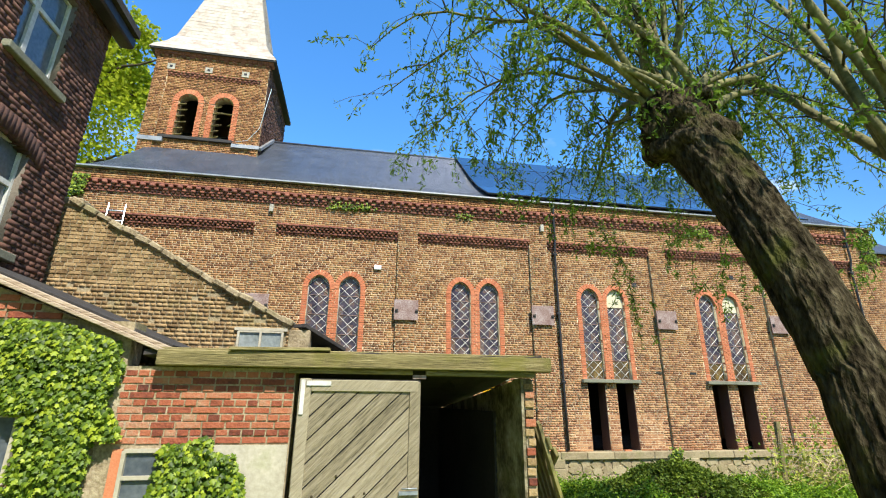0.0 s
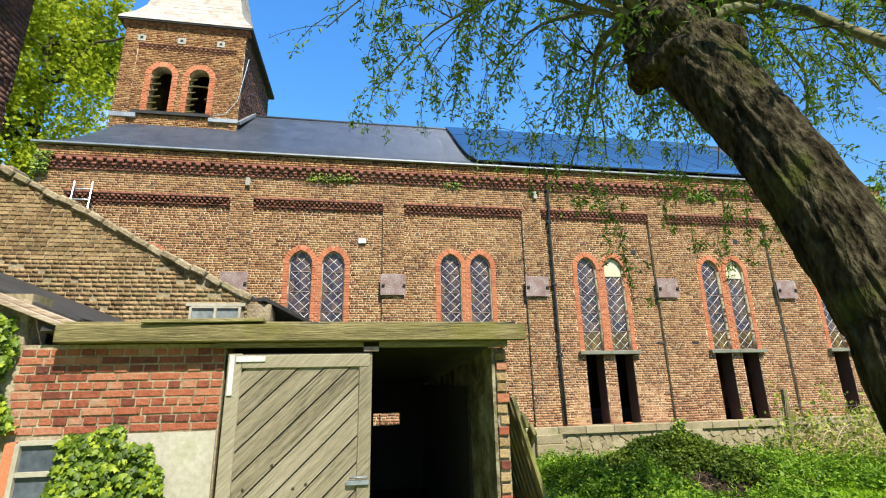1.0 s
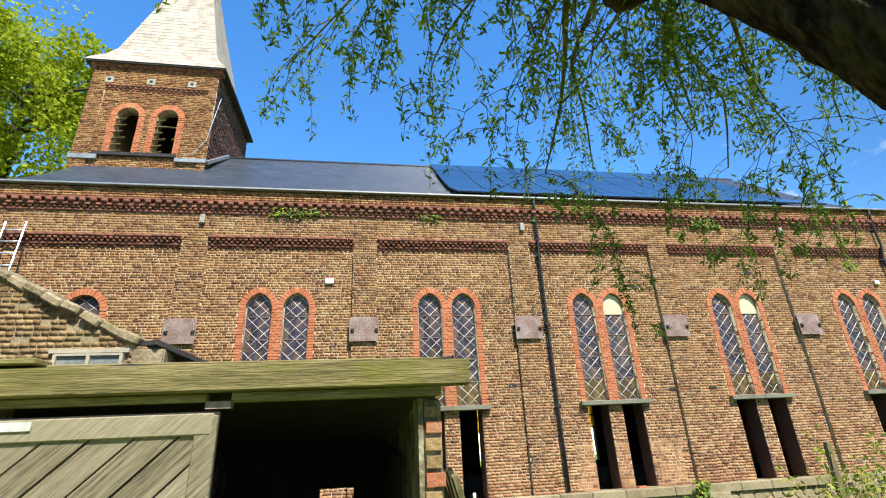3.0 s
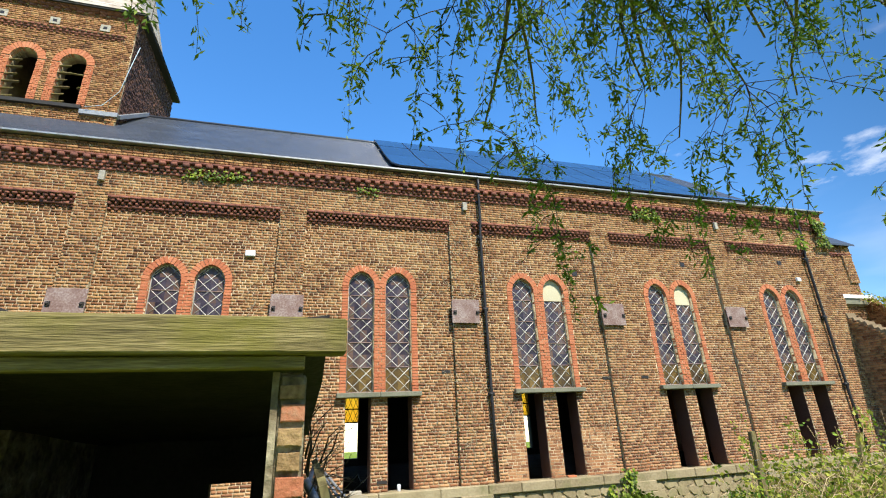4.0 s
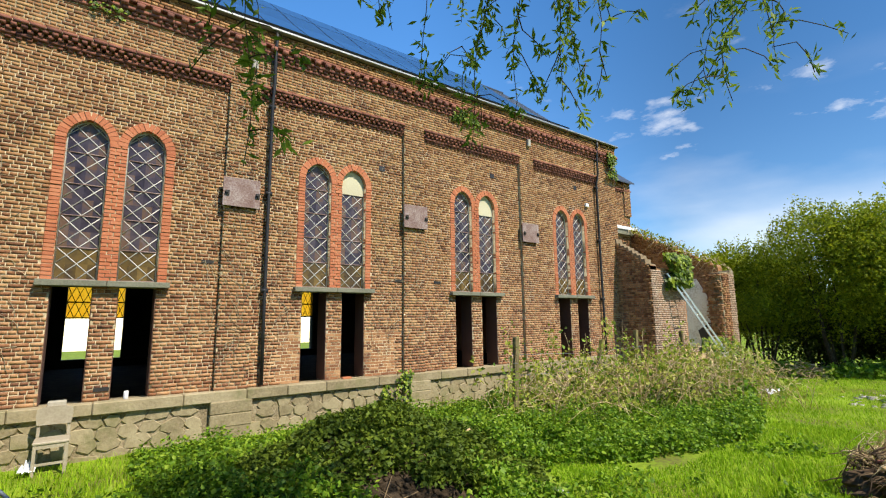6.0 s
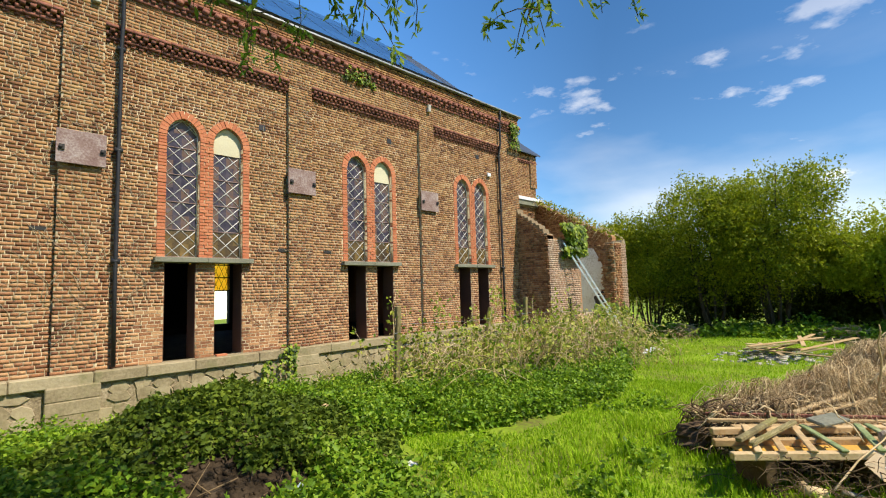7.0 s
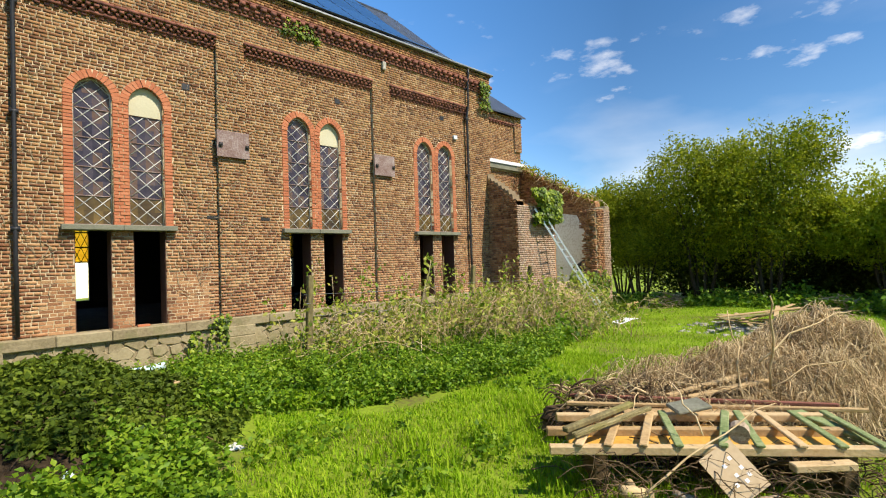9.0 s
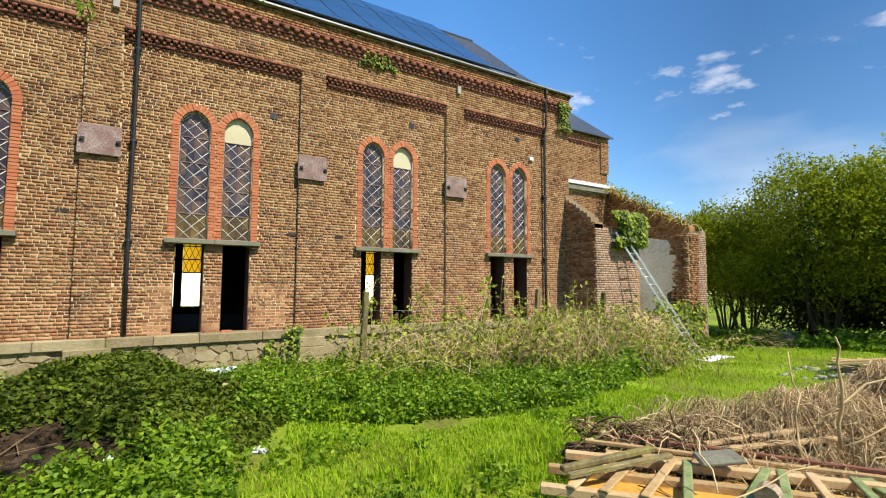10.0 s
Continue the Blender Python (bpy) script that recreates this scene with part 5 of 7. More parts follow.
def willow(label, trunk, radii, head, head_r, limbs, seed, twigs_per, low_limit, strands=()):
    random.seed(seed), np.random.seed(seed)
    tree = thing("willow_tree", label, "tree", at=trunk[0])
    inv = Matrix.Translation(trunk[0]).inverted()

    def put(ob):
        ob.parent = tree
        ob.matrix_parent_inverse = inv
        return ob
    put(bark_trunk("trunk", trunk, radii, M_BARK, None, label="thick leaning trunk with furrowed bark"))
    # swollen pollard head out of several knobs
    V, F = [], []
    for k in range(26):
        bm = bmesh.new()
        bmesh.ops.create_icosphere(bm, subdivisions=3, radius=1)
        r = head_r * random.uniform(0.22, 0.5)
        c = Vector(head) + Vector((random.uniform(-1, 1), random.uniform(-1, 1), random.uniform(-1.5, 0.9))) * head_r * 0.66
        if c.z < head[2] - 0.3:
            c = c + Vector((0.0, -0.22, 0)) * (head[2] - c.z)
        o = len(V)
        for v in bm.verts:
            q = v.co * r
            V.append(tuple(c + q * (1 + 0.30 * noise.noise((c + q) * 6) + 0.16 * noise.noise((c + q) * 19))))
        F += [tuple(v.index + o for v in f.verts) for f in bm.faces]
        bm.free()
    me = bpy.data.meshes.new("pollard_head")
    me.from_pydata(V, [], F)
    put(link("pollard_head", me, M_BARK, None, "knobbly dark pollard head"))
    leafp, twigs, wood = [], [], []
    for k, (end, r0, sag) in enumerate(limbs):
        a = Vector(head) + Vector((random.uniform(-0.6, 0.6), random.uniform(-0.6, 0.6), random.uniform(-0.1, 0.5))) * head_r
        pts = wander(a, end, 12, sag, 0.07, seed + k * 1.3)
        wood += pts[4:]
        put(rods("limb", [(pts, [r0 * (1 - 0.82 * i / 11) for i in range(12)])], M_LIMB, None, 10))
        dirv = (Vector(end) - Vector(head))
        for j in range(twigs_per):
            t = random.uniform(0.25, 1.0)
            i = min(10, int(t * 11))
            s = pts[i].lerp(pts[i + 1], t * 11 - i)
            ang_ = random.uniform(0, 2 * math.pi)
            out = Vector((math.cos(ang_), math.sin(ang_), 0)) * 0.5 + Vector((dirv.x, dirv.y, 0)).normalized() * 0.35
            L = random.uniform(0.7, 2.2) + (0.5 if s.x > 4 else 0)
            L = min(L, max(0.5, s.z - low_limit(s)))
            tw = hang(s, L, (out.x, out.y), seed + k * 17 + j)
            twigs.append((tw, [0.0032 * (1 - 0.75 * q / len(tw)) + 0.001 for q in range(len(tw))]))
            for q in range(len(tw) - 1):
                if q < 2 and random.random() < 0.6:
                    continue
                m_ = random.choice((6, 13, 22)) if q > len(tw) * 0.25 else 6
                for _ in range(m_):
                    leafp.append(tw[q].lerp(tw[q + 1], random.random()) + Vector((random.gauss(0, 0.028), random.gauss(0, 0.028), random.gauss(0, 0.02))))
        # side shoots
        for j in range(6):
            i = random.randint(3, 9)
            e = pts[i] + Vector((random.uniform(-0.7, 0.7), random.uniform(-0.7, 0.7), random.uniform(0.2, 0.9)))
            sp = wander(pts[i], e, 6, 0, 0.08, seed + k + j * 3.1)
            twigs.append((sp, [0.012, 0.010, 0.008, 0.006, 0.005, 0.003]))
            for _ in range(30):
                q = random.randint(1, 4)
                leafp.append(sp[q].lerp(sp[q + 1], random.random()) + Vector((random.gauss(0, 0.03), random.gauss(0, 0.03), random.gauss(0, 0.03))))
    # long strands that hang lowest, each with a few side twigs
    for k, goal in enumerate(strands):
        g = Vector(goal)
        a = min(wood, key=lambda p: (p - g).length if p.z > g.z + 0.9 else 99)
        n_ = max(8, int((a - g).length / 0.13))
        st = [Vector((a.x + (g.x - a.x) * (1 - (1 - t) ** 2.2), a.y + (g.y - a.y) * (1 - (1 - t) ** 2.2), a.z + (g.z - a.z) * t ** 1.35)) + Vector((noise.noise((k, t * 4, 0)), noise.noise((k, t * 4, 5)), 0)) * 0.09 for t in np.linspace(0, 1, n_)]
        lines_ = [st]
        for j in range(5):
            i = random.randint(n_ // 3, n_ - 2)
            lines_.append(hang(st[i], random.uniform(0.25, 0.6), (random.uniform(-0.6, 0.6), random.uniform(-0.6, 0.6)), k * 3.7 + j))
        for ln in lines_:
            twigs.append((ln, [0.0032 * (1 - 0.7 * q / len(ln)) + 0.001 for q in range(len(ln))]))
            for q in range(len(ln) - 1):
                if q > len(ln) * 0.25:
                    for _ in range(random.choice((8, 14, 22))):
                        leafp.append(ln[q].lerp(ln[q + 1], random.random()) + Vector((random.gauss(0, 0.02), random.gauss(0, 0.02), random.gauss(0, 0.02))))
    # sprouts on the head
    for _ in range(520):
        v = Vector((random.gauss(0, 1), random.gauss(0, 1), random.gauss(0, 0.8))).normalized()
        leafp.append(Vector(head) + v * head_r * random.uniform(0.8, 1.15))
    tagged(put(rods("twig_work", twigs, M_TWIG, None, 4)), "thin dark hanging twigs", kind="stuff")
    P = np.array([tuple(p) for p in leafp])
    put(leaves("foliage", P, 0.07, M_WILLOW, None, slim=0.3, down=0.7, kind="stuff", label="narrow fresh green willow leaves"))
    return tree


def low_limit_a(s):
    return 3.75 + 0.10 * max(0, s.x - 3.5) + 0.3 * max(0, 2.2 - s.x) + 0.5 * max(0, 4.0 - s.y)


limbs_a = []
rs = random.Random(4)
for k in range(7):
    a = radians(rs.uniform(-10, 190))
    L = rs.uniform(1.4, 3.4)
    limbs_a.append(((3.2 + L * math.cos(a), 3.0 + L * math.sin(a), rs.uniform(4.5, 6.4)), rs.uniform(0.022, 0.04), rs.uniform(0.2, 0.6)))
limbs_a += [((0.2, 3.9, 5.3), 0.03, 0.6), ((1.5, 4.9, 5.2), 0.03, 0.7), ((2.2, 5.4, 5.1), 0.03, 0.7), ((0.4, 4.3, 5.1), 0.028, 0.75), ((0.9, 5.2, 4.9), 0.028, 0.8), ((3.6, 6.0, 4.6), 0.05, 0.7), ((5.2, 5.6, 4.9), 0.05, 0.7), ((6.0, 5.0, 5.2), 0.05, 0.7), ((4.4, 6.3, 5.0), 0.045, 0.8), ((6.4, 4.2, 5.0), 0.045, 0.7), ((5.7, 5.9, 4.6), 0.04, 0.8), ((6.8, 5.1, 4.7), 0.04, 0.8), ((7.2, 4.3, 4.6), 0.04, 0.8), ((4.8, 5.2, 4.6), 0.04, 0.8), ((5.6, 4.9, 4.5), 0.04, 0.8),
            ((3.0, 3.2, 7.4), 0.045, 0.1), ((2.5, 3.4, 7.3), 0.055, 0.1), ((2.1, 3.0, 6.8), 0.045, 0.2), ((3.5, 2.9, 7.5), 0.05, 0.0), ((2.8, 2.7, 7.2), 0.035, 0.1), ((3.3, 3.5, 7.0), 0.03, 0.1), ((1.4, 3.6, 6.6), 0.04, 0.4), ((1.0, 2.9, 6.0), 0.04, 0.5)]
willow("leaning pollard willow with fresh hanging twigs beside the shed", [(2.72, 1.74, -0.1), (2.91, 1.83, 0.6), (3.05, 1.98, 1.3), (3.13, 2.17, 2.0), (3.15, 2.38, 2.6), (3.15, 2.60, 3.15), (3.11, 2.82, 3.65), (3.05, 3.04, 4.1), (3.0, 3.2, 4.45)],
       [0.26, 0.20, 0.17, 0.172, 0.178, 0.185, 0.21, 0.24, 0.22], (3.03, 3.1, 4.24), 0.36, limbs_a, 11, 11, low_limit_a,
       [(1.5, 4.4, 4.2), (1.9, 4.8, 4.0), (2.3, 5.1, 3.9), (1.2, 4.2, 4.4), (0.9, 4.3, 4.5), (2.7, 5.3, 3.8), (3.1, 5.4, 3.7), (3.9, 5.4, 2.5), (4.0, 5.6, 2.9), (3.75, 5.5, 3.2), (5.2, 5.4, 2.85), (5.3, 5.6, 3.1), (5.35, 5.2, 2.95), (5.05, 5.7, 3.3), (5.7, 5.1, 3.15), (6.0, 5.2, 3.35), (5.9, 4.9, 3.3), (6.4, 4.4, 3.1), (6.6, 4.6, 3.3), (6.9, 4.3, 3.4), (6.2, 4.1, 3.3), (5.5, 4.6, 3.4), (4.7, 5.5, 3.5), (4.4, 5.3, 3.55)])
limbs_b = [((3.2, 1.9, 5.0), 0.075, 0.0), ((3.75, 3.0, 7.2), 0.045, 0.2), ((4.1, 3.4, 7.4), 0.04, 0.2), ((4.9, 3.6, 6.9), 0.05, 0.3), ((5.6, 3.3, 5.6), 0.05, 0.6), ((6.3, 3.9, 5.2), 0.05, 0.7), ((5.9, 2.6, 5.9), 0.05, 0.5), ((3.2, 2.2, 5.9), 0.06, 0.3), ((4.6, 4.6, 5.6), 0.05, 0.6)]
willow("second pollard willow with thick upright limbs", [(4.95, 0.9, -0.1), (4.85, 1.2, 1.2), (4.75, 1.6, 2.4), (4.45, 2.1, 2.9)], [0.3, 0.22, 0.2, 0.22], (4.3, 2.2, 3.1), 0.28, limbs_b, 23, 4, lambda s: 3.7)


def crown(centres, n, clump, seed, shell=0.75):
    """Points for leaves: clumps on and in a group of ellipsoids (x, y, z, rx, ry, rz)."""
    rng = np.random.default_rng(seed)
    out = []
    tot = sum(c[3] * c[4] + c[4] * c[5] for c in centres)
    for c in centres:
        m = int(n * (c[3] * c[4] + c[4] * c[5]) / tot / clump)
        d = rng.normal(size=(m, 3))
        d /= np.linalg.norm(d, axis=1)[:, None]
        rad = rng.uniform(shell, 1.12, m)
        bump = np.array([1 + 0.34 * noise.noise(Vector(v) * 2.3 + Vector((seed, 0, 0))) for v in d])
        p = np.array(c[:3]) + d * np.array(c[3:6]) * (rad * bump)[:, None]
        q = np.repeat(p, clump, 0) + rng.normal(size=(m * clump, 3)) * 0.16 * min(c[3:6]) * 0.6
        out.append(q)
    return np.concatenate(out)


def shrub(label, cx, cy, h, rad, seed, mat_, n=9000, size=0.12, base=0.7, name="shrub", category="bush", stems=9, group=""):
    random.seed(seed), np.random.seed(seed)
    gz = ground_z(cx, cy)
    t = thing(name, label, category, group, at=(cx, cy, gz))
    inv = Matrix.Translation((cx, cy, gz)).inverted()
    lines = []
    for k in range(stems):
        a = 2 * math.pi * k / stems
        e = (cx + rad * 0.7 * math.cos(a) * random.uniform(0.5, 1), cy + rad * 0.7 * math.sin(a) * random.uniform(0.5, 1), gz + h * random.uniform(0.6, 0.95))
        p = wander((cx + 0.25 * math.cos(a), cy + 0.25 * math.sin(a), gz - 0.05), e, 8, 0.2, 0.06, seed + k)
        lines.append((p, [0.055 * (1 - 0.1 * i) for i in range(8)]))
        for j in range(3):
            s = p[random.randint(3, 6)]
            lines.append((wander(s, s + Vector((random.uniform(-0.9, 0.9), random.uniform(-0.9, 0.9), random.uniform(0.5, 1.3))), 4, 0, 0.06, seed + j), [0.02, 0.015, 0.01, 0.006]))
    b = rods("branch_work", lines, M_TWIG, None, 6)
    b.parent, b.matrix_parent_inverse = t, inv
    tagged(b, kind="stuff")
    cs = [(cx, cy, gz + base + (h - base) * 0.48, rad * 0.9, rad * 0.9, (h - base) * 0.46)]
    for k in range(11):
        a, g = random.uniform(0, 6.28), random.uniform(0.28, 0.48)
        cs.append((cx + rad * 0.75 * math.cos(a), cy + rad * 0.75 * math.sin(a), gz + base + (h - base) * random.uniform(0.2, 0.85), rad * g, rad * g, (h - base) * g * 0.5))
    P = np.concatenate([crown(cs, n, 12, seed, 0.6), crown(cs, n // 2, 6, seed + 500, 0.15)])
    # upright shoots that fray the outline
    sh = []
    for k in range(int(rad * 42)):
        a, r = random.uniform(0, 6.28), rad * math.sqrt(random.random()) * 0.95
        z0 = gz + base + (h - base) * (0.5 + 0.42 * math.sqrt(max(0, 1 - (r / rad) ** 2)))
        L = random.uniform(0.35, 1.15)
        lean = (random.uniform(-0.3, 0.3), random.uniform(-0.3, 0.3))
        for _ in range(22):
            u = random.random()
            sh.append((cx + r * math.cos(a) + lean[0] * u + random.gauss(0, 0.04), cy + r * math.sin(a) + lean[1] * u + random.gauss(0, 0.04), z0 + L * u))
    P = np.concatenate([P, np.array(sh)])
    P = P[P[:, 2] > gz + 0.15]
    f = leaves("foliage", P, size, mat_, None, slim=0.55, kind="stuff")
    f.parent, f.matrix_parent_inverse = t, inv
    return t


HEDGE = [(27.9, 12.2, 5.6, 2.3), (27.7, 9.4, 6.4, 2.6), (27.5, 7.0, 6.5, 2.2), (27.2, 3.5, 4.2, 1.9), (26.6, 1.0, 4.3, 2.1), (25.2, -1.4, 4.8, 2.4), (24.3, -4.2, 5.0, 2.4), (31.0, 14.6, 5.0, 2.6)]
for k, (x, y, h, r) in enumerate(HEDGE):
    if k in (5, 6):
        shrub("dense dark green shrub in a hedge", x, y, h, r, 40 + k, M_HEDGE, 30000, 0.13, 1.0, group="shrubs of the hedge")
    else:
        shrub("bushy shrub with yellow-green spring leaves over bare stems", x, y, h, r, 40 + k, M_TREE if k in (3, 4) else M_BUSH, 30000, 0.105, 1.3, group="shrubs of the hedge", stems=7)
# added rear row; the shade beneath the front crowns is in its leaf colour
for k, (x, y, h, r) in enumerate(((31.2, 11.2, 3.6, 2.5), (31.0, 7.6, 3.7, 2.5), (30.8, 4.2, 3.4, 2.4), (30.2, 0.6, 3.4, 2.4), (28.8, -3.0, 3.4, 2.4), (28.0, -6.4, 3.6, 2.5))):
    shrub("added low hedge, its dark leaves standing in for shade under the shrubs", x, y, h, r, 140 + k, M_HEDGE, 16000, 0.17, -0.4, name="hedge", category="hedge", group="bushes of the rear hedge")

# tall tree behind the church's tower
random.seed(77), np.random.seed(77)
bt = thing("broadleaf_tree", "tall tree with bright yellow-green spring leaves behind the tower", "tree", at=(-13.5, 21, -0.45))
inv = Matrix.Translation((-13.5, 21, -0.45)).inverted()
lines = [(wander((-13.5, 21, -0.5), (-13.3, 21.2, 18), 12, 0, 0.03, 3), [0.45 * (1 - 0.075 * i) for i in range(12)])]
for k in range(22):
    z = random.uniform(5, 17)
    a = random.uniform(0, 6.28)
    L = random.uniform(2.5, 4.8)
    s = Vector((-13.4, 21.1, z))
    lines.append((wander(s, s + Vector((L * math.cos(a), L * math.sin(a), L * 0.6)), 7, 0.3, 0.08, k), [0.12 * (1 - 0.14 * i) for i in range(7)]))
b = rods("trunk", lines, M_TWIG, None, 8)
b.parent, b.matrix_parent_inverse = bt, inv
cs = [(-14.0, 21.1, 14.5, 3.4, 3.6, 6.4)]
for k in range(16):
    a, r = random.uniform(0, 6.28), random.uniform(1.5, 3.8)
    cs.append((-13.4 + r * math.cos(a), 21.1 + r * math.sin(a), random.uniform(6.5, 20.0), random.uniform(1.1, 1.8), random.uniform(1.2, 2.0), random.uniform(0.9, 1.6)))
f = leaves("foliage", crown(cs, 46000, 14, 78, 0.55), 0.2, M_TREE, None, slim=0.7, kind="stuff")
f.parent, f.matrix_parent_inverse = bt, inv


# ---- ivy ----
def ivy(label, pts_fn, n, size, origin, seed, stem_lines=(), normal=(0, -1, 0), thick=0.10):
    """Climbing leaves: broad five-pointed blades lying over one another against a face."""
    random.seed(seed), np.random.seed(seed)
    t = thing("ivy", label, "ivy", at=origin)
    inv = Matrix.Translation(origin).inverted()
    V, F = [], []
    N = Vector(normal)
    shape = [(0, 0), (0.42, 0.1), (0.33, 0.42), (0.55, 0.62), (0.2, 0.72), (0, 1.05), (-0.2, 0.72), (-0.55, 0.62), (-0.33, 0.42), (-0.42, 0.1)]
    side_ = Vector((0, 0, 1)).cross(N).normalized()
    for _ in range(n):
        u, z, dep = pts_fn()
        p = Vector(origin) + side_ * u + Vector((0, 0, z)) + N * (dep * thick)
        nn = (N + Vector((random.gauss(0, 0.38), random.gauss(0, 0.2), random.gauss(0.35, 0.35)))).normalized()
        dn = Vector((random.gauss(0, 0.55), random.gauss(0, 0.2), -1))
        dn = (dn - nn * dn.dot(nn)).normalized()
        sd = nn.cross(dn)
        s = size * random.uniform(0.6, 1.25)
        o = len(V)
        V.append(tuple(p + dn * s * 0.45 + nn * s * 0.08))
        for a, b in shape:
            V.append(tuple(p + sd * a * s + dn * b * s - nn * (abs(a) * 0.25 * s)))
        F += [(o, o + 1 + i, o + 1 + (i + 1) % 10) for i in range(10)]
    ob = link("ivy_leaves", mesh_np("ivy_leaves", V, F), M_IVY, None)
    ob.parent, ob.matrix_parent_inverse = t, inv
    tagged(ob, kind="stuff")
    if stem_lines:
        s = rods("ivy_stems", stem_lines, M_TWIG, None, 5)
        s.parent, s.matrix_parent_inverse = t, inv
    return t


def ivy_area(x0, x1, z0, z1, fray, seed):
    def f():
        while True:
            u, v = random.random(), random.random()
            x, z = x0 + (x1 - x0) * u, z0 + (z1 - z0) * v
            edge = min(u, 1 - u, v * 1.6, (1 - v) * 1.6) * 2
            if edge + fray * noise.noise((x * 3 + seed, z * 3, 0.5)) > 0.12:
                return x, z, random.random() * min(1, 0.35 + edge)
    return f


stems = [([Vector((-1.65 + 0.1 * math.sin(k), SY - 0.03, 0.1)), Vector((-1.75 - 0.1 * k, SY - 0.03, 1.0)), Vector((-1.8 - 0.13 * k, SY - 0.03, 2.1))], [0.015, 0.012, 0.006]) for k in range(5)]
a_ = ivy_area(-2.62, -1.5, 0.95, 2.52, 0.35, 2.0)
def ivy_main():
    while True:
        x, z, d_ = a_()
        if z < 2.62 - (x + 2.5) * 0.36 and not (x < -2.2 and z < 1.75) and not (x > -1.72 and z < 1.55):
            return x, z, d_
ivy("thick bright green ivy climbing the shed wall", ivy_main, 8200, 0.050, (0, SY - 0.03, 0), 5, stems, thick=0.16)
ivy("bright green ivy bush over the shed window", ivy_area(-1.24, -0.50, 0.15, 1.56, 0.4, 7.0), 3600, 0.048, (0, SY - 0.04, 0), 6, thick=0.15)
for o, (u0, u1, z0, z1), n, s, sd in (((0, PIL - 0.01, 0), (-0.9, 0.7, 7.02, 7.3), 260, 0.06, 61), ((0, PIL - 0.01, 0), (10.4, 11.5, 6.95, 7.4), 260, 0.07, 62), ((0, CORN - 0.03, 0), (17.15, 17.72, 6.5, 7.45), 320, 0.075, 63), ((0, CORN - 0.02, 0), (-7.25, -6.8, 6.9, 7.5), 220, 0.07, 64), ((0, PIL - 0.01, 0), (2.9, 3.5, 7.0, 7.2), 60, 0.06, 65)):
    ivy("small plants growing on the cornice", ivy_area(u0, u1, z0, z1, 0.6, sd), n, s, o, sd, thick=0.12)
for k, (x, z) in enumerate(((9.05, 0.5), (8.6, 0.2))):
    ivy("small ivy plant against the plinth", ivy_area(x - 0.2, x + 0.2, z - 0.75, z + 0.25, 0.5, 70 + k), 160, 0.075, (0, 12.40, 0), 70 + k, thick=0.12)


# ---- grass, nettles, brambles ----
random.seed(5), np.random.seed(5)


def gz_many(x, y):
    return np.array([ground_z(a, b) for a, b in zip(x, y)])


def nettle_here(x, y):
    edge_ = np.interp(x, [4.0, 6.8, 7.1, 8.2, 9.0, 11.5, 13, 16, 18], [4.7, 5.0, 7.1, 7.2, 6.6, 6.3, 7.0, 8.2, 9.0])
    n_ = np.array([noise.noise((a * 0.9, b * 0.9, 3.0)) for a, b in zip(x, y)])
    bare = (((x - 5.7) / 0.42) ** 2 + ((y - 6.8) / 0.42) ** 2 < 1 + 1.5 * n_)
    on_mound = (x - MOUND[0]) ** 2 + (y - MOUND[1]) ** 2 < 1.9 + 0.5 * n_
    return ~on_mound & (y > edge_ + 0.35 * n_) & (y < 11.7 - 0.5 * n_) & (x > 4.0) & (x < 18) & ~bare & (n_ > -0.42)


def blades(n, x0, x1, y0, y1, h, name, label, keep_fn, mat_):
    x, y = np.random.uniform(x0, x1, n), np.random.uniform(y0, y1, n)
    k = keep_fn(x, y)
    x, y = x[k], y[k]
    n = len(x)
    z = gz_many(x, y) - 0.01
    hh = h * np.random.uniform(0.4, 1.3, n) * (0.75 + 0.5 * np.array([noise.noise((a * 1.3, b * 1.3, 9.0)) for a, b in zip(x, y)]) + 0.25)
    a = np.random.uniform(0, 6.283, n)
    lean = np.random.uniform(0.15, 0.75, n) * hh
    w = np.random.uniform(0.004, 0.009, n) * (0.7 + h) * 1.15
    dx, dy = np.cos(a), np.sin(a)
    base = np.stack([x, y, z], 1)
    sidev = np.stack([-dy, dx, np.zeros(n)], 1) * w[:, None]
    mid = base + np.stack([dx * lean * 0.35, dy * lean * 0.35, hh * 0.6], 1)
    tip = base + np.stack([dx * lean, dy * lean, hh], 1)
    V = np.stack([base - sidev, base + sidev, mid + sidev * 0.7, mid - sidev * 0.7, tip], 1).reshape(-1, 3)
    i = np.arange(n)[:, None] * 5
    F = np.concatenate([i + np.array([[0, 1, 2]]), i + np.array([[0, 2, 3]]), i + np.array([[3, 2, 4]])])
    return tagged(link(name, mesh_np(name, V, F), mat_), label, "grass", kind="stuff")


def bare_patch(x, y):
    return ((x - 9.3) / 0.8) ** 2 + ((y - 6.6) / 0.3) ** 2 < 1


heap_zone = lambda x, y: (((x - 11.8) / 1.5) ** 2 + ((y - 3.6) / 0.8) ** 2 < 0.8)
free = lambda x, y: ~((x - MOUND[0]) ** 2 + (y - MOUND[1] + 0.6) ** 2 < 3.0) & ~nettle_here(x, y) & ~bare_patch(x, y) & ~heap_zone(x, y) & ~((x < 2.4) & (y > 4.2) & (y < 8.5))
blades(170000, 4.2, 13.0, 3.2, 12.3, 0.058, "grass", "bright green uneven lawn grass", free, M_GRASS)
blades(70000, 12.0, 25.5, -1.5, 12.0, 0.075, "grass", "bright green lawn grass farther off", free, M_GRASS)
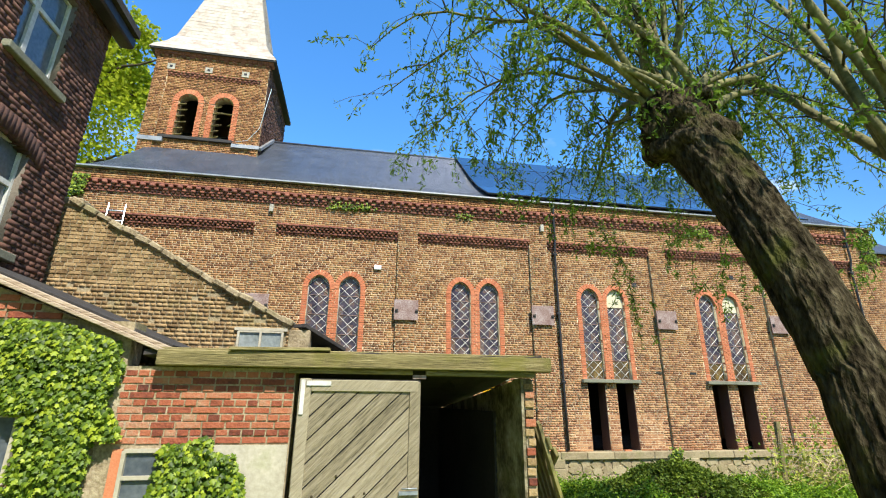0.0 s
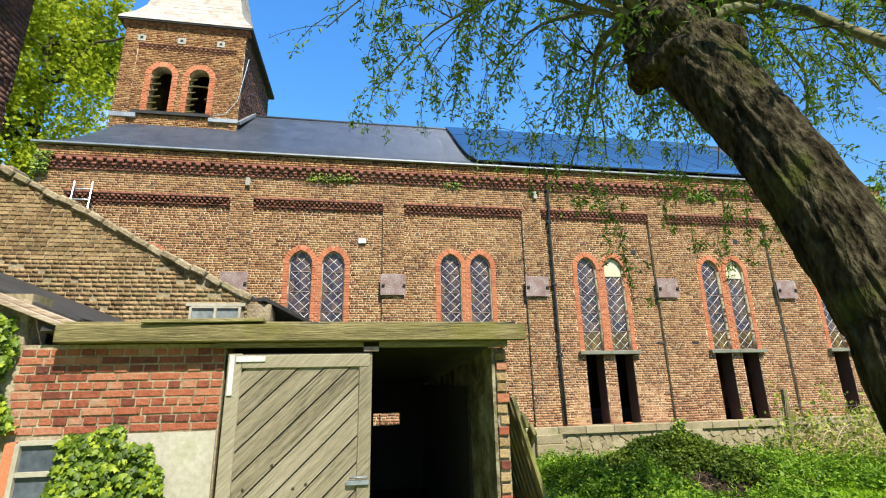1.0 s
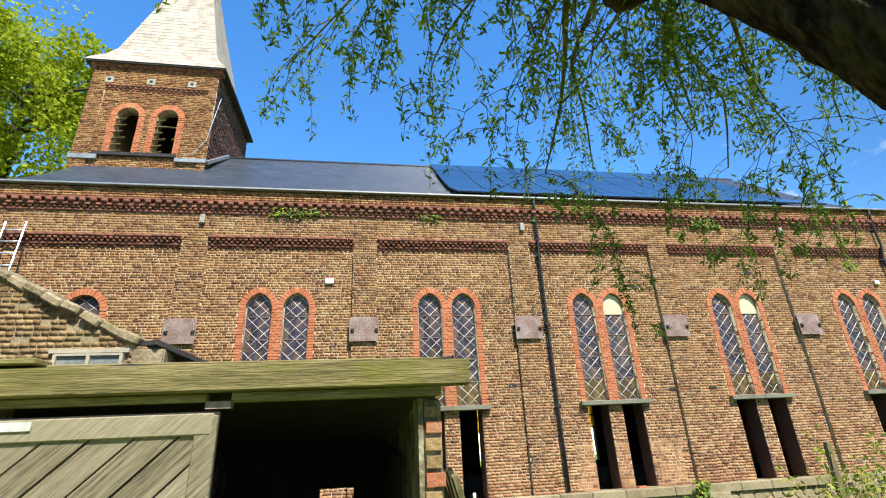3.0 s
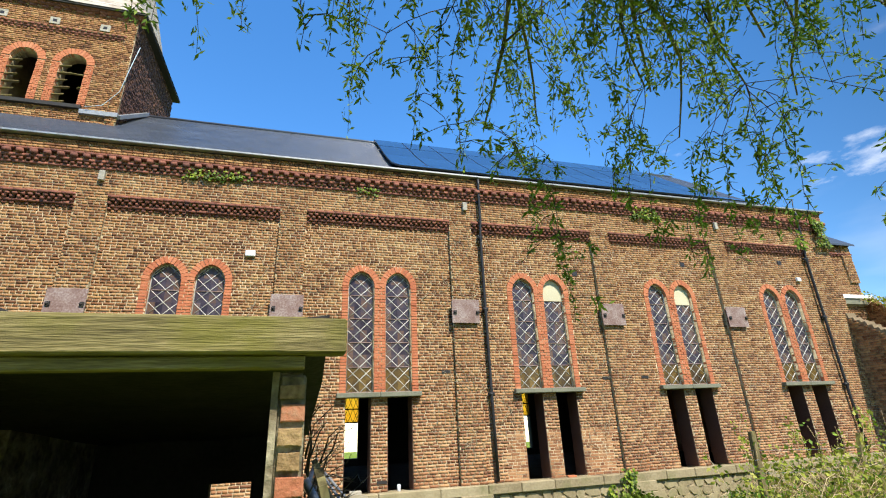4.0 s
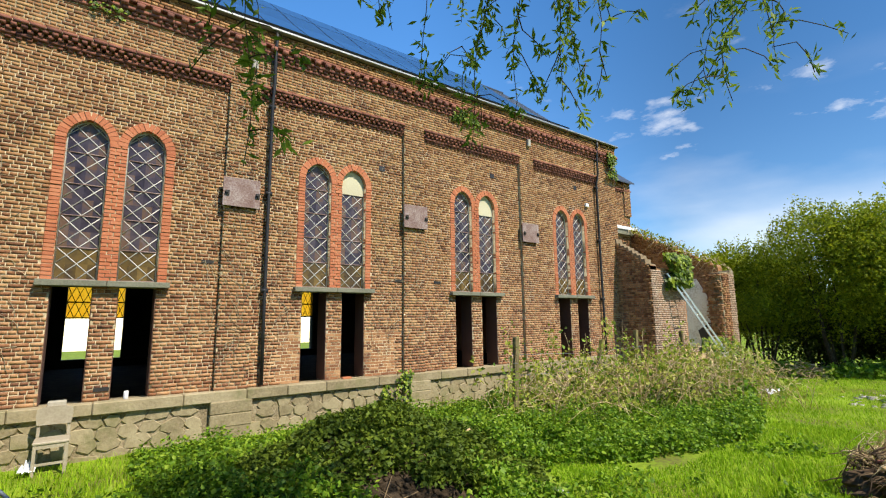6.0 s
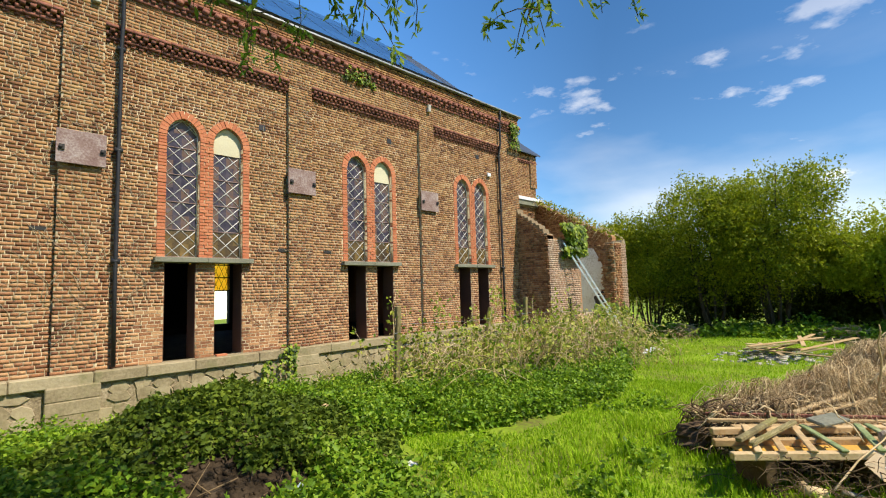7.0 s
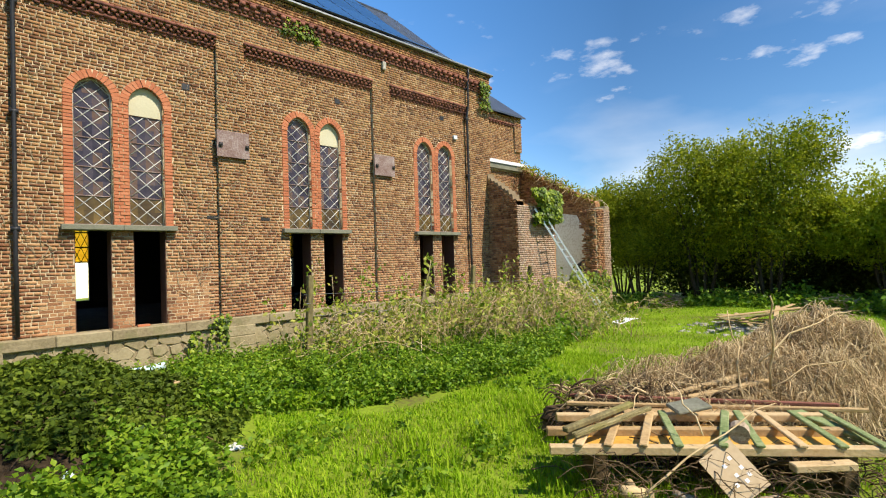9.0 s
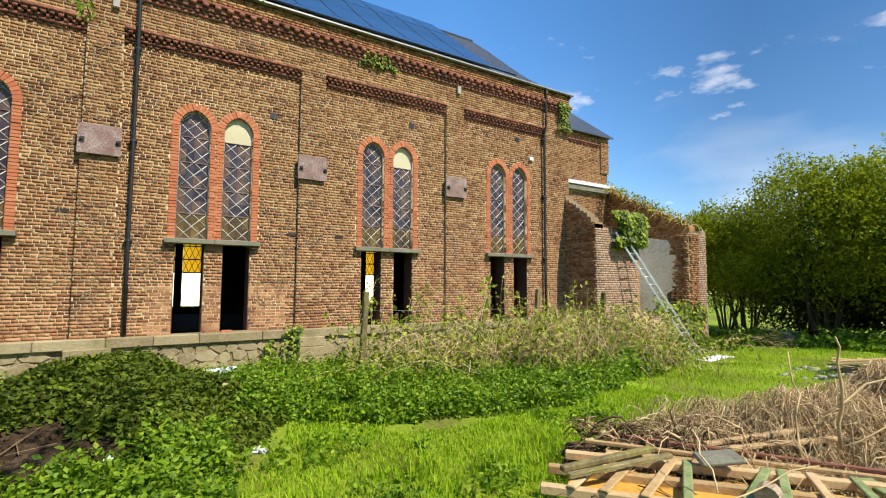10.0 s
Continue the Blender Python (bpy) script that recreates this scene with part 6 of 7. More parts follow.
blades(9000, 1.0, 6.0, 8.5, 12.35, 0.10, "grass", "short thin grass along the plinth", free, M_GRASS)
blades(9000, 7.0, 10.5, 2.2, 5.6, 0.13, "grass", "tall grass tufts round the timber pile", lambda x, y: ~nettle_here(x, y) & (np.array([noise.noise((a * 2, b * 2, 2.2)) for a, b in zip(x, y)]) > 0.12), M_GRASS)


def nettles(name, label, n, x0, x1, y0, y1, height, size, mat_, keep_fn, stems=True):
    """Upright weeds: a stem and pairs of toothed leaves up to its tip."""
    x, y = np.random.uniform(x0, x1, n), np.random.uniform(y0, y1, n)
    k = keep_fn(x, y)
    x, y = x[k], y[k]
    n = len(x)
    z = gz_many(x, y)
    var = np.array([noise.noise((a * 0.8, b * 0.8, 6.0)) for a, b in zip(x, y)])
    var2 = np.array([noise.noise((a * 2.6, b * 2.6, 16.0)) for a, b in zip(x, y)])
    h = height * np.maximum(0.25, 0.8 + 0.8 * var + 0.8 * var2) * np.random.uniform(0.6, 1.25, n)
    P, S = [], []
    for j in range(9):
        t = (j + 1) / 9
        ang_ = np.random.uniform(0, 6.283, n)
        r = 0.015 + 0.05 * np.random.rand(n)
        P.append(np.stack([x + r * np.cos(ang_), y + r * np.sin(ang_), z + h * t], 1))
        S.append(np.full(n, size * (1.15 - 0.5 * abs(t - 0.55))))
    P, S = np.concatenate(P), np.concatenate(S)
    return tagged(leaves(name, P, S, mat_, None, slim=0.6, down=0.3, flat=0.35), label, "weeds", kind="stuff")


nettles("nettles", "dense dark green nettles over the earth mound and verge", 27000, 4.0, 13.0, 4.6, 11.8, 0.30, 0.057, M_NETTLE, nettle_here)
nettles("nettles", "nettles farther along the wall", 3000, 13.0, 18.5, 7.0, 11.8, 0.42, 0.11, M_NETTLE, nettle_here)
nettles("weeds", "low weeds in the lawn", 900, 6.5, 11, 4.6, 7.2, 0.16, 0.058, M_NETTLE, lambda x, y: np.array([noise.noise((a * 1.5, b * 1.5, 12.0)) for a, b in zip(x, y)]) > 0.22)
nettles("weeds", "weeds at the foot of the hedge", 2400, 22.5, 26.5, -3, 12.5, 0.5, 0.15, M_NETTLE, lambda x, y: x > 24.4 - 0.25 * (7 - y).clip(0, 9))
nettles("weeds", "weeds at the foot of the ruin", 500, 17.6, 22.8, 10.0, 11.3, 0.45, 0.12, M_IVY, lambda x, y: x > 0)
nettles("weeds", "weeds between shed and wall", 700, 2.4, 4.6, 6.0, 9.5, 0.18, 0.07, M_NETTLE, lambda x, y: x > 0)

nettles("weeds", "small-leaved ground ivy over the earth mound", 7500, 3.9, 7.8, 6.2, 10.0, 0.13, 0.06, M_GROUNDIVY, lambda x, y: (((x - 5.7) / 0.42) ** 2 + ((y - 6.8) / 0.42) ** 2 > 1 + 2.6 * np.array([noise.noise((a * 2.2, b * 2.2, 3.0)) for a, b in zip(x, y)])) & ((x - MOUND[0]) ** 2 + (y - MOUND[1]) ** 2 < 3.6))
# bramble thicket along the old fence
th = thing("bramble_thicket", "tangled dry bramble thicket with sparse yellow-green leaves", "bramble", at=(12.5, 9.4, -0.1))
inv = Matrix.Translation((12.5, 9.4, -0.1)).inverted()
lines, lp = [], []
random.seed(31)
for k in range(1000):
    x = random.triangular(8.9, 17.2, 14.2)
    y = random.gauss(9.2 - 0.08 * (x - 9), 0.6)
    z = ground_z(x, y)
    L, a = random.uniform(0.7, 1.9), random.uniform(0, 6.28)
    hgt = random.uniform(0.25, 1.0) * (1.0 + 0.7 * noise.noise((x * 1.1, y * 1.1, 21.0))) * (0.65 + 0.5 * smooth_step(x, 9.5, 13.0) - 0.6 * smooth_step(x, 14.8, 17.2))
    pts = [Vector((x + L * t * math.cos(a), y + L * t * math.sin(a) * 0.7, z + hgt * 4 * t * (1 - t) * 0.9 + 0.25 * t + 0.05 * noise.noise((k, t * 4, 0)))) for t in np.linspace(0, 1, 7)]
    lines.append((pts, [random.choice((0.004, 0.006, 0.009)) * (1 - 0.11 * i) for i in range(7)]))
    for _ in range(random.choice((0, 3, 8, 14))):
        i = random.randint(1, 5)
        lp.append(tuple(pts[i].lerp(pts[i + 1], random.random()) + Vector((random.gauss(0, 0.06), random.gauss(0, 0.06), random.gauss(0.02, 0.05)))))
for k in range(46):      # upright leafy shoots
    x = random.uniform(8.9, 17.5)
    y = random.gauss(9.5 - 0.08 * (x - 9), 0.4)
    z = ground_z(x, y)
    e = Vector((x + random.uniform(-0.4, 0.4), y + random.uniform(-0.2, 0.2), z + random.uniform(1.0, 1.9)))
    pts = wander((x, y, z), e, 7, 0, 0.05, k)
    lines.append((pts, [0.009 - 0.001 * i for i in range(7)]))
    for _ in range(26):
        i = random.randint(2, 5)
        lp.append(tuple(pts[i].lerp(pts[i + 1], random.random()) + Vector((random.gauss(0, 0.05), random.gauss(0, 0.05), random.gauss(0, 0.04)))))
b = rods("cane_tangle", lines, M_DEADWOOD, None, 4)
tagged(b, kind="stuff")
b.parent, b.matrix_parent_inverse = th, inv
f = leaves("foliage", np.array(lp), 0.09, M_BRAMBLE, None, slim=0.6, kind="stuff")
f.parent, f.matrix_parent_inverse = th, inv
lp2 = np.array(lp)[np.random.rand(len(lp)) < 0.45]
f = leaves("foliage", lp2 + np.random.normal(size=lp2.shape) * 0.06, 0.08, M_NETTLE, None, slim=0.6, kind="stuff")
f.parent, f.matrix_parent_inverse = th, inv

# fence posts with wire
POSTS = [((9.33, 9.3), 1.55, (0.05, 0.0)), ((11.5, 9.35), 1.5, (0.38, 0.05)), ((13.3, 9.5), 1.58, (0.08, 0.0)), ((15.5, 9.6), 1.5, (0.12, 0.02))]
for (x, y), h, lean in POSTS:
    z = ground_z(x, y)
    p = thing("fence_post", "weathered grey wooden fence post among brambles", "fence post", "posts of the old fence", at=(x, y, z))
    m = Matrix.Translation((0, 0, -0.1)) @ Vector((lean[0], lean[1], 1.0)).to_track_quat("Z", "Y").to_matrix().to_4x4()
    box("post", (-0.045, -0.045, 0), (0.045, 0.045, h - z + 0.05), M_MOSSWOOD, p, "", 0.01, m)
    rods("staple", [([(-0.05, -0.05, h * 0.7), (0.05, -0.05, h * 0.7)], [0.004, 0.004])], M_STEEL, p, 4)
for z in (1.2, 0.85):
    w = thing("fence_wire", "slack rusty fence wire", "wire", "wires of the old fence", at=(9.3, 9.3, z))
    pts = [Vector((2.1 * k, 0.07 * k, -0.06 * (k % 2) - 0.02 * k)) for k in range(4)]
    rods("strand", [(pts, [0.003] * 4)], M_STEEL, w, 4)


# ---- ruined sacristy ----
random.seed(8), np.random.seed(8)
ruin = thing("ruin", "roofless ruined brick sacristy with broken wall tops", "ruin", at=(20.5, 12, -0.3))
RY = 11.35
def ragged(pts, n, amp, seed):
    """Steps and bites along the line between points."""
    out = []
    for (a, b), (c, d_) in zip(pts, pts[1:]):
        for i in range(n):
            t = i / n
            z = b + (d_ - b) * t
            out.append((a + (c - a) * t, z + amp * noise.noise((seed, (a + (c - a) * t) * 3.1, 0))))
            out.append((a + (c - a) * (t + 0.8 / n), z + amp * noise.noise((seed, (a + (c - a) * t) * 3.1, 0))))
    out.append(pts[-1])
    return out
west_top = ragged([(12.62, 4.42), (RY, 3.42)], 9, 0.10, 1.0)
under(prism("west_wall", [(RY, -0.6), (12.62, -0.6)] + west_top, "x", 17.5, 17.85, M_RUIN, None, "side wall with a stepped broken top"), ruin)
under(brick_skin("west_bricks", courses(lambda z: [(-12.6, -RY if z < 3.38 else -RY - (z - 3.38) * 1.25)], -0.3, 4.35, 0.068), Matrix.Translation((17.5, 0, 0)) @ pose(0, 0, 0, 0, 0, -90), M_BRICK, None), ruin)
front_top = ragged([(17.5, 3.42), (18.7, 3.34), (19.55, 3.05)], 6, 0.12, 3.0)
under(prism("front_wall", [(19.55, -0.6), (17.5, -0.6)] + front_top, "y", RY, RY + 0.35, M_BRICK, None, "sunlit front wall"), ruin)
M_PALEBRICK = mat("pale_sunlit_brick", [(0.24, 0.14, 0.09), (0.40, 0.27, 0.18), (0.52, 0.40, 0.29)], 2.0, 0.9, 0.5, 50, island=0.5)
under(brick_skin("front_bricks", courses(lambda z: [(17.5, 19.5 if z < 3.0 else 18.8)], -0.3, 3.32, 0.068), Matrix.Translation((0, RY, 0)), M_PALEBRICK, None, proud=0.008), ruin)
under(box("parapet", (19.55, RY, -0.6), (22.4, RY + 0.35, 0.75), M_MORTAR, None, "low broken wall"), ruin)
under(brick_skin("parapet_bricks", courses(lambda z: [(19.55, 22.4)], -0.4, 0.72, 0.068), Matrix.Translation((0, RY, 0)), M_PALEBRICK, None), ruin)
pier_top = ragged([(22.3, 3.45), (23.4, 3.5)], 4, 0.15, 6.0)
under(prism("corner_pier", [(23.4, -0.6), (22.3, -0.6)] + pier_top, "y", RY, RY + 0.4, M_MORTAR2, None, "broken corner pier"), ruin)
under(brick_skin("pier_bricks", courses(lambda z: [(22.3 + random.uniform(0, 0.12), 22.85)], -0.3, 3.4, 0.068), Matrix.Translation((0, RY, 0)), M_BRICK, None, proud=0.05, depth=0.1), ruin)
under(brick_skin("pier_bricks", courses(lambda z: [(-RY - 0.4 - random.uniform(0, 0.25), -RY)], -0.3, 3.4, 0.075), Matrix.Translation((22.3, 0, 0)) @ pose(0, 0, 0, 0, 0, -90), M_BRICK, None, proud=0.09, depth=0.1, drop=0.12), ruin)
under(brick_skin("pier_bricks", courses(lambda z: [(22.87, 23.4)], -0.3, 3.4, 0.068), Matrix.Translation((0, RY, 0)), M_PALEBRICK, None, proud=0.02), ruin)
east_top = ragged([(15.4, 5.75), (14.2, 5.0), (RY + 0.4, 3.7)], 9, 0.18, 9.0)
under(prism("east_wall", [(RY + 0.4, -0.6), (15.4, -0.6)] + east_top, "x", 23.1, 23.45, M_BRICK, None, "rising broken end wall"), ruin)
eb = courses(lambda z: [(-15.4 + max(0, 0.0), -RY - 0.4 - max(0, (z - 3.6) * 1.75))], 3.2, 5.6, 0.068)
under(brick_skin("east_bricks", eb, Matrix.Translation((23.1, 0, 0)) @ pose(0, 0, 0, 0, 0, -90), M_BRICK, None), ruin)
under(prism("plaster_patch", [(RY + 0.5, 0.5), (15.3, 0.5), (15.3, 3.5), (13.4, 3.45), (12.6, 3.3), (12.25, 2.6), (12.2, 1.4), (RY + 0.9, 0.9)], "x", 23.07, 23.1, M_WHITE, None, "peeling white plaster"), ruin)
under(box("north_wall", (17.8, 15.05, -0.6), (23.1, 15.4, 3.2), M_WHITE, None, "plastered inner wall"), ruin)
# flat black plate on the plaster: a hole's inner shade as colour
under(prism("wall_hole", [(12.1, 0.95), (12.6, 0.85), (12.7, 1.25), (12.3, 1.5), (12.0, 1.3)], "x", 23.055, 23.069, M_BLACK, None, "flat black plate standing in for the shade of a broken hole"), ruin)
lines = []
for k in range(130):
    t = random.random()
    y = 15.4 - 4.0 * t
    z = 5.75 - 2.1 * t + random.uniform(-0.05, 0.12)
    s = Vector((23.0 + random.uniform(-0.2, 0.3), y, z))
    lines.append((wander(s, s + Vector((random.uniform(-0.7, 0.3), random.uniform(-0.5, 0.5), random.uniform(-0.5, 0.25))), 4, 0.1, 0.1, k), [0.012, 0.01, 0.008, 0.005]))
tagged(under(rods("dry_creeper", lines, M_DEADWOOD, None, 4, "dry creeper stems on the wall top"), ruin), kind="stuff")
ivy("ivy bush spilling over the broken wall", ivy_area(18.0, 19.75, 2.75, 3.9, 0.6, 81), 1100, 0.13, (0, RY - 0.05, 0), 81, thick=0.4)
ivy("ivy at the foot of the ruin", ivy_area(20.2, 23.2, -0.4, 1.1, 0.5, 82), 900, 0.12, (0, RY - 0.05, 0), 82, thick=0.2)
P = np.stack([np.random.uniform(22.6, 23.4, 500), np.random.uniform(11.8, 15.3, 500), np.zeros(500)], 1)
P[:, 2] = 3.75 + (P[:, 1] - 11.8) * 0.55 + np.random.uniform(0, 0.35, 500)
pl = thing("wall_plants", "small green plants on the broken wall top", "plants", kind="stuff", at=(23.2, 13, 4))
f = leaves("foliage", P, 0.13, M_BUSH, None, kind="stuff")
f.parent, f.matrix_parent_inverse = pl, Matrix.Translation((23.2, 13, 4)).inverted()


def ladder(label, a, b, width, rungs, side_dir, material, r=0.02, name="ladder", rung_mat=None, rail=(0.03, 0.07)):
    a, b, s = Vector(a), Vector(b), Vector(side_dir).normalized()
    t = thing(name, label, "ladder", at=a)
    inv_ = Matrix.Translation(a).inverted()
    for k in (-0.5, 0.5):
        o = beam("rail", a + s * width * k, b + s * width * k, rail[0], rail[1], material)
        o.parent, o.matrix_parent_inverse = t, inv_
    for k in range(rungs):
        c = a.lerp(b, (k + 0.7) / (rungs + 0.4))
        o = rods("rung", [([c - s * width * 0.5, c + s * width * 0.5], [r, r])], rung_mat or material, None, 6)
        o.parent, o.matrix_parent_inverse = t, inv_
    return t


ladder("long aluminium ladder leaning against the ruin", (20.15, 9.9, -0.42), (18.5, RY - 0.08, 3.2), 0.4, 15, (1.0, 0.1, 0), M_ALU, 0.014, rail=(0.03, 0.06))
# ladder standing behind the annex
ladder("aluminium ladder end above the annex wall", (-5.6, 11.6, 3.0), (-6.0, 12.4, 6.68), 0.4, 12, (1, 0, 0), M_ALU)
# boards, sheet and heap by the ruin
pb = thing("board_stack", "pale boards leaning at the foot of the ruin", "boards", at=(19.8, 10.9, -0.3))
for k in range(4):
    o = beam("board", (19.0 + 0.25 * k, 11.0 - 0.1 * k, -0.35), (19.2 + 0.28 * k, 11.25 - 0.1 * k, 0.75 - 0.1 * k), 0.3, 0.03, M_NEWWOOD, None, "", 30)
    under(o, pb)
def crumple(name, label, category, cx, cy, w, d_, h, material, seed, zoff=0.0):
    """A crumpled sheet with thickness lying on the ground."""
    n = 14
    t = thing(name, label, category, at=(cx, cy, ground_z(cx, cy)))
    V, F = [], []
    for j in range(n):
        for i in range(n):
            u, v = i / (n - 1) - 0.5, j / (n - 1) - 0.5
            x, y = u * w * (1 + 0.2 * noise.noise((seed, v * 4, 0))), v * d_ * (1 + 0.2 * noise.noise((seed, u * 4, 3)))
            z = ground_z(cx + x, cy + y) - ground_z(cx, cy) + zoff + 0.01 + h * (0.5 + noise.noise((x * 9 / max(w, .2) + seed, y * 6 / max(d_, .2), 0))) * (1 - 2 * max(abs(u), abs(v)) * 0.8)
            V.append((x, y, z))
    F = [(j * n + i, j * n + i + 1, (j + 1) * n + i + 1, (j + 1) * n + i) for j in range(n - 1) for i in range(n - 1)]
    me = bpy.data.meshes.new("sheet")
    me.from_pydata(V, [], F)
    o = link("sheet", me, material, t)
    o.modifiers.new("thick", "SOLIDIFY").thickness = 0.006
    return t
crumple("plastic_sheet", "crumpled white plastic sheet on the grass", "sheet", 19.75, 9.2, 1.3, 0.5, 0.10, M_PLASTIC, 3)
crumple("plastic_bag", "crumpled white plastic bag on the grass", "bag", 7.25, 6.6, 0.15, 0.11, 0.05, M_PAINT, 5)
crumple("blue_wrapper", "small blue wrapper among nettles", "litter", 6.14, 6.57, 0.07, 0.05, 0.05, M_BLUE, 6, 0.04)
pp = thing("plastic_pipe", "pale blue plastic pipe lying in the nettles", "pipe", at=(7.1, 10.92, ground_z(7.1, 10.92) - 0.06))
rods("tube", [([(-0.75, 0.05, 0.3), (0.0, 0.0, 0.33), (0.6, -0.03, 0.37)], [0.055] * 3)], M_BLUE, pp, 10)
lg = thing("dry_branch", "short dry branch sticking out of the nettles", "branch", at=(6.65, 7.75, 0.2))
rods("stick", [([(-0.3, 0.0, 0.12), (0.1, 0.05, 0.2), (0.5, 0.1, 0.32)], [0.03, 0.03, 0.022]), ([(0.1, 0.05, 0.2), (0.25, -0.2, 0.05), (0.3, -0.3, -0.1)], [0.03, 0.05, 0.06])], M_DEADWOOD, lg, 7)
rl = thing("log", "old log at the foot of the ruin", "log", at=(22.6, 10.2, -0.35))
rods("log_body", [([(-0.5, 0, 0.12), (0.6, 0.1, 0.14)], [0.09, 0.09])], M_NEWWOOD, rl, 10)

# ---- chair by the plinth ----
CX, CY = 3.08, 12.1
cz = ground_z(CX, CY)
ch = thing("chair", "old beige wooden chair standing against the plinth", "chair", at=(CX, CY, cz))
box("seat", (-0.2, -0.2, 0.41), (0.2, 0.2, 0.45), M_CHAIR, ch, "", 0.012)
for sx in (-0.17, 0.17):
    for sy in (-0.17, 0.17):
        box("leg", (sx - 0.02, sy - 0.02, 0), (sx + 0.02, sy + 0.02, 0.42 if sy < 0 else 0.8), M_CHAIR, ch, "", 0.005)
prism("backrest", [(-0.19, 0.62), (0.19, 0.62), (0.21, 0.74), (0.2, 0.84), (0.1, 0.87), (-0.1, 0.87), (-0.2, 0.84), (-0.21, 0.74)], "y", 0.13, 0.165, M_CHAIR, ch, "curved beige back board")
box("apron", (-0.18, -0.185, 0.36), (0.18, -0.165, 0.41), M_CHAIR, ch)
for z in (0.14,):
    box("stretcher", (-0.17, -0.18, z), (0.17, -0.16, z + 0.03), M_CHAIR, ch)
crumple("cloth", "white cloth bundle beside the chair", "cloth", 2.85, 12.0, 0.18, 0.2, 0.2, M_PLASTIC, 12, 0.05)
bs = thing("loose_brick", "pale loose block on the opening's ledge", "brick", at=(3.08, 12.55, 0.6))
box("block", (-0.11, -0.07, 0.0), (0.11, 0.09, 0.09), M_PLASTER, bs, "", 0.008)
cn_ = thing("drink_can", "white can on the opening's ledge", "can", at=(3.93, 12.6, 0.6))
rods("can_body", [([(0, 0, 0), (0, 0, 0.005), (0, 0, 0.14), (0, 0, 0.15)], [0.03, 0.035, 0.035, 0.028])], M_PLASTIC, cn_, 12)
b2 = thing("loose_brick", "orange loose brick on the opening's ledge", "brick", at=(7.75, 12.6, 0.6))
box("block", (-0.1, -0.05, 0.0), (0.1, 0.06, 0.06), M_ORANGE, b2, "", 0.006)

# ---- things leaning at the shed's side ----
gt = thing("picket_gate", "mossy wooden picket gate leaning against the shed", "gate", at=(2.45, 5.4, 0.1))
gz_ = Vector((-0.27, 0.0, 1.0)).normalized()
gx_ = Vector((0.0, 1.0, -0.02)).normalized()
gy_ = gz_.cross(gx_)
gm = Matrix(((gx_.x, gy_.x, gz_.x, 2.52), (gx_.y, gy_.y, gz_.y, 4.5), (gx_.z, gy_.z, gz_.z, 0.27), (0, 0, 0, 1)))
inv_g = Matrix.Translation((2.45, 5.4, 0.1)).inverted()
for k in range(9):
    ph = 1.46 + 0.03 * math.sin(k * 2.1)
    o = prism("picket", [(0.125 * k, 0.0), (0.125 * k + 0.075, 0.0), (0.125 * k + 0.075, ph - 0.03), (0.125 * k + 0.0375, ph), (0.125 * k, ph - 0.03)], "y", -0.016, 0.016, M_MOSSWOOD)
    o.matrix_basis = gm
    o.parent, o.matrix_parent_inverse = gt, inv_g
for z in (0.45, 1.18):
    o = box("gate_rail", (-0.03, -0.05, z), (1.14, -0.013, z + 0.12), M_MOSSWOOD, None, "", 0.008, gm)
    o.parent, o.matrix_parent_inverse = gt, inv_g
o = beam("gate_brace", (0.02, -0.07, 1.15), (1.1, -0.07, 0.55), 0.035, 0.1, M_MOSSWOOD)
o.matrix_basis = gm @ o.matrix_basis
o.parent, o.matrix_parent_inverse = gt, inv_g
pole = thing("steel_pole", "grey galvanised steel pole leaning at the shed", "pole", at=(2.75, 5.0, 0.1))
under(rods("tube", [([(2.08, 6.46, 1.5), (2.5, 6.38, 0.8), (2.93, 6.3, 0.05)], [0.03] * 3)], M_STEEL, None, 10), pole)
under(rods("tube", [([(2.1, 6.5, 1.44), (2.2, 7.9, 1.55)], [0.02] * 2)], M_STEEL, None, 8), pole)
for k, (a, b) in enumerate((((2.2, 7.7, 1.5), (3.3, 7.5, 0.05)), ((2.3, 8.2, 1.4), (3.5, 8.0, 0.05)))):
    p2 = thing("steel_rod", "thin steel bar leaning with the wire netting", "rod", "bars by the shed", at=b)
    under(rods("bar", [([a, b], [0.014, 0.014])], M_STEEL, None, 8), p2)
net = thing("wire_netting", "crumpled grey wire netting beside the shed", "netting", at=(3.0, 6.6, 0.1))
lines = []
random.seed(14)
for k in range(30):
    for fam in (0, 1):
        pts = []
        for i in range(9):
            t = i / 8
            u = (k / 30 + (t if fam else -t) * 0.5) % 1.0
            pts.append(Vector((2.12 + 1.1 * t + 0.13 * noise.noise((u * 5, t * 5, 1)), 6.6 + 1.4 * u + 0.15 * noise.noise((u * 5, t * 5, 2)), 1.42 - 1.3 * t + 0.15 * noise.noise((u * 5, t * 5, 3)))))
        lines.append((pts, [0.0028] * 9))
tagged(under(rods("mesh_wire", lines, M_STEEL, None, 3), net), kind="stuff")
cp = thing("dead_creeper", "dead leafless creeper on the shed's side wall", "creeper", at=(2.25, 6.4, 0.1))
lines = []
for k in range(60):
    s = Vector((2.08 + random.uniform(0, 0.1), random.uniform(5.8, 8.8), random.uniform(0.4, 1.65)))
    lines.append((wander(s, s + Vector((random.uniform(0.0, 0.5), random.uniform(-0.7, 0.6), random.uniform(0.0, 0.7))), 6, 0.1, 0.18, k), [0.008, 0.007, 0.006, 0.005, 0.004, 0.002]))
tagged(under(rods("stem_tangle", lines, M_TWIG, None, 4), cp), kind="stuff")
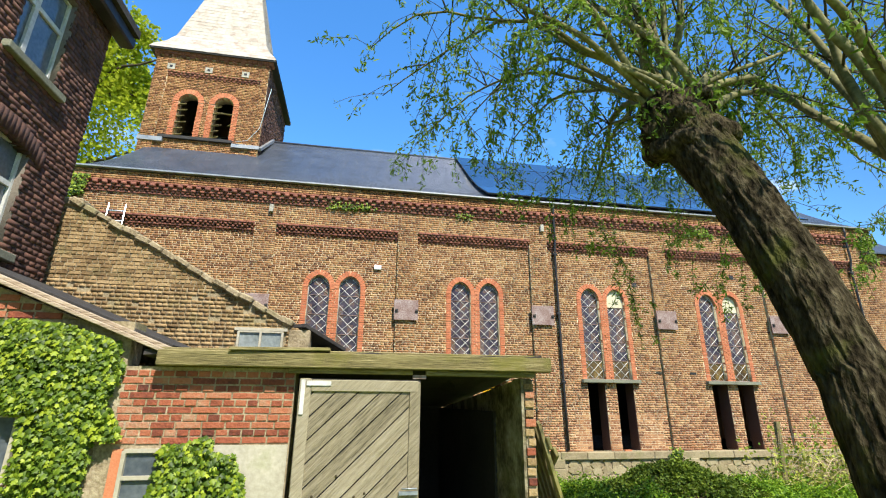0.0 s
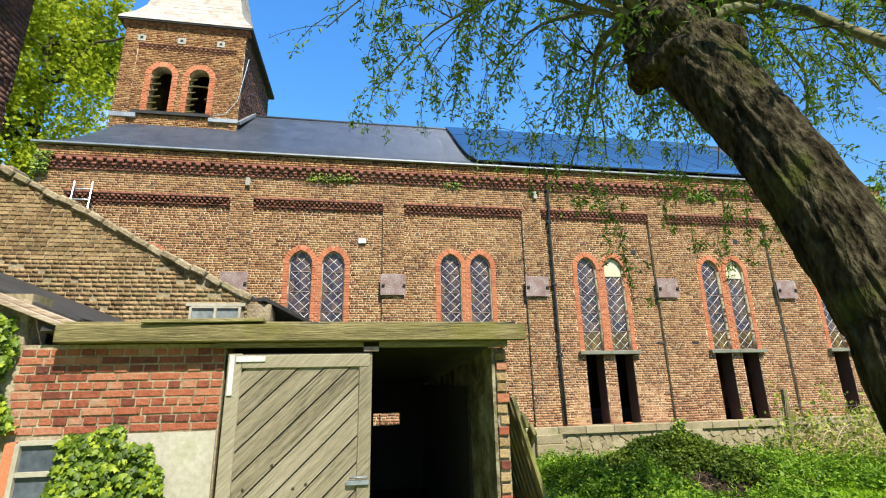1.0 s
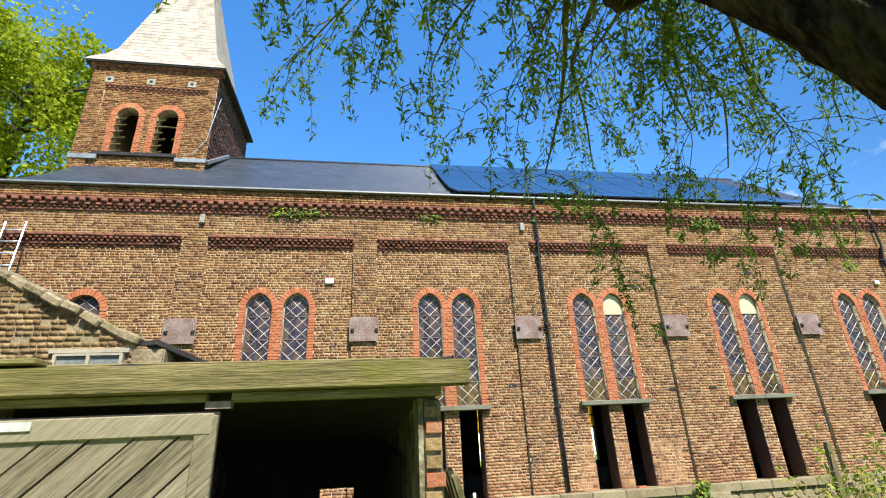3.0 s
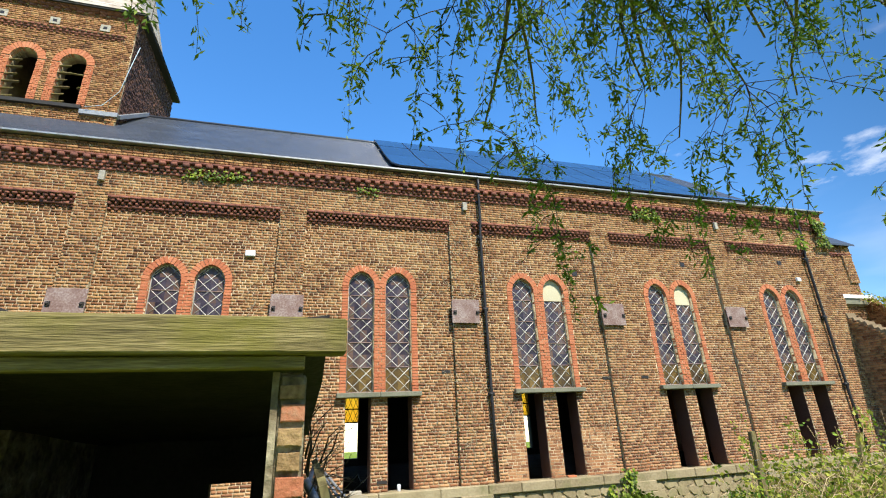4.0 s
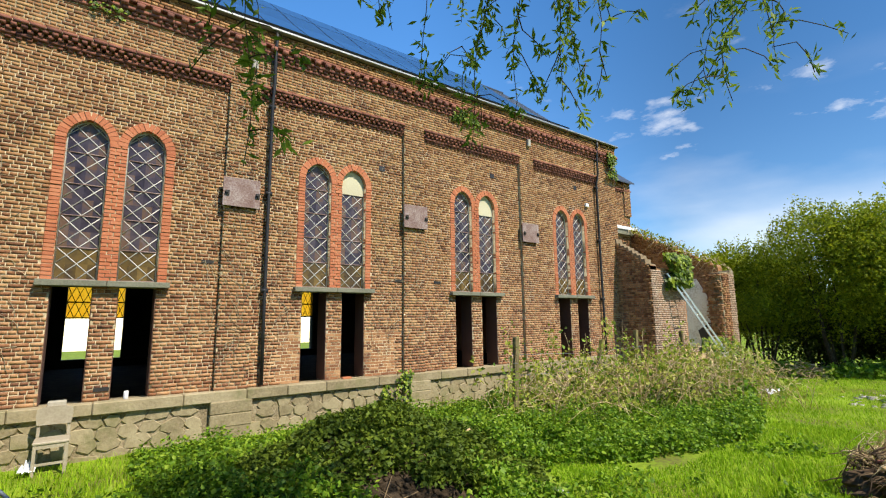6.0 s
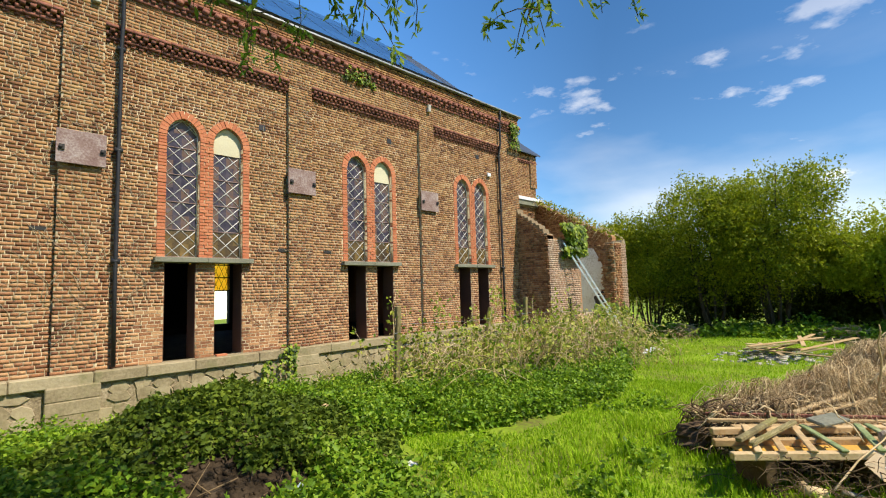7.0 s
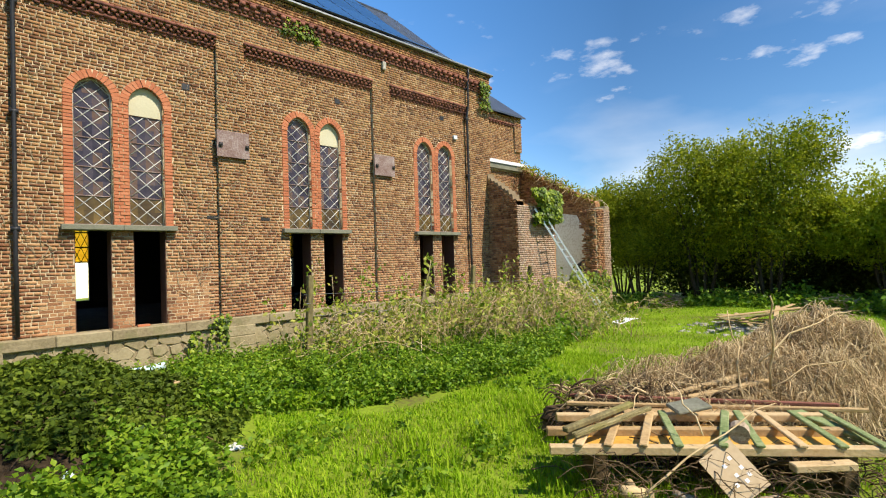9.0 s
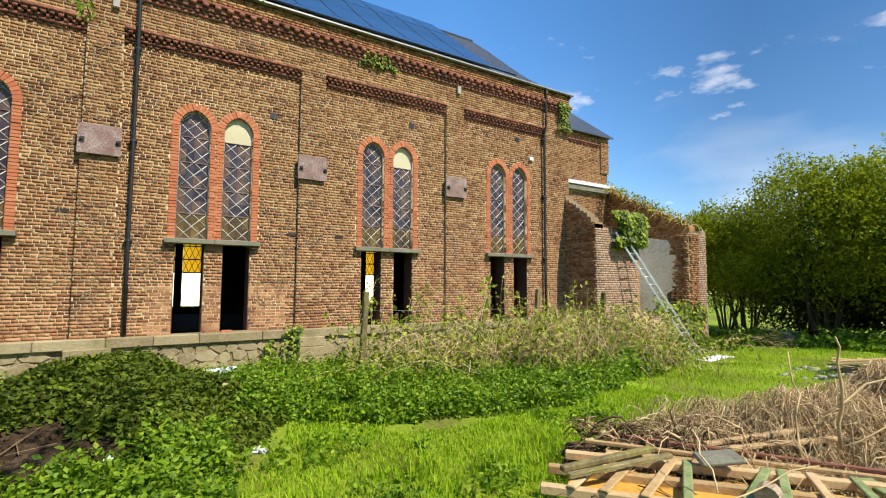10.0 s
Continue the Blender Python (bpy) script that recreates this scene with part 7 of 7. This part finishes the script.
pk = thing("old_planks", "rotting boards at the foot of the shed", "boards", at=(2.9, 5.8, 0.1))
for k in range(4):
    under(beam("board", (2.2 + 0.1 * k, 6.4 - 0.2 * k, 0.55 - 0.1 * k), (3.0 + 0.1 * k, 6.2 - 0.25 * k, 0.1 + 0.03 * k), 0.12, 0.025, M_MOSSWOOD if k % 2 else M_WOOD, None, "", 15 * k), pk)

# ---- brushwood heap ----
random.seed(9), np.random.seed(9)
hp = thing("brushwood_heap", "big heap of dry brushwood and roots", "brush heap", kind="stuff", at=(12.0, 3.2, 0.0))
inv = Matrix.Translation((12.0, 3.2, 0.0)).inverted()
def heap_z(x, y):
    r = ((x - 12.1) / 2.7) ** 2 + ((y - 3.15) / 1.75) ** 2
    low = 0.60 * math.exp(-(((x - 12.1) / 1.15) ** 2 + ((y - 3.25) / (0.85 if y > 3.25 else 0.6)) ** 2) ** 1.5) + 0.36 * math.exp(-((x - 10.4) / 0.9) ** 2 - ((y - 4.1) / 0.8) ** 2)
    low *= 1 + 0.5 * noise.noise((x * 1.7, y * 1.7, 2.0)) + 0.3 * noise.noise((x * 4.1, y * 4.1, 7.0))
    return ground_z(x, y) + (low if r < 1.6 else low * max(0, 2.6 - r))
hv, hf = [], []
n = 40
for j in range(n):
    for i in range(n):
        x, y = 9.2 + 6.0 * i / (n - 1), 1.0 + 4.6 * j / (n - 1)
        hv.append((x, y, heap_z(x, y) - 0.06 + 0.05 * noise.noise((x * 5, y * 5, 0))))
hf = [(j * n + i, j * n + i + 1, (j + 1) * n + i + 1, (j + 1) * n + i) for j in range(n - 1) for i in range(n - 1)]
# dark core below the twigs; its colour serves as shade in their gaps
me = bpy.data.meshes.new("heap_core")
me.from_pydata(hv, [], hf)
o = link("heap_core", me, M_MOUND)
o.parent, o.matrix_parent_inverse = hp, inv
lines = []
while len(lines) < 12000:
    x, y = random.gauss(12.0, 1.3), random.gauss(3.3, 0.85)
    if heap_z(x, y) - ground_z(x, y) < 0.08 or x < 9.3:
        continue
    a, L, lift = random.uniform(0, 6.28), random.uniform(0.12, 0.55), random.choice((0, 0, 0.04, 0.1, 0.22))
    pts = []
    for i in range(5):
        t = i / 4 - 0.5
        px, py = x + L * t * math.cos(a) + 0.05 * noise.noise((len(lines), t * 3, 0)), y + L * t * math.sin(a) + 0.05 * noise.noise((len(lines), t * 3, 5))
        pts.append(Vector((px, py, heap_z(px, py) + 0.02 + lift * 4 * (0.25 - t * t) + 0.07 * random.random() + 0.07 * noise.noise((len(lines), t * 2, 9)))))
    r = random.choice((0.0013, 0.0016, 0.002, 0.0025, 0.003, 0.005))
    lines.append((pts, [r, r, r * 0.9, r * 0.8, r * 0.6]))
o = rods("brushwood", lines, M_DEADWOOD, None, 4)
o.parent, o.matrix_parent_inverse = hp, inv
tagged(o, kind="stuff")
for k, (a, b, r) in enumerate((((10.3, 3.55, 0.4), (10.62, 3.72, 1.16), 0.009), ((10.55, 3.41, 0.5), (10.4, 3.35, 1.32), 0.012), ((10.4, 3.45, 0.75), (11.3, 2.95, 1.1), 0.008), ((10.5, 3.5, 0.45), (11.3, 2.6, 0.85), 0.006))):
    st = thing("upright_stick", "thin bare stick standing in the brush heap", "branch", "sticks in the heap", at=a)
    under(rods("stick", [(wander(a, b, 7, 0.05, 0.1, k * 3.0), [r, r, r, r * 0.8, r * 0.7, r * 0.6, r * 0.4])], M_DEADWOOD, None, 6), st)
rt = thing("root_stump", "gnarled grey root mass with soil at the edge of the heap", "stump", at=(9.75, 4.3, 0.1))
bm = bmesh.new()
bmesh.ops.create_icosphere(bm, subdivisions=4, radius=1)
for v in bm.verts:
    q = v.co * (1 + 0.28 * noise.noise(v.co * 2.3) + 0.14 * noise.noise(v.co * 6.5))
    along = 0.66 * q.x
    v.co = Vector((9.78 + 0.655 * along + 0.757 * 0.22 * q.y, 4.36 - 0.757 * along + 0.655 * 0.22 * q.y, 0.20 + 0.22 * q.z))
me = bpy.data.meshes.new("soil_clump")
bm.to_mesh(me), bm.free()
under(link("soil_clump", me, M_DARKTWIG, None, "dark soil held by the roots"), rt)
roots_pale, roots_dark = [], []
for k in range(620):
    u, a = random.uniform(-0.55, 0.8), random.uniform(-0.3, 3.3)
    c = Vector((9.78 + 0.655 * u, 4.36 - 0.757 * u, 0.2))
    out_ = Vector((-0.757, -0.655, 0)) * math.cos(a) + Vector((0, 0, 1)) * math.sin(a)
    s_ = c + out_ * random.uniform(0.2, 0.3)
    e = c + out_ * random.uniform(0.27, 0.38) + Vector((0.655, -0.757, 0)) * random.uniform(-0.3, 0.3) + Vector((0, 0, random.uniform(-0.16, 0.02)))
    r = random.choice((0.003, 0.005, 0.007, 0.011))
    (roots_dark if k % 3 else roots_pale).append((wander(s_, e, 6, 0.06, 0.2, k * 2.2), [r, r, r * 0.9, r * 0.7, r * 0.5, r * 0.3]))
tagged(under(rods("root_tangle", roots_dark, M_DARKTWIG, None, 6), rt), kind="stuff")
tagged(under(rods("root_tangle", roots_pale, M_DEADWOOD, None, 6), rt), kind="stuff")

# ---- timber pile ----
D = Vector((0.655, -0.757, 0)).normalized()          # along the pile
S = Vector((0.757, 0.655, 0)).normalized()           # away from the path
O = Vector((8.4, 4.18, 0.43))
def at(u, v, z=0.0):
    return O + D * u + S * v + Vector((0, 0, z))
pw = thing("wooden_frame", "old wooden slatted frame with green and pale slats", "pallet", at=at(1.2, 0.3, -0.3))
for v, z, u0, u1 in ((0.0, 0.0, 0.0, 2.08), (0.32, 0.0, 0.02, 2.06), (0.56, 0.02, 0.12, 2.1)):
    under(beam("rail", at(u0, v, z), at(u1, v, z), 0.06, 0.055, M_NEWWOOD, None, "pale sawn rail"), pw)
for k, (u, g, tw) in enumerate(((0.1, 0, 0.06), (0.28, 0, 0.06), (0.5, 1, 0.06), (0.72, 1, -0.08), (0.98, 1, 0.12), (1.2, 1, -0.02), (1.45, 1, -0.12), (1.68, 1, -0.12), (1.92, 1, -0.14))):
    under(beam("slat", at(u + 0.08, -0.04, 0.04), at(u + 0.27 + tw, 0.60, 0.05), 0.055, 0.02, M_GREENWOOD if g and k % 4 != 2 else M_NEWWOOD, None, "green painted slat" if g and k % 4 != 2 else ""), pw)
under(beam("panel", at(0.15, 0.3, -0.03), at(2.0, 0.3, -0.03), 0.4, 0.015, M_YPANEL, None, "yellow board under the slats"), pw)
# added props; the shade under the frame is put into their dark colour
prop = thing("support_block", "added timber offcuts propping the frame, coloured as dark as its shade", "timber", at=at(1.0, 0.2, -0.3))
for u in (0.35, 1.1, 1.9):
    under(beam("offcut", at(u, 0.12, -0.19), at(u, 0.56, -0.18), 0.09, 0.3, M_DARKTWIG), prop)
for k, (a, b, w, h, m_, lab) in enumerate((
        (at(0.3, 1.1, 0.03), at(2.3, 0.8, 0.03), 0.03, 0.03, M_FRIEZE, "dark brown timber rod on the pile"),
        (at(0.25, 0.9, 0.02), at(2.42, 0.68, 0.03), 0.035, 0.03, M_NEWWOOD, "long pale timber rod on the pile"),
        (at(1.1, 1.0, 0.05), at(1.9, 1.35, 0.14), 0.05, 0.03, M_NEWWOOD, "pale timber lath on the heap"),
        (at(1.25, 0.95, 0.05), at(2.0, 1.2, 0.12), 0.05, 0.03, M_NEWWOOD, "pale timber lath on the heap"),
        (at(0.12, 0.12, 0.08), at(0.7, 0.62, 0.10), 0.05, 0.035, M_MOSSWOOD, "dark timber offcut on the frame"),
        (at(0.16, 0.02, 0.08), at(0.8, 0.52, 0.10), 0.045, 0.03, M_WOOD, "grey timber offcut on the frame"),
        (at(1.42, -0.1, -0.06), at(1.78, -0.08, -0.05), 0.07, 0.045, M_NEWWOOD, "short pale timber block"),
        (at(1.9, 0.65, 0.03), at(2.15, -0.05, -0.03), 0.1, 0.03, M_GREENWOOD, "green painted plank on the pile"),
        (at(1.45, -0.5, -0.3), at(1.7, -0.3, -0.16), 0.045, 0.02, M_MOSSWOOD, "mossy plank end on the ground"),
        (at(0.4, 0.72, 0.0), at(1.7, 0.74, 0.0), 0.14, 0.02, M_NEWWOOD, "pale board on the pile"))):
    t = thing("timber", lab, "timber", "timbers of the pile", at=a)
    under(beam("plank", a, b, w, h, m_), t)
sl = thing("stone_slab", "flat grey slab lying on the frame", "slab", at=at(1.08, 0.52, 0.08))
o = box("slab", (-0.13, -0.09, 0), (0.13, 0.09, 0.03), M_SILL, None, "", 0.01)
o.parent, o.matrix_basis = sl, pose(0, 0, 0.02, 4, -8, -40)
lb = thing("log", "sawn log end on the timber pile", "log", at=at(1.22, 0.05, 0.1))
under(rods("log_body", [([at(1.2, 0.05, 0.08), at(1.24, 0.13, 0.085)], [0.06, 0.06])], M_BARGE, None, 14, "", False), lb)
cb = thing("cardboard", "brown cardboard sheet with pale marks leaning on the pile", "cardboard", at=at(1.2, -0.3, -0.2))
cmx = Matrix.Translation(at(1.08, -0.11, -0.09)) @ pose(0, 0, 0, 0, 0, math.degrees(math.atan2(D.y, D.x))) @ pose(0, 0, 0, 52, 0, 0) @ pose(0, 0, 0, 0, 0, 30)
inv = Matrix.Translation(at(1.2, -0.3, -0.2)).inverted()
o = box("sheet", (-0.13, -0.15, 0), (0.13, 0.15, 0.006), M_CARD, None, "", 0.0, cmx)
o.parent, o.matrix_parent_inverse = cb, inv
for x, y in ((-0.02, 0.05), (0.04, 0.07), (0.0, -0.02), (0.06, 0.0), (-0.04, -0.06), (0.03, -0.07), (0.07, -0.05)):
    o = box("pale_mark", (x - 0.011, y - 0.011, 0.006), (x + 0.011, y + 0.011, 0.008), M_PLASTIC, None, "", 0.0, cmx)
    o.parent, o.matrix_parent_inverse = cb, inv
br = thing("bare_branch", "long bare pale branch across the timber pile", "branch", at=at(0.7, -0.2, 0.1))
under(rods("branch", [(wander(at(0.5, -0.32, -0.12), at(1.5, 0.2, 0.2), 8, 0.05, 0.06, 4), [0.007, 0.007, 0.006, 0.006, 0.005, 0.005, 0.004, 0.003]), (wander(at(0.95, -0.02, 0.1), at(0.9, 0.3, 0.35), 5, 0.03, 0.08, 5), [0.005] * 5)], M_DEADWOOD, None, 6), br)
lines = []
for k in range(650):
    u, v = random.uniform(0.2, 2.3), random.gauss(0.05, 0.3)
    s = at(u, v)
    s.z = ground_z(s.x, s.y) + random.uniform(0.0, 0.3)
    lines.append((wander(s, s + Vector((random.uniform(-0.28, 0.28), random.uniform(-0.28, 0.28), random.uniform(-0.06, 0.12))), 5, 0.03, 0.15, k), [random.choice((0.0012, 0.0018, 0.0025, 0.004))] * 5))
for k in range(11):
    u, v, a = random.uniform(0.35, 1.95), random.uniform(-0.32, 0.0), random.uniform(0, 3.1)
    p = at(u, v)
    p.z = ground_z(p.x, p.y) + random.uniform(0.03, 0.14)
    q, r = Vector((math.cos(a), math.sin(a), random.uniform(-0.2, 0.4))) * random.uniform(0.06, 0.16), random.uniform(0.018, 0.035)
    fw = thing("log", "short cut log under the timber pile", "log", "logs under the timber pile", at=p)
    under(rods("log_body", [([p - q, p, p + q], [r, r * 1.06, r * 0.95])], M_BARGE if k % 3 else M_DEADWOOD, None, 9), fw)
tw = thing("loose_twigs", "loose twigs and roots under the timber pile", "twigs", kind="stuff", at=at(1.2, 0, -0.25))
tagged(under(rods("twigs", lines, M_DARKTWIG, None, 4), tw), kind="stuff")
# far rubble and boards
random.seed(19)
rb = thing("rubble_patch", "grey rubble and dust on the grass", "rubble", kind="stuff", at=(19.9, 5.7, ground_z(19.9, 5.7)))
V, F = [], []
lo, hi = [], []
for k in range(260):
    x, y = random.gauss(19.7, 0.7), random.gauss(5.8, 0.6)
    s = random.uniform(0.015, 0.07)
    z = ground_z(x, y)
    lo.append((x - s, y - s, z - 0.03)), hi.append((x + s, y + s * 1.4, z + s * 0.5))
tagged(under(link("rubble", boxes_np("rubble", lo, hi, 0.03), M_RUBBLE), rb), kind="stuff")
for k in range(14):
    x, y, a = random.gauss(19.9, 0.5), random.gauss(5.6, 0.4), random.gauss(-0.8, 0.6)
    L = random.uniform(0.5, 1.3)
    z = ground_z(x, y) + 0.1 + 0.02 * k
    p = (x - L * math.cos(a), y - L * math.sin(a), z)
    t = thing("loose_board", "sun-bleached broken board on the rubble", "board", "boards on the rubble", at=p)
    under(beam("board", p, (x + L * math.cos(a), y + L * math.sin(a), z + random.uniform(-0.1, 0.2)), random.uniform(0.07, 0.16), 0.025, M_NEWWOOD if k % 3 else M_WOOD), t)
for k in range(2):
    sx, sy = ((25.0, 9.9), (24.6, 4.6))[k]
    t = thing("twig_heap", "low heap of dry twigs before the hedge", "brush heap", "twig heaps by the hedge", kind="stuff", at=(sx, sy, ground_z(sx, sy)))
    lines = []
    for j in range(260):
        x, y = random.gauss(sx, 0.5), random.gauss(sy, 0.55)
        r2 = ((x - sx) ** 2 + (y - sy) ** 2)
        z = ground_z(x, y) + 0.55 * math.exp(-r2 * 2.0) * random.uniform(0.4, 1)
        lines.append((wander((x, y, z), (x + random.uniform(-0.5, 0.5), y + random.uniform(-0.5, 0.5), z + random.uniform(-0.2, 0.15)), 4, 0, 0.1, j), [0.014, 0.012, 0.01, 0.006]))
    tagged(under(rods("twigs", lines, M_DEADWOOD, None, 4), t), kind="stuff")

# dry creeper left on the church wall
random.seed(44)
dc = thing("wall_creeper", "dry pale creeper stems clinging to the church wall", "creeper", kind="stuff", at=(6, 12.6, 0.6))
lines = []
for k in range(420):
    x, z = random.choice((random.gauss(5.9, 0.9), random.gauss(5.0, 1.2), random.gauss(8.6, 0.7), random.gauss(1.2, 1.0))), random.uniform(1.0, 6.1)
    pts = []
    a = random.uniform(0.3, 2.8)
    for i in range(6):
        on_pil = any(p - 0.3 < x < p + 0.3 for p in PILS)
        pts.append(Vector((x, (PIL if on_pil else BAY) - 0.012 - 0.01 * random.random(), z)))
        a += random.uniform(-0.5, 0.5)
        x, z = x + 0.09 * math.cos(a), min(6.15, z + 0.09 * math.sin(a))
    if not any(abs(p.x - c) < 0.86 and p.z > 2.3 for p in pts for c in BAYS) and not any(abs(p.x - c) < 0.74 for p in pts for c in BAYS):
        lines.append((pts, [0.004, 0.004, 0.0035, 0.003, 0.003, 0.002]))
tagged(under(rods("creeper_stem", lines, M_CREEPER, None, 4), dc), kind="stuff")
# clods, stones and sticks on the bare earth
md = thing("earth_debris", "stones and bits of wood on the bare earth", "debris", kind="stuff", at=(5.75, 6.85, ground_z(5.75, 6.85)))
lo, hi = [], []
for k in range(420):
    x, y = random.gauss(5.75, 0.45), random.gauss(6.85, 0.4)
    q = random.uniform(0.006, 0.022)
    z = ground_z(x, y)
    lo.append((x - q, y - q, z - 0.02)), hi.append((x + q, y + q * 1.3, z + q))
tagged(under(link("clod", boxes_np("clod", lo, hi, 0.006), M_MOUND), md), kind="stuff")
lines = []
for k in range(26):
    x, y = random.gauss(5.75, 0.45), random.gauss(6.85, 0.4)
    z = ground_z(x, y) + 0.03
    a, L = random.uniform(0, 6.28), random.uniform(0.1, 0.35)
    lines.append(([Vector((x, y, z)), Vector((x + L * math.cos(a), y + L * math.sin(a), ground_z(x + L * math.cos(a), y + L * math.sin(a)) + 0.05))], [0.006, 0.004]))
tagged(under(rods("stick_litter", lines, M_DARKTWIG, None, 4), md), kind="stuff")


# ---- single bricks and stones ----
random.seed(3), np.random.seed(3)
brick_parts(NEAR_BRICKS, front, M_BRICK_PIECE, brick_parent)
brick_parts(SHED_ROWS, Matrix.Translation((0, SY, 0)), M_RED, shed_wall, proud=0.011)
brick_parts(JAMB_ROWS[::3], Matrix.Translation((0, SY - 0.01, 0)), M_RED, shed_wall, proud=0.012)
brick_parts([r for k, r in enumerate(JAMB_ROWS) if k % 3], Matrix.Translation((0, SY - 0.01, 0)), M_YELLOW, shed_wall, proud=0.012)
brick_parts(ANNEX_ROWS[-300:], Matrix.Translation((0, AY, 0)), M_YELLOW, annex_wall, proud=0.014)
if len(ANNEX_ROWS) > 300:
    under(brick_skin("gable_bricks", ANNEX_ROWS[:-300], Matrix.Translation((0, AY, 0)), M_YELLOW_SKIN, None, proud=0.012, drop=0.05), annex)
# plinth stones
cap = under(new("plinth_capping", None), church)
for a, b in PLINTH_PIECES:
    box("capping_stone", (a, 12.41 + random.uniform(-0.008, 0.008), 0.44), (b, BAY + 0.03, 0.625), M_STONE, cap, "", 0.015)
rubble = under(new("plinth_stonework", None), church)
meshes = []
for k in range(14):
    bm = bmesh.new()
    m_ = random.randint(5, 7)
    ring = []
    for i in range(m_):
        a = 2 * math.pi * (i + random.uniform(-0.3, 0.3)) / m_
        ring.append((0.56 * math.cos(a) * random.uniform(0.85, 1.1), 0.56 * math.sin(a) * random.uniform(0.85, 1.1)))
    back = [bm.verts.new((x, 0.1, z)) for x, z in ring]
    mid_ = [bm.verts.new((x, 0.0, z)) for x, z in ring]
    face = [bm.verts.new((x * 0.9, -0.022, z * 0.9)) for x, z in ring]
    for i in range(m_):
        j = (i + 1) % m_
        bm.faces.new((back[i], mid_[i], mid_[j], back[j])), bm.faces.new((mid_[i], face[i], face[j], mid_[j]))
    bm.faces.new(face)
    bmesh.ops.recalc_face_normals(bm, faces=bm.faces[:])
    me = bpy.data.meshes.new("rubble_stone")
    bm.to_mesh(me), bm.free()
    me.materials.append(M_STONE)
    meshes.append(me)
row = 0
z = -0.32
while z < 0.42:
    x = 1.9 + (0.14 if row % 2 else 0)
    while x < X1:
        w = random.uniform(0.22, 0.42)
        if not any(a - 0.1 < x + w / 2 < b + 0.1 for a, b in PIL_EDGES):
            link("rubble_stone", random.choice(meshes), None, rubble, "", Matrix.Translation((x + w / 2, 12.495, z + 0.1 + random.uniform(-0.03, 0.03))) @ pose(0, 0, 0, 0, random.uniform(-20, 20), 0) @ Matrix.Diagonal((w * 0.98, 1, random.uniform(0.18, 0.25), 1)))
        x += w * 0.96
    z += 0.185
    row += 1


def one_mesh(V, F, material):
    me = bpy.data.meshes.new("arch_brick")
    me.from_pydata(V, [], F)
    me.materials.append(material)
    return me


M_ORANGE_PIECE = mat("orange_surround_brick_piece", [(0.36, 0.10, 0.045), (0.50, 0.17, 0.075), (0.58, 0.24, 0.12)], 3.0, 0.85, 0.3, 60, obj=0.45)
wedges = []
for flip in (-1, 1):
    R = HW + OFF
    V, F = voussoirs(-flip * OFF, 0, R, R + GROW, 0.0, math.acos(OFF / (R + GROW * 0.5)), 8, flip)
    for k in range(8):
        wedges.append(one_mesh([(x, y - BAY, z) for x, y, z in V[8 * k:8 * k + 8]], [tuple(i - 8 * k for i in q) for q in F[6 * k:6 * k + 6]], M_ORANGE_PIECE))
for c in SURROUNDS:
    sur = under(new("window_surround", None), church)
    tagged(sur, "orange brick surround of paired lancets")
    for s in (-1, 1):
        for me in wedges:
            link("arch_brick", me, None, sur, "", Matrix.Translation((c + s * PAIR, BAY, SPRING)))
    rows = jamb_rows(c - PAIR - HW - GROW, c - PAIR - HW, SILL, SPRING) + jamb_rows(c - PAIR + HW, c + PAIR - HW, SILL, SPRING + 0.1) + jamb_rows(c + PAIR + HW, c + PAIR + HW + GROW, SILL, SPRING)
    brick_parts(rows, front, M_ORANGE_PIECE, sur, proud=0.018, depth=0.13)

sur = under(new("round_window_surround", None), church)
tagged(sur, "orange brick jambs of the round-headed window")
brick_parts(ROUND_ROWS, front, M_ORANGE_PIECE, sur, proud=0.02, depth=0.13)
V, F = voussoirs(ROUND[0], ROUND[1], ROUND[2], ROUND[2] + GROW, 0, math.pi, 17, 1)
for k in range(17):
    link("arch_brick", one_mesh(V[8 * k:8 * k + 8], [tuple(i - 8 * k for i in q) for q in F[6 * k:6 * k + 6]], M_ORANGE_PIECE), None, sur)
belfry_wedges = []
V, F = voussoirs(0, 0, 0.33, 0.53, 0, math.pi, 15, 1)
for k in range(15):
    belfry_wedges.append(one_mesh([(x, y - BAY, z) for x, y, z in V[8 * k:8 * k + 8]], [tuple(i - 8 * k for i in q) for q in F[6 * k:6 * k + 6]], M_ORANGE_PIECE))
for c in (-6.26, -5.04):
    sur = under(new("belfry_surround", None), church)
    tagged(sur, "orange brick arch of the belfry opening")
    for me in belfry_wedges:
        link("arch_brick", me, None, sur, "", Matrix.Translation((c, TY, 12.2)))
    brick_parts(jamb_rows(c - 0.53, c - 0.33, 10.75, 12.2) + jamb_rows(c + 0.33, c + 0.53, 10.75, 12.2), tf, M_ORANGE_PIECE, sur, proud=0.022, depth=0.13)

side_m = Matrix.Translation((2.035, 0, 0)) @ pose(0, 0, 0, 0, 0, 90)
side_rows = [r for r in courses(lambda z: [(SY + 0.24, 8.8)], 0.35, 1.85, 0.125, 0.23, 0.03) if noise.noise((r[0] * 1.4, r[2] * 2.0, 8.0)) > -0.05]
brick_parts(side_rows[:280:2], side_m, M_YELLOW, shed_wall, proud=0.02)
brick_parts(side_rows[1:280:2], side_m, M_RED, shed_wall, proud=0.02)
